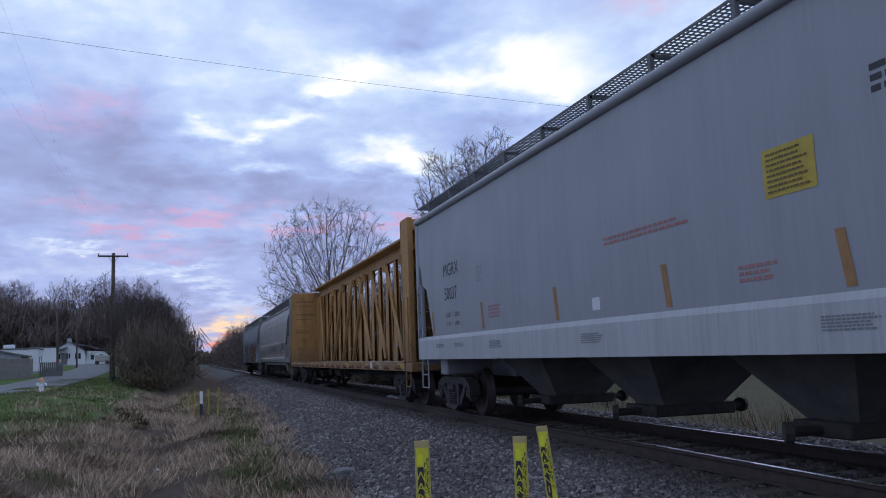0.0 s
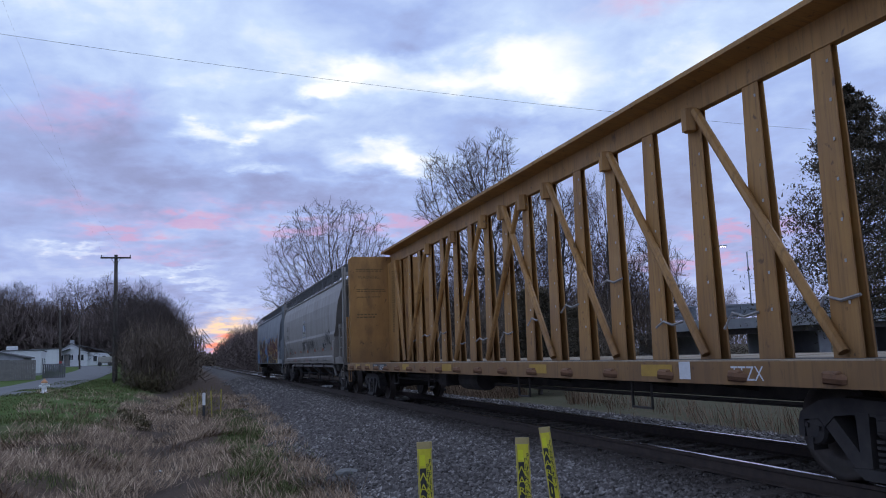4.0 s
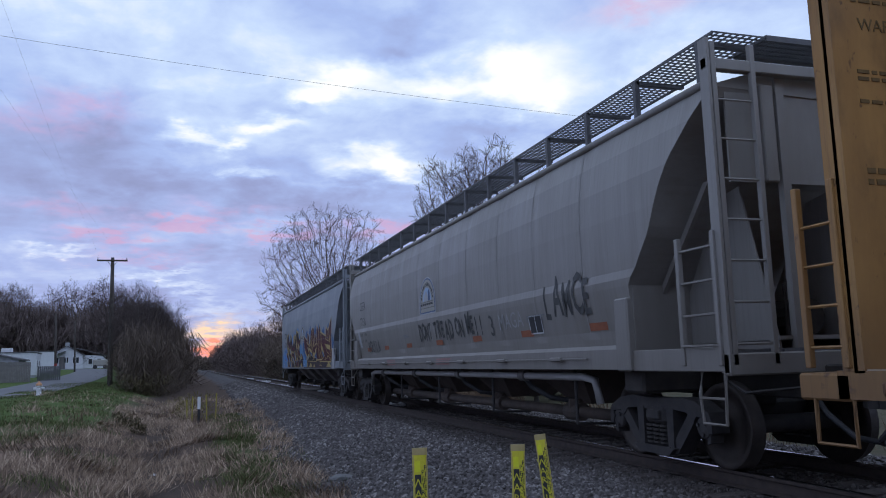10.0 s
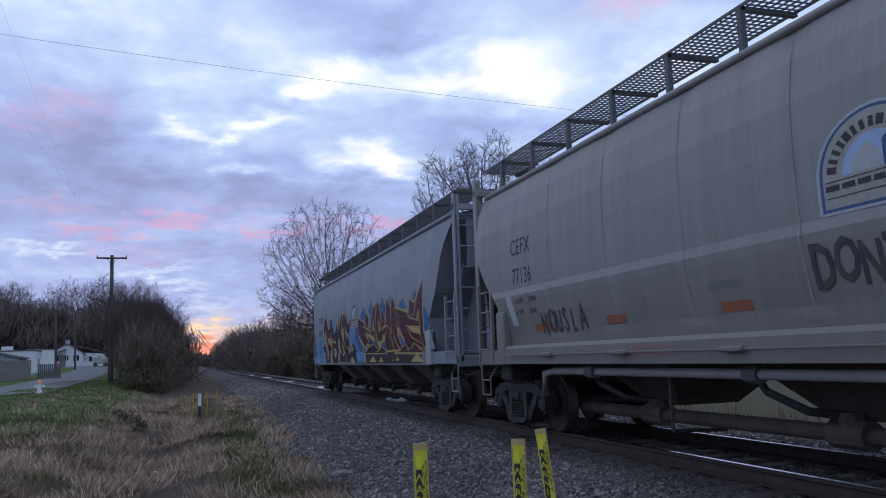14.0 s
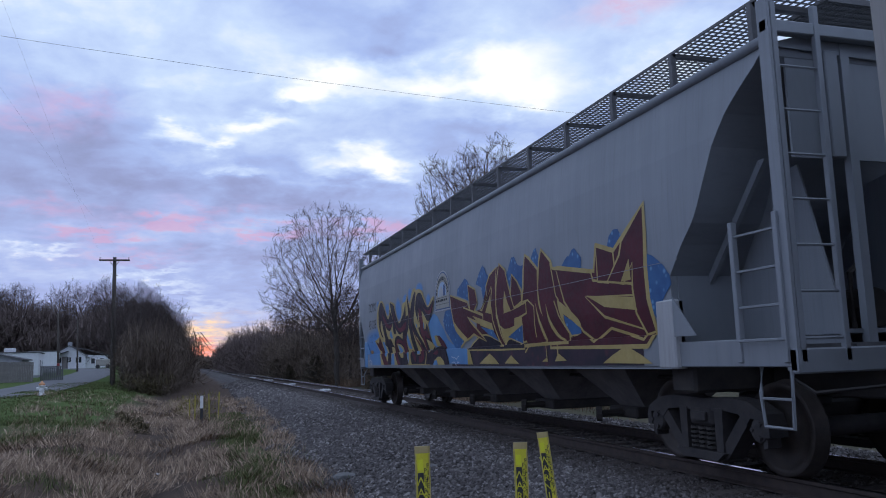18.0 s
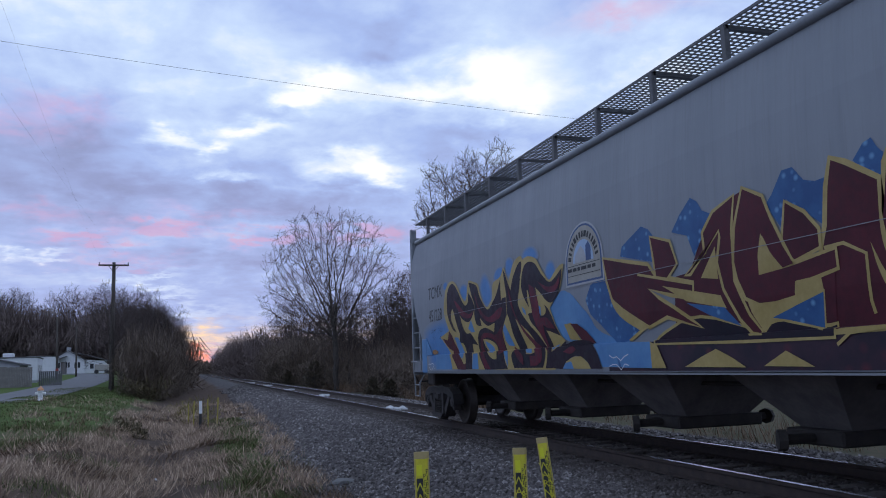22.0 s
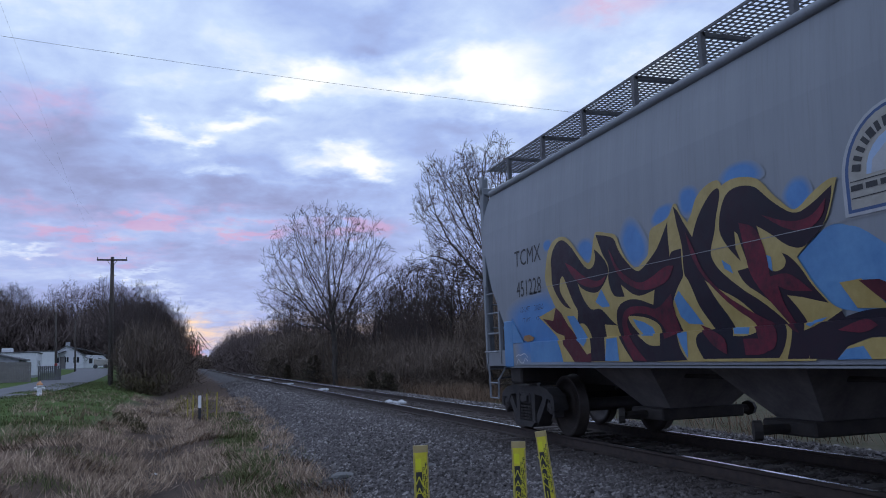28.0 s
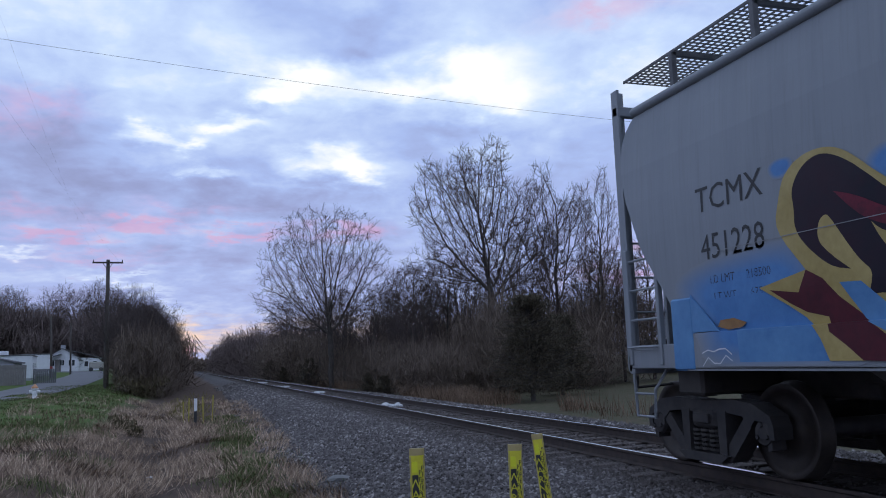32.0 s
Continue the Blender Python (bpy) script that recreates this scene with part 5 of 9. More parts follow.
    spray(car, sill, M_GRAF_YEL, 59, 0.0, [(6.65, 2.28), (6.57, 2.51), (6.5, 2.71), (6.3, 2.84), (6.03, 2.86), (5.81, 2.78), (5.56, 2.56), (5.34, 2.38), (5.22, 2.41), (5.17, 2.56), (5.12, 2.7), (5.07, 2.77), (4.79, 2.7), (4.56, 2.65), (4.48, 2.46), (4.35, 2.3), (4.16, 2.18), (4.01, 2.25), (3.89, 2.3), (3.86, 2.47), (3.83, 2.59), (3.62, 2.62), (3.45, 2.65), (3.36, 2.79), (3.3, 2.77), (3.25, 2.66), (3.11, 2.53), (2.48, 1.86), (1.98, 1.12), (6.15, 1.14), (6.29, 1.46), (6.91, 1.79), (6.33, 1.89)])
    spray(car, sill, M_GRAF_YEL, 60, 0.0, [(3.16, 2.51), (3.05, 2.61), (2.97, 2.77), (2.79, 2.86), (2.62, 2.88), (2.56, 2.84), (2.55, 2.8), (2.44, 2.83), (2.31, 2.83), (2.12, 2.79), (2.01, 2.74), (1.85, 2.57), (1.7, 2.44), (1.6, 2.37), (1.39, 2.5), (1.2, 2.57), (1.12, 2.56), (1.17, 2.45), (1.25, 2.25), (1.38, 2.16), (1.55, 2.05), (1.64, 1.99), (1.57, 1.89), (1.49, 1.76), (1.36, 1.61), (1.31, 1.56), (1.22, 1.52), (1.52, 1.12), (3.2, 1.13)])
    spray(car, sill, M_GRAF_DARK, 61, 0.0, [(6.39, 2.41), (6.41, 2.57), (6.31, 2.72), (6.16, 2.8), (6, 2.8), (5.79, 2.69), (5.57, 2.5), (5.42, 2.36), (5.28, 2.3), (5.15, 2.34), (5.1, 2.44), (5.13, 2.55), (5.03, 2.49), (4.87, 2.38), (4.79, 2.26), (4.81, 2.18), (4.94, 2.07), (5.09, 1.99), (5.31, 2.01), (5.54, 2.09), (5.62, 2.17), (5.55, 2.02), (5.41, 1.86), (5.27, 1.78), (5.09, 1.8), (4.98, 1.75), (4.79, 1.61), (4.68, 1.56), (5, 1.59), (4.98, 1.45), (4.99, 1.14), (5.35, 1.14), (5.34, 1.42), (5.45, 1.59), (5.59, 1.64), (5.73, 1.62), (5.65, 1.8), (5.76, 1.89), (5.87, 2.05), (6.01, 2.27), (6.06, 2.31), (6.14, 2.26), (6.17, 2.11), (6.05, 1.98), (5.86, 1.84), (6.06, 1.88), (6.3, 2.08), (6.41, 2.25)])
    spray(car, sill, M_GRAF_RED, 62, 0.0, [(6.33, 1.89), (6.16, 1.8), (6.01, 1.64), (5.85, 1.52), (5.63, 1.36), (5.46, 1.23), (5.34, 1.25), (5.35, 1.13), (5.82, 1.14), (5.97, 1.26), (6.13, 1.37), (6.15, 1.49), (6.37, 1.54), (6.54, 1.62), (6.78, 1.76), (6.44, 1.71)])
    spray(car, sill, M_GRAF_DARK, 63, 0.0, [(5.07, 2.72), (4.62, 2.63), (4.55, 2.47), (4.43, 2.34), (4.17, 2.14), (4.02, 2.17), (3.83, 2.28), (3.71, 2.35), (3.52, 2.56), (3.48, 2.62), (3.49, 2.45), (3.48, 2.23), (3.45, 2.29), (3.27, 2.29), (3.27, 2.11), (3.26, 2), (3.34, 1.94), (3.46, 1.81), (3.51, 1.69), (3.46, 1.6), (3.36, 1.42), (3.44, 1.41), (3.42, 1.3), (3.36, 1.21), (3.28, 1.14), (3.87, 1.13), (4.34, 1.13), (4.53, 1.3), (4.67, 1.47), (4.7, 1.61), (4.67, 1.74), (4.56, 1.82), (4.37, 1.85), (4.18, 1.84), (3.87, 1.75), (3.82, 1.91), (4.12, 1.86), (4.3, 1.91), (4.53, 2.04), (4.46, 1.89), (4.69, 1.9), (4.78, 2.01), (4.82, 2.13), (4.77, 2.3), (4.9, 2.42)])
    spray(car, sill, M_GRAF_DARK, 64, 0.0, [(3.36, 2.75), (3.29, 2.7), (3.19, 2.55), (3.06, 2.38), (3, 2.49), (2.91, 2.61), (2.76, 2.74), (2.63, 2.8), (2.57, 2.77), (2.6, 2.64), (2.66, 2.51), (2.69, 2.38), (2.75, 2.27), (2.79, 2.17), (2.73, 2.05), (2.56, 1.91), (2.34, 1.77), (2.12, 1.65), (1.92, 1.51), (1.82, 1.43), (1.82, 1.33), (1.88, 1.21), (1.94, 1.15), (3.01, 1.15), (3.13, 1.3), (3.09, 1.41), (2.84, 1.44), (3.04, 1.66), (3.11, 1.81), (3.19, 1.96), (3.25, 2.01), (3.25, 2.14), (3.24, 2.31), (3.31, 2.54)])
    spray(car, sill, M_GRAF_DARK, 65, 0.0, [(2.52, 2.68), (2.41, 2.74), (2.24, 2.74), (2.07, 2.69), (1.96, 2.59), (1.83, 2.48), (1.61, 2.34), (1.41, 2.4), (1.18, 2.51), (1.2, 2.41), (1.25, 2.3), (1.31, 2.2), (1.45, 2.1), (1.58, 2.05), (1.74, 2.1), (1.9, 2.22), (2.09, 2.33), (2.05, 2.17), (1.99, 1.98), (1.94, 1.89), (1.8, 1.91), (1.76, 1.98), (1.81, 2.05), (1.72, 2.01), (1.6, 1.89), (1.5, 1.74), (1.35, 1.58), (1.63, 1.65), (1.8, 1.68), (1.7, 1.57), (1.6, 1.44), (1.62, 1.37), (1.44, 1.42), (1.23, 1.51), (1.14, 1.32), (1.34, 1.29), (1.53, 1.23), (1.6, 1.14), (1.84, 1.14), (1.78, 1.28), (1.75, 1.4), (1.78, 1.47), (1.92, 1.57), (2.11, 1.71), (2.33, 1.83), (2.41, 1.96), (2.26, 1.97), (2.45, 2.13), (2.56, 2.25), (2.63, 2.37), (2.6, 2.53)])
    spray(car, sill, M_GRAF_YEL, 66, 0.0, [(1.21, 1.73), (0.99, 1.74), (0.77, 1.5), (1.07, 1.52)])
    spray(car, sill, M_GRAF_RED, 67, 0.0, [(1.02, 1.73), (0.83, 1.72), (0.59, 1.61), (0.36, 1.45), (0.7, 1.48), (0.87, 1.6)])
    spray(car, sill, M_GRAF_DARK, 68, 0.0, [(1.31, 1.43), (1.13, 1.48), (0.91, 1.51), (0.5, 1.49), (0.35, 1.39), (0.25, 1.26), (0.19, 1.13), (0.48, 1.13), (0.54, 1.21), (0.73, 1.29), (0.94, 1.3), (1.16, 1.23), (1.29, 1.13), (1.59, 1.14), (1.5, 1.35)])
    spray(car, sill, M_GRAF_YEL, 69, 0.0, [(1.29, 1.13), (1.17, 1.23), (0.94, 1.29), (0.73, 1.29), (0.54, 1.2), (0.48, 1.13)])
    spray(car, sill, M_GRAF_SKY, 70, 0.0, [(1.29, 1.13), (1.19, 1.21), (1.02, 1.23), (0.95, 1.13)])
    spray(car, sill, M_GRAF_YEL, 71, 0.0, [(4.43, 1.66), (4.27, 1.65), (4.03, 1.62), (3.82, 1.55), (3.75, 1.46), (3.77, 1.3), (3.96, 1.3), (4.12, 1.37), (4.29, 1.49), (4.4, 1.58)])
    spray(car, sill, M_GRAF_SKY, 72, 0.0, [(4.33, 1.62), (4.1, 1.57), (3.93, 1.5), (3.89, 1.41), (4.12, 1.42), (4.25, 1.52)])
    spray(car, sill, M_GRAF_YEL, 73, 0.0, [(2.91, 1.92), (2.74, 1.83), (2.5, 1.73), (2.35, 1.64), (2.18, 1.5), (2.13, 1.44), (2.19, 1.38), (2.35, 1.35), (2.53, 1.36), (2.52, 1.43), (2.61, 1.55), (2.76, 1.72)])
    spray(car, sill, M_GRAF_SKY, 74, 0.0, [(2.52, 1.44), (2.29, 1.43), (2.31, 1.37), (2.51, 1.38)])
    spray(car, sill, M_GRAF_YEL, 75, 0.0, [(2.4, 2.33), (2.36, 2.3), (2.3, 2.13), (2.23, 1.95), (2.34, 2.03), (2.4, 2.17)])
    spray(car, sill, M_GRAF_SKY, 76, 0.0, [(5.99, 1.75), (5.78, 1.74), (5.6, 1.58), (5.44, 1.41), (5.54, 1.33), (5.78, 1.45)])
    spray(car, sill, M_GRAF_SKY, 77, 0.0, [(5.17, 1.88), (5, 2.03), (4.89, 1.89), (4.81, 1.8), (5, 1.8)])
    spray(car, sill, M_GRAF_SKY, 78, 0.0, [(4.93, 1.41), (4.68, 1.42), (4.65, 1.14), (4.99, 1.14)])
    spray(car, sill, M_GRAF_SKY, 79, 0.0, [(3.46, 1.78), (3.37, 1.86), (3.18, 1.67), (3.01, 1.49), (3.25, 1.51), (3.38, 1.59)])
    spray(car, sill, M_GRAF_SKY, 80, 0.0, [(3.44, 1.42), (3.26, 1.43), (3.27, 1.16), (3.37, 1.29)])
    spray(car, sill, M_GRAF_SKY, 81, 0.0, [(2.05, 2.08), (1.94, 2.03), (1.94, 1.9), (2.01, 1.96)])
    spray(car, sill, M_GRAF_SKY, 82, 0.0, [(2.62, 2.09), (2.5, 2.02), (2.47, 1.94), (2.59, 2)])
    spray(car, sill, M_GRAF_SKY, 83, 0.0, [(1.59, 1.42), (1.53, 1.45), (1.38, 1.47), (1.54, 1.4)])
    spray(car, sill, M_GRAF_WINE, 84, 0.0, [(5.95, 2.47), (5.74, 2.4), (5.44, 2.23), (5.08, 2.12), (4.86, 2.18), (4.94, 2.07), (5.31, 2.06), (5.69, 2.2)])
    spray(car, sill, M_GRAF_WINE, 85, 0.0, [(4.77, 2.5), (4.69, 2.42), (4.58, 2.24), (4.22, 2.03), (3.98, 2.01), (3.57, 2.15), (3.42, 2.13), (3.54, 1.97), (3.94, 1.91), (4.23, 1.96), (4.59, 2.14)])
    spray(car, sill, M_GRAF_WINE, 86, 0.0, [(4.51, 1.76), (4.07, 1.76), (3.8, 1.68), (3.51, 1.84), (3.46, 1.6), (3.41, 1.42), (3.67, 1.37), (3.71, 1.52), (3.97, 1.66), (4.39, 1.69), (4.49, 1.56), (4.31, 1.33), (4.04, 1.13), (4.33, 1.15), (4.61, 1.47)])
    spray(car, sill, M_GRAF_WINE, 87, 0.0, [(3.17, 2.45), (3.05, 2.26), (2.94, 2.02), (2.66, 1.77), (2.18, 1.52), (1.93, 1.43), (1.96, 1.22), (2.18, 1.2), (2.19, 1.45), (2.52, 1.62), (2.87, 1.9), (3.09, 2.15)])
    spray(car, sill, M_GRAF_WINE, 88, 0.0, [(2.33, 2.4), (2.1, 2.33), (1.99, 2.06), (1.98, 1.86), (1.74, 1.88), (1.5, 1.69), (1.76, 1.71), (1.89, 1.77), (1.84, 1.58), (1.67, 1.35), (1.77, 1.39), (1.98, 1.61), (2.24, 1.89), (2.28, 2.15)])
    spray(car, sill, M_GRAF_WINE, 89, 0.0, [(2.02, 2.42), (1.68, 2.29), (1.42, 2.29), (1.25, 2.42), (1.3, 2.27), (1.5, 2.18), (1.75, 2.25)])
    spray(car, sill, M_GRAF_WINE, 90, 0.0, [(3.06, 1.49), (2.63, 1.36), (2.64, 1.19), (2.86, 1.28)])
    spray(car, sill, M_GRAF_WINE, 91, 0.0, [(2.39, 1.33), (2.02, 1.32), (2.07, 1.18), (2.37, 1.18)])
    spray(car, sill, M_GRAF_WINE, 92, 0.0, [(1.25, 1.36), (0.96, 1.45), (0.86, 1.38), (1, 1.32)])


def mill_badge(car, c, z, w, h, prof, lift):
    """The arched badge: dark rim, cream field, a ring of small dark strokes, a blue picture and two lines of print."""
    decal(car, "round_badge", [arc_patch(c, z, w, h, 18)], prof, M_FAINT, "arched cream badge with dark print", lift)
    decal(car, "badge_rim", [arc_patch(c, z + 0.025, w - 0.07, h - 0.05, 18)], prof, M_GRAF_NAVY, "", lift + 0.0008)
    decal(car, "badge_field", [arc_patch(c, z + 0.05, w - 0.14, h - 0.10, 18)], prof, M_BADGE, "", lift + 0.0016)
    zc = z + h * 0.36
    decal(car, "badge_picture", [[(c + 0.54 * w / 2 * math.cos(i * math.pi / 12), zc + h * 0.36 * math.sin(i * math.pi / 12)) for i in range(13)]], prof, M_SKYPRINT, "", lift + 0.0024)
    decal(car, "badge_peak", [[(c + 0.24, zc), (c + 0.22, zc + 0.10), (c + 0.06, zc + 0.22), (c - 0.04, zc + 0.14), (c - 0.10, zc)]], prof, M_FAINT, "", lift + 0.0032)
    decal(car, "badge_tower", [[(c - 0.08, zc), (c - 0.08, zc + 0.20), (c - 0.15, zc + 0.25), (c - 0.22, zc + 0.17), (c - 0.22, zc)]], prof, M_GRAF_NAVY, "", lift + 0.0040)
    strokes = []
    for i in range(15):
        a = math.pi * (0.06 + 0.88 * i / 14)
        ca, sa = math.cos(a), math.sin(a)
        t = 0.022 if i % 4 else 0.034
        rows = [(c + k * w / 2 * ca + q * t * sa, zc + k * h * 0.62 * sa - q * t * ca * 0.8) for k, q in ((0.64, -1), (0.64, 1), (0.80, 1), (0.80, -1))]
        strokes.append(rows)
    decal(car, "badge_strokes", strokes, prof, M_BLACK, "", lift + 0.0048)
    bars(car, c + 0.42 * w, z + 0.19, 0.84 * w, 0.045, 1, prof, M_BLACK, "badge_print", "", lift + 0.0048)
    decal(car, "badge_rule", [rect(c + 0.42 * w, c - 0.42 * w, z + 0.26, z + 0.268), rect(c + 0.42 * w, c - 0.42 * w, z + 0.13, z + 0.138)], prof, M_BLACK, "", lift + 0.0048)


def spray_piece(car, prof, mid):
    def sh(pts):
        return [(y - mid, z) for y, z in pts]
    flat = ((1.484, 1.0), (1.484, 1.5))
    decal(car, "spray_band", [sh([(-9.3, 1.10), (-16.3, 1.10), (-16.3, 1.42), (-9.3, 1.42)])], flat, M_GRAF_NIGHT, "dark sprayed sill", 0.002)
    spray_shapes(car, prof)
    # the side's faint ridge highlight, put into colour as a thin pale strip
    decal(car, "ridge_highlight", [sh([(-1.9, 2.20), (-17.1, 2.20), (-17.1, 2.207), (-1.9, 2.207)])], prof, M_FAINTLINE, "pale painted highlight along the side's ridge", 0.0225)
    # the arched mill badge: plain shapes
    mill_badge(car, -8.78 - mid, 2.22, 1.06, 0.82, prof, 0.0085)
    r2 = random.Random(3)
    for y0 in (-1.55, -9.35):
        for k in range(2):
            pts = [(y0 - 0.09 * i, 1.25 - 0.10 * k + r2.uniform(-0.05, 0.05)) for i in range(6)]
            decal(car, "spray_tag", [[(a[0] - mid, a[1]), (b[0] - mid, b[1]), (b[0] - mid, b[1] + 0.012), (a[0] - mid, a[1] + 0.012)] for a, b in zip(pts, pts[1:])], flat, M_WHITE, "", 0.0235)


# ---------------------------------------------------------------- the tan-grey pressure hopper with pipes
def hopper_piped():
    mid = -29.32
    f0, r0 = -38.62 - mid, -19.85 - mid
    car = car_start("pressure_hopper_car", mid, "dusty warm-grey round-sided hopper car with a sprayed slogan")
    prof = ((1.34, 1.36), (1.365, 1.55), (1.42, 1.84), (1.455, 2.06), (1.464, 2.15), (1.444, 2.25), (1.450, 2.45), (1.455, 2.9), (1.44, 3.3), (1.385, 3.68), (1.30, 3.98))
    fr = ((1.36, 1.66), (2.04, 1.64), (2.29, 1.44), (2.61, 1.15), (2.76, 1.07), (3.11, 0.88), (3.38, 0.67), (3.72, 0.30), (3.90, 0.10), (3.98, 0.08))
    re = ((1.36, -1.15), (1.86, -1.05), (2.14, -0.88), (2.37, -0.52), (2.79, -0.17), (3.26, -0.02), (3.65, -0.02), (3.90, -0.16), (3.98, -0.25))
    bm = bmesh.new()
    seams = (6.45, 4.83, 3.18, 1.50, -0.18, -1.88, -3.48, -4.95, -6.5)
    shell(bm, dense(prof, 0.12), lambda z: f0 + lerp(fr, z), lambda z: r0 + lerp(re, z), 110)
    for v in bm.verts:
        # each ring of sheet bellies out a little between its welds
        d = min(abs(v.co.y - q) for q in seams)
        if v.co.z > 1.5:
            v.co.x -= math.copysign(0.014 * math.exp(-(d / 0.22) ** 2), v.co.x)
    part("body", bm, M_TAN, car, "dusty warm-grey curved hopper body")
    # welded seams between the body rings
    for y in seams:
        bm = bmesh.new()
        pr = [(-a + 0.009, b) for a, b in prof if b > 1.5]
        lo = [[bm.verts.new((x, y + dy, z)) for x, z in pr] for dy in (-0.016, 0.016)]
        for k in range(len(pr) - 1):
            bm.faces.new((lo[0][k], lo[0][k + 1], lo[1][k + 1], lo[1][k]))
        part("weld_seam", bm, M_SEAM, car)
    roof(car, prof, f0 + 0.08, r0 - 0.28, 4.24, M_TAN, 0.045)
    hatches(car, f0, r0, 4.28, M_TAN, 6)
    running_boards(car, f0, r0 - 0.02, 4.52, 0.60, 1.26, 4.12, 1.25)
    for s in (-1, 1):
        bm = bmesh.new()
        slab(bm, [(s * 1.30, 1.08), (s * 1.478, 1.08), (s * 1.478, 1.32), (s * 1.43, 1.37), (s * 1.30, 1.37)], "y", f0 + 1.75, r0 - 1.15)
        part("side_sill", bm, M_TAN, car)
        for ya, yb in ((r0 - 1.30, r0 - 0.98), (f0 + 1.64, f0 + 1.94)):
            bm = bmesh.new()
            box(bm, min(s * 1.34, s * 1.49), max(s * 1.34, s * 1.49), ya, yb, 1.06, 1.92, 0.02)
            part("jacking_post", bm, M_TAN, car)
        for ya, yb in ((r0 - 0.95, r0), (f0, f0 + 2.0)):
            bm = bmesh.new()
            box(bm, min(s * 1.36, s * 1.43), max(s * 1.36, s * 1.43), ya, yb, 1.06, 1.30, 0.01)
            part("end_sill_channel", bm, M_TAN, car)
    for i in range(7):
        y = 6.5 - i * 2.05
        bm = bmesh.new()
        box(bm, -1.56, -1.46, y - 0.10, y + 0.10, 1.19, 1.24, 0.01)
        tube(bm, [(-1.53, y - 0.16, 1.215), (-1.53, y + 0.16, 1.215)], 0.03, 7)
        part("sill_bracket", bm, M_TAN, car)
    bm = bmesh.new()
    tube(bm, [(-1.53, f0 + 2.6, 1.215), (-1.53, r0 - 1.5, 1.215)], 0.012, 5)
    part("grab_rail", bm, M_TAN, car)
    for ya, yb, y in ((f0 - 0.1, f0 + 2.8, f0 + 1.9), (r0 - 2.4, r0 + 0.1, r0 - 0.85)):
        bm = bmesh.new()
        box(bm, -0.30, 0.30, ya, yb, 0.75, 1.10, 0.02)
        box(bm, -1.30, 1.30, y - 0.22, y + 0.22, 0.80, 1.10, 0.03)
        part("stub_sill", bm, M_UNDER, car)
    for k in (-0.7, 0.7):
        y0, y1 = r0 - 1.25, r0 - 0.15
        bm = bmesh.new()
        slab(bm, [(y0, 1.1), (y1, 1.1), (y1, 1.25), (y0 - (y0 - y1) * 0.42, 2.3), (y0, 1.75)], "x", k - 0.012, k + 0.012)
        part("end_gusset", bm, M_TAN, car)
    end_works(car, f0, M_TAN)
    end_gear(car, r0 + 0.03, 1, 4.42, M_TAN)
    end_gear(car, f0 - 0.02, -1, 4.42, M_TAN, brake=True)
    a, b = f0 + 3.3, r0 - 2.6
    cuts = [a + (b - a) * i / 4 for i in range(5)]
    funnels(car, cuts, 1.34, 0.52, 1.15, M_BROWNED, False)
    # blow pipes along the near side with hangers, elbows and hoses
    bm = bmesh.new()
    tube(bm, [(-1.18, a - 0.35, 0.62), (-1.22, a - 0.30, 0.93), (-1.22, a, 0.97), (-1.22, b, 0.97), (-1.22, b + 0.35, 0.93), (-1.20, b + 0.45, 0.60)], 0.055, 10)
    part("blow_pipe", bm, M_PIPE, car, "pale steel blow pipe", True)
    bm = bmesh.new()
    tube(bm, [(-0.55, a - 0.5, 0.40), (-0.55, b + 0.4, 0.40)], 0.085, 10)
    part("discharge_pipe", bm, M_BROWNED, car, "sooty discharge pipe", True)
    for c0, c1 in zip(cuts, cuts[1:]):
        c = (c0 + c1) / 2
        bm = bmesh.new()
        tube(bm, [(-1.22, c + 0.45, 0.97), (-1.12, c + 0.42, 0.80), (-0.9, c + 0.15, 0.62), (-0.55, c, 0.56)], 0.04, 8)
        part("branch_hose", bm, M_BLACK, car)
        bm = bmesh.new()
        tube(bm, [(-1.22, c + 0.35, 0.97), (-1.22, c + 0.55, 0.97)], 0.09, 10)
        part("pipe_collar", bm, M_FUNNEL, car)
        bm = bmesh.new()
        tube(bm, [(-0.55, c - 0.22, 0.40), (-0.55, c + 0.22, 0.40)], 0.14, 10)
        tube(bm, [(-0.55, c, 0.36), (-0.55, c, 0.60)], 0.13, 10)
        part("pipe_valve", bm, M_BROWNED, car)
        bm = bmesh.new()
        tube(bm, [(-1.20, c0 + 0.3, 1.08), (-1.20, c0 + 0.3, 0.32)], 0.022, 6)
        tube(bm, [(-1.20, c0 + 0.3, 0.33), (-0.5, c0 + 0.3, 0.30)], 0.022, 6)
        part("pipe_hanger", bm, M_IRON, car)
    truck(car, -20.72 - mid)
    truck(car, -36.85 - mid)
    coupler(car, r0, 1)
    coupler(car, f0, -1)
    # lettering
    letters(car, "CEFX", -21.5 - mid, 2.78, 0.36, prof, M_BLACK, "reporting_mark", "black reporting mark", 0.9)
    letters(car, "77136", -21.52 - mid, 2.32, 0.36, prof, M_BLACK, "reporting_number", "black reporting number", 0.84)
    letters(car, "LD LMT", -21.6 - mid, 2.02, 0.11, prof, M_BLACK, "weight_lettering", "", 0.9)
    letters(car, "218500", -21.6 - mid - 0.51, 2.02, 0.11, prof, M_BLACK, "weight_figures", "", 0.9)
    letters(car, "LT WT", -21.6 - mid, 1.84, 0.11, prof, M_BLACK, "weight_lettering", "", 0.9)
    letters(car, "67700", -21.6 - mid - 0.51, 1.84, 0.11, prof, M_BLACK, "weight_figures", "", 0.9)
    y = 1.42
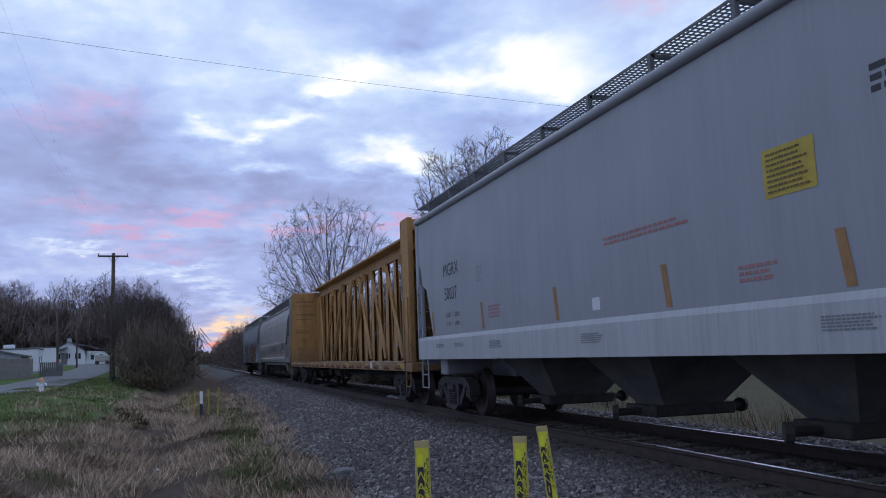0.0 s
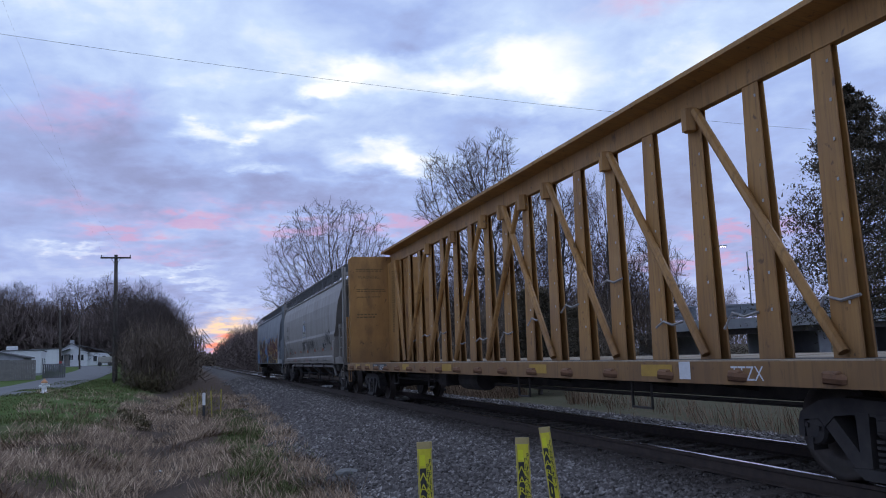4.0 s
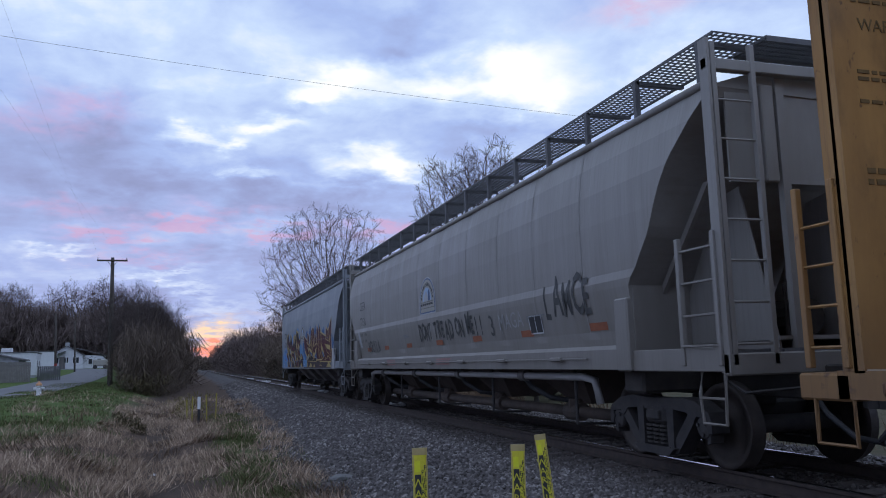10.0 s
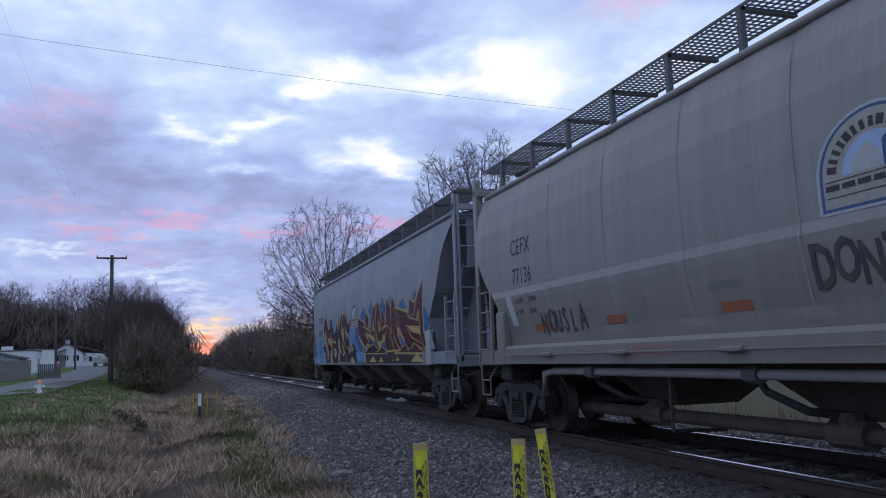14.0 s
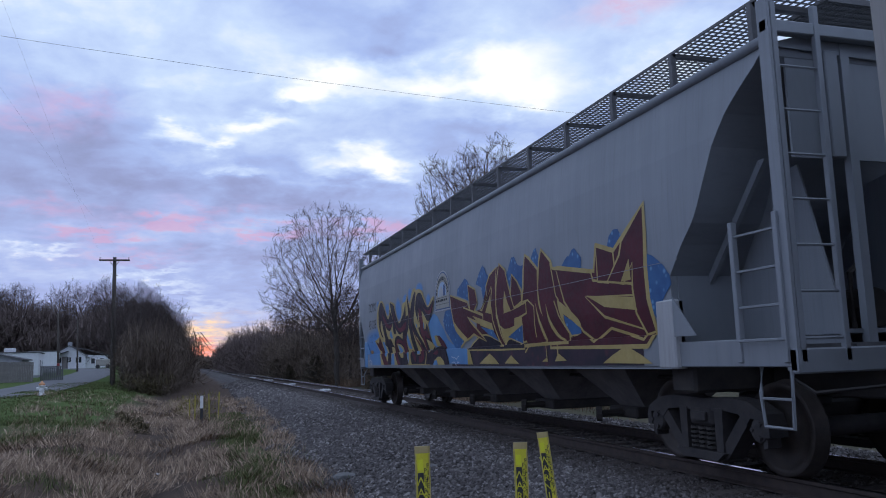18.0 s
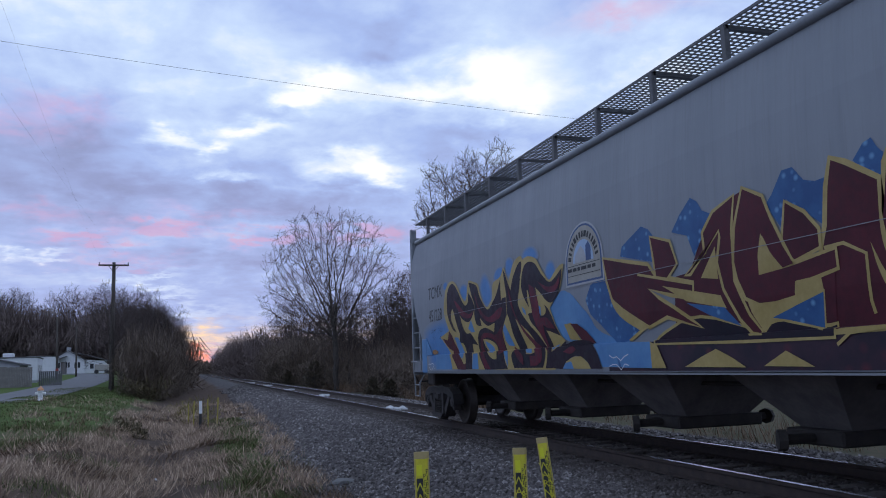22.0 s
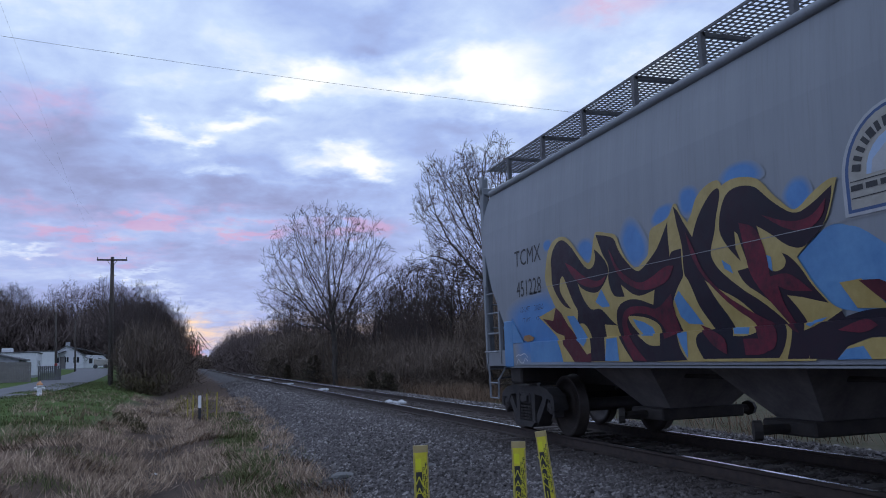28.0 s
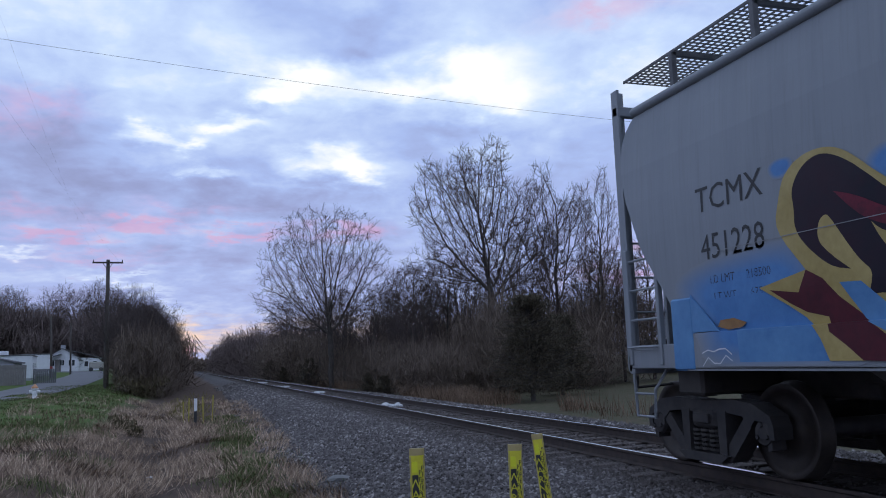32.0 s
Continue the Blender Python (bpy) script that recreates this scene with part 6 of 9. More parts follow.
    for ch in "DONT TREAD ON ME!!":
        if ch != " ":
            k = len(ch) and (ord(ch) * 7 % 5 - 2)
            letters(car, ch, y, 1.70 + 0.012 * k, 0.47 + 0.03 * (ord(ch) % 3), prof, M_SPRAY, "sprayed_letter", "rough black sprayed letter", 0.66, 0.06 * k, 0.007, 0.012)
        y -= 0.255 if ch != " " else 0.13
    letters(car, "3", -2.98, 1.66, 0.50, prof, M_SPRAY, "sprayed_letter", "rough black sprayed letter", 0.9, -0.2, 0.007, 0.004)
    y = -5.3
    for k, ch in enumerate("LAMCE"):
        letters(car, ch, y - 0.30 * k, 1.80 + 0.03 * (k % 2), 0.66 + 0.12 * (k % 2), prof, M_SPRAY, "sprayed_letter", "rough black sprayed letter", 0.55, 0.08 * (k % 3 - 1), 0.005, 0.014)
    letters(car, "MAGA", -3.42, 1.72, 0.36, prof, M_CHALK, "sprayed_word", "faint pale sprayed word", 1.0, 0.02)
    y = -22.45 - mid
    for k, ch in enumerate("NOUSLA"):
        letters(car, ch, y - 0.24 * k, 1.52, 0.44 + 0.06 * (k % 2), prof, M_SPRAY, "sprayed_letter", "rough black sprayed letter", 0.6, 0.1 * (k % 3 - 1), 0.010, 0.006)
    decal(car, "reflector", [rect(-22.2 - mid, -22.75 - mid, 1.56, 1.67)], prof, M_ORANGE, "orange reflector patch")
    for yy in (4.96, 2.69, 0.28, -2.02, -4.28, -6.55):
        decal(car, "reflector", [rect(yy, yy - 0.46, 1.57, 1.67)], prof, M_ORANGE, "orange reflector patch")
    decal(car, "stencil_panel", [[(8.08, 2.15), (7.86, 2.15), (7.71, 1.68), (7.94, 1.68)]], prof, M_FAINT, "chalky white patch", 0.006)
    for yy in (-25.0, -29.3):
        bars(car, yy - mid, 1.26, 1.0, 0.028, 3, ((1.478, 1.0), (1.478, 1.32)), M_RED, "small_print", "faded red small print")
    bars(car, -26.5 - mid, 1.86, 0.55, 0.02, 3, prof, M_STENGREY)
    decal(car, "placard", [rect(-4.66, -5.12, 1.60, 1.88)], prof, M_WHITE, "black placard with a pale rim")
    decal(car, "placard_field", [rect(-4.68, -4.88, 1.62, 1.86), rect(-4.90, -5.10, 1.62, 1.86)], prof, M_BLACK, "", 0.0055)
    bars(car, -33.9 - mid, 1.86, 0.7, 0.02, 3, prof, M_STENGREY)
    mill_badge(car, 0.64, 2.25, 1.20, 0.80, prof, 0.005)
    return car


# ---------------------------------------------------------------- the ochre centre-beam flat car
def centre_beam():
    mid = -51.48
    f0, r0 = -62.57 - mid, -40.13 - mid
    car = car_start("centre_beam_flat_car", mid, "empty ochre centre-beam lumber flat car with end bulkheads")
    w = 1.475
    for s in (-1, 1):
        bm = bmesh.new()
        slab(bm, [(s * w, 0.86), (s * (w - 0.09), 0.86), (s * (w - 0.09), 0.88), (s * (w - 0.015), 0.90), (s * (w - 0.015), 1.04), (s * (w - 0.14), 1.06), (s * (w - 0.14), 1.08), (s * w, 1.08)], "y", f0 - 0.05, r0 + 0.05)
        part("side_sill", bm, M_YELLOW, car, "ochre side sill channel")
        n = 19
        for i in range(n):
            y = f0 + 0.5 + (r0 - f0 - 1.0) * i / (n - 1)
            bm = bmesh.new()
            box(bm, min(s * (w - 0.02), s * (w + 0.05)), max(s * (w - 0.02), s * (w + 0.05)), y - 0.09, y + 0.09, 0.90, 1.0, 0.015)
            tube(bm, [(s * (w - 0.03), y - 0.11, 0.93), (s * (w + 0.085), y + 0.02, 0.95)], 0.05, 8)
            part("tie_down_winch", bm, M_RUSTY, car, "rusty tie-down winch")
    for i in range(20):
        a = f0 + 0.15 + (r0 - f0 - 0.3) * i / 20
        b = f0 + 0.15 + (r0 - f0 - 0.3) * (i + 1) / 20
        for s in (-1, 1):
            bm = bmesh.new()
            slab(bm, [(s * 0.28, 1.02), (s * (w - 0.02), 1.06), (s * (w - 0.02), 1.09), (s * 0.28, 1.06)], "y", a + 0.03, b - 0.03)
            part("deck_plate", bm, M_DECK, car, "worn pale deck plate")
    bm = bmesh.new()
    box(bm, -0.28, 0.28, f0, r0, 0.62, 1.06, 0.02)
    for i in range(14):
        y = f0 + 1.0 + (r0 - f0 - 2.0) * i / 13
        slab(bm, [(-w + 0.05, 0.90), (-0.25, 0.70), (0.25, 0.70), (w - 0.05, 0.90), (w - 0.05, 1.02), (-w + 0.05, 1.02)], "y", y - 0.04, y + 0.04)
    part("underframe", bm, M_UNDER, car)
    # posts of the beam, wide at the foot
    n = 18
    p0, p1 = -9.27, 10.0
    step = (p1 - p0) / (n - 1)
    for i in range(n):
        y = p0 + step * i
        bm = bmesh.new()
        a, b, g = 0.195, 0.135, 0.045
        # an open channel: broad faces joined by a thin web
        outline = [(-g, 1), (-g, -1), (-g + 0.014, -1), (-g + 0.014, 0.9), (g - 0.014, 0.9), (g - 0.014, -1), (g, -1), (g, 1)]
        lo = [bm.verts.new((x * 1.9, y + k * a, 1.05)) for x, k in outline]
        hi = [bm.verts.new((x, y + k * b, 4.36)) for x, k in outline]
        for k in range(8):
            bm.faces.new((lo[k], lo[(k + 1) % 8], hi[(k + 1) % 8], hi[k]))
        bm.faces.new(lo)
        bm.faces.new(hi)
        part("beam_post", bm, M_YELLOW, car, "tapered ochre post with lashing holes")
        for k in range(7):
            z = 1.6 + k * 0.42
            xx = -0.086 + 0.041 * (z - 1.05) / 3.3 - 0.004
            bm = bmesh.new()
            box(bm, xx - 0.006, xx, y - 0.10, y - 0.075, z, z + 0.035)
            part("lashing_hole", bm, M_HOLE, car)
    # diagonals lean towards the middle of the car, two bays each
    for foot, head in [(16 - 2 * k, 14 - 2 * k) for k in range(4)] + [(1 + 2 * k, 3 + 2 * k) for k in range(4)]:
        lo, hi = p0 + step * foot, p0 + step * head
        bm = bmesh.new()
        tube(bm, [(-0.14, lo, 1.12), (-0.11, hi + (lo - hi) * 0.06, 4.28)], 0.058, 8)
        part("diagonal_brace", bm, M_YELLOW, car)
        bm = bmesh.new()
        tube(bm, [(-0.10, hi, 4.04), (-0.10, hi, 4.34)], 0.11, 6)
        part("brace_gusset", bm, M_YELLOW, car)
    bm = bmesh.new()
    slab(bm, [(-0.06, 4.30), (0.06, 4.30), (0.06, 4.62), (0.38, 4.66), (0.38, 4.72), (-0.38, 4.72), (-0.38, 4.66), (-0.06, 4.62)], "y", f0 + 0.1, r0 - 0.1)
    part("top_chord", bm, M_YELLOW, car, "broad ochre top chord")
    bm = bmesh.new()
    slab(bm, [(-0.16, 4.72), (0.16, 4.72), (0.16, 4.77), (-0.16, 4.77)], "y", f0 + 0.3, r0 - 0.3)
    part("top_cap", bm, M_YELLOW, car)
    # bulkheads: flat inner plate, ribs outside
    for y, s, deep in ((r0 - 0.18, 1, 0.18), (f0, -1, 0.62)):
        bm = bmesh.new()
        slab(bm, [(-w, 1.06), (w, 1.06), (w, 4.46), (w - 0.08, 4.55), (-w + 0.08, 4.55), (-w, 4.46)], "y", y - 0.05, y + 0.05)
        part("bulkhead_plate", bm, M_YELLOW, car, "ochre steel bulkhead plate")
        for k in (-1, 1):
            bm = bmesh.new()
            box(bm, k * (w - 0.07) - 0.07, k * (w - 0.07) + 0.07, min(y, y + s * deep), max(y, y + s * deep), 1.06, 4.5, 0.015)
            part("bulkhead_side", bm, M_YELLOW, car)
        for k in range(7):
            z = 1.35 + k * 0.48
            bm = bmesh.new()
            box(bm, -w + 0.1, w - 0.1, min(y, y + s * deep * 0.55), max(y, y + s * deep * 0.55), z, z + 0.06)
            part("bulkhead_rib", bm, M_YELLOW, car)
        bm = bmesh.new()
        box(bm, -0.20, 0.20, min(y - s * 0.05, y - s * 1.12), max(y - s * 0.05, y - s * 1.12), 1.08, 4.32, 0.02)
        part("beam_end_plate", bm, M_YELLOW, car, "solid ochre end panel of the beam")
        bm = bmesh.new()
        slab(bm, [(y - s * 0.98, 1.08), (y - s * 1.42, 1.08), (y - s * 1.40, 2.35), (y - s * 1.20, 2.75), (y - s * 0.98, 2.35)], "x", -0.225, -0.205)
        part("beam_end_gusset", bm, M_YELLOW, car)
        bm = bmesh.new()
        tube(bm, [(-0.19, y - s * 1.12, 4.2), (-0.19, y - s * 1.95, 1.12)], 0.05, 6)
        part("end_brace", bm, M_YELLOW, car)
        ladder(car, -w - 0.0, y + s * 0.50, -w - 0.0, y + s * 0.10, 1.1, 2.6, 0.33, M_YELLOW, "side_ladder")
        for k in (-1, 1):
            bm = bmesh.new()
            tube(bm, [(k * (w - 0.02), y + s * 0.5, 1.0), (k * (w - 0.02), y + s * 0.5, 0.5), (k * (w - 0.02), y + s * 0.1, 0.5), (k * (w - 0.02), y + s * 0.1, 0.9)], 0.02, 6)
            part("sill_step", bm, M_YELLOW, car)
        bm = bmesh.new()
        box(bm, -w, w, min(y + s * 0.1, y + s * 0.66), max(y + s * 0.1, y + s * 0.66), 0.84, 1.06, 0.02)
        box(bm, -0.32, 0.32, min(y - s * 2.6, y + s * 0.7), max(y - s * 2.6, y + s * 0.7), 0.70, 1.0, 0.02)
        part("end_sill", bm, M_YELLOW, car)
        coupler(car, y + s * 0.5, s)
    truck(car, -41.72 - mid)
    truck(car, -61.07 - mid)
    for y in (-6.5, -3.0, 2.2, 5.4):
        bm = bmesh.new()
        tube(bm, [(-1.35, y, 0.88), (-1.35, y, 0.55), (-1.35, y + 0.42, 0.55), (-1.35, y + 0.42, 0.88)], 0.02, 5)
        part("under_step", bm, M_UNDER, car)
    bm = bmesh.new()
    tube(bm, [(-0.75, 0.5, 0.72), (-0.75, 1.7, 0.72)], 0.22, 14)
    tube(bm, [(-0.6, -9, 0.62), (-0.6, 9, 0.62)], 0.03, 6)
    box(bm, -0.95, -0.5, 2.6, 3.2, 0.55, 0.9, 0.03)
    part("brake_reservoir", bm, M_UNDER, car)
    flat = ((w, 0.8), (w, 1.2))
    decal(car, "number_panel", [rect(-43.62 - mid, -44.36 - mid, 0.895, 1.06)], flat, M_BLACK, "black number panel", 0.002)
    decal(car, "number_panel", [rect(-44.45 - mid, -45.30 - mid, 0.895, 1.06)], flat, M_BLACK, "black number panel", 0.002)
    letters(car, "TTZX", -43.72 - mid, 0.905, 0.19, flat, M_WHITE, "reporting_mark", "white reporting mark", 0.95)
    letters(car, "86548", -44.52 - mid, 0.905, 0.19, flat, M_WHITE, "reporting_number", "white reporting number", 0.98)
    letters(car, "TTZX", -59.6 - mid, 0.905, 0.19, flat, M_WHITE, "reporting_mark", "", 0.95)
    for yy in (-41.1, -42.6, -47.0, -50.3, -54.8, -58.0, -61.9):
        decal(car, "sill_patch", [rect(yy - mid, yy - 0.62 - mid, 0.92, 1.05)], flat, M_PATCH, "bright yellow reflector patch")
    decal(car, "sill_panel", [rect(-58.75 - mid, -58.95 - mid, 0.90, 1.08)], flat, M_WHITE)
    # stencilled notices on the inner face of the rear bulkhead
    for z, ww, h, n2 in ((4.12, 0.85, 0.03, 2), (3.45, 0.9, 0.03, 2), (3.2, 0.8, 0.03, 1), (2.62, 0.6, 0.045, 2)):
        bm = bmesh.new()
        r = random.Random(int(z * 100))
        for k in range(n2):
            x = -1.25
            while x < -1.25 + ww:
                b = r.uniform(0.05, 0.14)
                box(bm, x, x + b, r0 - 0.238, r0 - 0.228, z - k * h * 2, z - k * h * 2 + h)
                x += b + 0.03
        part("stencilled_notice", bm, M_STENCIL, car, "faded stencilled notice")
    cu = bpy.data.curves.new("words", "FONT")
    cu.body, cu.size, cu.extrude = "WARNING", 0.15, 0.002
    ob = new("words", cu)
    bpy.context.view_layer.update()
    me = bpy.data.meshes.new_from_object(ob.evaluated_get(bpy.context.evaluated_depsgraph_get()))
    bpy.data.objects.remove(ob)
    me.materials.append(M_STENCIL)
    o = new("warning_lettering", me)
    o.parent = car
    o.matrix_local = pose(-1.2, r0 - 0.234, 3.82, 90, 0, 0)
    # columns of faded print on the beam's end panel
    panel = ((0.205, 1.0), (0.205, 4.5))
    for k in range(13):
        bars(car, r0 - 0.86, 3.95 - 0.155 * k, 0.36, 0.040, 2, panel, M_STENCIL)
    # loose strap ends left on the beam
    r = random.Random(8)
    for i in range(12):
        y = p0 + step * (1 + i * 1.33)
        z = r.uniform(1.5, 2.3)
        bm = bmesh.new()
        pts = [(-0.09, y - 0.24, z), (-0.105, y, z - 0.04), (-0.10, y + 0.22, z + 0.02), (-0.16, y + 0.32, z - 0.25 * r.random())]
        tube(bm, pts, 0.018, 4)
        part("strap_end", bm, M_STRAP, car, "grey frayed strap end")
    return car


# ---------------------------------------------------------------- the pale grey hopper that leads
def hopper_pale():
    mid = -73.3
    f0, r0 = -82.75 - mid, -63.85 - mid
    car = car_start("covered_hopper_car", mid, "pale grey smooth-sided covered hopper car with amber strips")
    prof = ((1.452, 1.60), (1.456, 2.33), (1.458, 2.64), (1.459, 2.73), (1.46, 3.06), (1.458, 3.42), (1.45, 4.18))
    re = ((1.60, -1.14), (2.33, -0.87), (2.64, -0.74), (2.73, -0.46), (3.06, -0.38), (3.42, -0.06), (4.18, -0.05))
    fr = tuple((a, -b) for a, b in re)
    bm = bmesh.new()
    shell(bm, prof, lambda z: f0 + lerp(fr, z), lambda z: r0 + lerp(re, z), 24)
    part("body", bm, M_GREY, car, "pale grey painted steel side")
    roof(car, prof, f0 + 0.1, r0 - 0.1, 4.38, M_GREY, 0.075)
    hatches(car, f0, r0, 4.40, M_GREY, 6)
    running_boards(car, f0 - 0.1, r0 + 0.25, 4.58, 0.70, 1.32, 4.24, 1.5)
    for s in (-1, 1):
        bm = bmesh.new()
        slab(bm, [(s * 1.36, 1.13), (s * 1.485, 1.13), (s * 1.485, 1.54), (s * 1.462, 1.61), (s * 1.36, 1.61)], "y", f0 + 0.12, r0 - 0.12)
        part("side_sill", bm, M_SILL, car, "pale deep side sill")
        for y in (f0, r0):
            d = -1 if y > 0 else 1
            bm = bmesh.new()
            box(bm, min(s * 1.33, s * 1.47), max(s * 1.33, s * 1.47), min(y, y + d * 0.2), max(y, y + d * 0.2), 1.13, 4.28, 0.015)
            part("corner_post", bm, M_GREY, car)
            ladder(car, s * 1.475, y + d * 0.16, s * 1.475, y + d * 0.47, 1.60, 2.75, 0.40, M_GREY, "side_ladder")
            bm = bmesh.new()
            tube(bm, [(s * 1.44, y + d * 0.2, 1.13), (s * 1.44, y + d * 0.2, 0.52), (s * 1.44, y + d * 0.65, 0.52), (s * 1.44, y + d * 0.65, 1.13)], 0.022, 6)
            tube(bm, [(s * 1.44, y + d * 0.2, 0.8), (s * 1.44, y + d * 0.65, 0.8)], 0.016, 5)
            part("sill_step", bm, M_GREY, car)
            bm = bmesh.new()
            tube(bm, [(s * 1.2, y - d * 0.05, 4.3), (s * 1.25, y - d * 0.22, 4.5)], 0.016, 5)
            tube(bm, [(s * 1.3, y + d * 0.6, 4.25), (s * 1.25, y - d * 0.22, 4.5), (s * 0.7, y - d * 0.22, 4.5)], 0.016, 5)
            part("roof_grab", bm, M_GREY, car)
    for y in (f0, r0):
        d = -1 if y > 0 else 1
        bm = bmesh.new()
        box(bm, -1.4, 1.4, min(y, y + d * 0.12), max(y, y + d * 0.12), 1.0, 1.3, 0.02)
        box(bm, -0.30, 0.30, min(y - d * 0.1, y + d * 2.8), max(y - d * 0.1, y + d * 2.8), 0.75, 1.10, 0.02)
        box(bm, -1.30, 1.30, y + d * 1.31 - 0.22, y + d * 1.31 + 0.22, 0.80, 1.15, 0.03)
        part("end_sill", bm, M_GREY, car)
        bm = bmesh.new()
        box(bm, -1.4, 1.4, min(y, y + d * 0.12), max(y, y + d * 0.12), 4.0, 4.2, 0.02)
        part("end_cap_plate", bm, M_GREY, car)
        ladder(car, -1.3, y - d * 0.03, -0.85, y - d * 0.03, 1.3, 4.2, 0.36, M_GREY, "end_ladder")
        for k in (-0.6, 0.6):
            bm = bmesh.new()
            slab(bm, [(y + d * 0.1, 1.2), (y + d * 2.4, 1.2), (y + d * 2.4, 1.7), (y + d * 1.6, 2.3)], "x", k - 0.012, k + 0.012)
            part("end_gusset", bm, M_GREY, car)
        coupler(car, y, -d)
    n = 4
    a, b = f0 + 3.0, r0 - 3.0
    funnels(car, [a + (b - a) * i / n for i in range(n + 1)], 1.55, 0.46, 1.28, M_DUSTY)
    truck(car, -65.16 - mid)
    truck(car, -81.4 - mid)
    letters(car, "MGRX", -65.85 - mid, 2.78, 0.36, prof, M_BLACK, "reporting_mark", "black reporting mark", 0.95)
    letters(car, "50037", -65.88 - mid, 2.30, 0.36, prof, M_BLACK, "reporting_number", "black reporting number", 0.90)
    letters(car, "LD LMT", -65.92 - mid, 1.96, 0.12, prof, M_BLACK, "weight_lettering", "", 0.9)
    letters(car, "222500", -65.92 - mid - 0.55, 1.96, 0.12, prof, M_BLACK, "weight_figures", "", 0.9)
    letters(car, "LT WT", -65.95 - mid, 1.78, 0.12, prof, M_BLACK, "weight_lettering", "", 0.9)
    letters(car, "63500", -65.95 - mid - 0.55, 1.78, 0.12, prof, M_BLACK, "weight_figures", "", 0.9)
    for yy in (-65.0, -68.0, -71.0, -73.75, -76.25, -79.0, -81.5):
        decal(car, "amber_strip", [[(yy - mid + 0.05, 2.12), (yy - mid - 0.06, 2.12), (yy - mid - 0.13, 1.65), (yy - mid - 0.02, 1.65)]], prof, M_STRIP, "faded amber reflector strip")
    decal(car, "placard", [rect(-75.45 - mid, -76.08 - mid, 2.50, 2.94)], prof, M_PLACARD, "yellow placard with small print", 0.004)
    for k in range(8):
        bars(car, -75.50 - mid, 2.88 - 0.048 * k, 0.53, 0.018, 1, ((1.466, 2.0), (1.466, 3.0)), M_STENCIL)
    bars(car, -72.5 - mid, 2.56, 1.9, 0.035, 2, prof, M_RED, "small_print", "faded red small print")
    bars(car, -75.0 - mid, 1.92, 0.55, 0.035, 3, prof, M_RED, "small_print", "faded red small print")
    bars(car, -76.7 - mid, 3.25, 0.9, 0.05, 3, prof, M_BLACK)
    bars(car, -76.8 - mid, 2.72, 0.7, 0.05, 4, prof, M_BLACK)
    yb = 5.46
    decal(car, "square_mark", [rect(yb, yb - 0.02, 2.51, 2.77), rect(yb - 0.22, yb - 0.24, 2.51, 2.77), rect(yb - 0.02, yb - 0.22, 2.75, 2.77), rect(yb - 0.02, yb - 0.22, 2.51, 2.53)], prof, M_STENGREY, "grey outlined square mark")
    decal(car, "mark_stroke", [rect(yb - 0.08, yb - 0.16, z, z + 0.02) for z in (2.58, 2.63, 2.68)] + [rect(yb - 0.08, yb - 0.10, 2.60, 2.68)], prof, M_STENGREY)
    bars(car, 4.95, 2.00, 0.62, 0.035, 4, prof, M_RED, "small_print", "faded red small print")
    decal(car, "label_plate", [rect(-72.1 - mid, -72.3 - mid, 1.72, 1.88)], prof, M_WHITE)
    flat = ((1.485, 1.1), (1.485, 1.54))
    for yy, n2 in ((-65.3, 2), (-66.5, 2), (-68.4, 4), (-71.8, 4), (-76.0, 4), (-79, 3)):
        bars(car, yy - mid, 1.42, 0.6, 0.016, n2 + 1, flat, M_STENGREY)
    return car


M_DUSTY = plain("dusty_grey_funnel", (0.07, 0.067, 0.064), (0.135, 0.13, 0.122), 0.75, 2.0)
# paler tone that paints the highlight on the blue-grey car's ridge
M_FAINTLINE = plain("ridge_highlight_paint", (0.19, 0.19, 0.20), (0.30, 0.30, 0.31), 0.7, 4.0)
M_STENGREY = plain("faded_stencil_grey", (0.16, 0.165, 0.175), (0.22, 0.225, 0.235), 0.6, 12.0)
M_CHALK = plain("thin_chalky_spray", (0.27, 0.265, 0.26), (0.36, 0.355, 0.35), 0.7, 5.0)
M_BROWNED = plain("rust_browned_funnel", (0.050, 0.038, 0.031), (0.105, 0.078, 0.062), 0.8, 2.5)
M_FAINT = plain("faint_chalky_paint", (0.36, 0.37, 0.38), (0.44, 0.45, 0.46), 0.7, 9.0)
M_BADGE = plain("cream_badge_paint", (0.30, 0.285, 0.245), (0.38, 0.365, 0.32), 0.6, 9.0)


def flecked(name, low, high, fleck, scale, edge):
    """Spray paint with flecks of another colour dabbed over it."""
    m, nt, b = mat_new(name)
    v = obj_vec(nt)
    vo = nt.nodes.new("ShaderNodeTexVoronoi")
    vo.inputs["Scale"].default_value = scale
    nt.links.new(v, vo.inputs["Vector"])
    n = noise_tex(nt, v, 3.0, 4, 0.6)
    base = ramp(nt, n, ((0.35, low), (0.65, high)))
    c = mix(nt, ramp(nt, vo.outputs["Distance"], ((0.10, (1, 1, 1)), (edge, (0, 0, 0)))), base, fleck)
    nt.links.new(c, b.inputs["Base Color"])
    b.inputs["Roughness"].default_value = 0.5
    b.inputs["Specular IOR Level"].default_value = 0.3
    return m


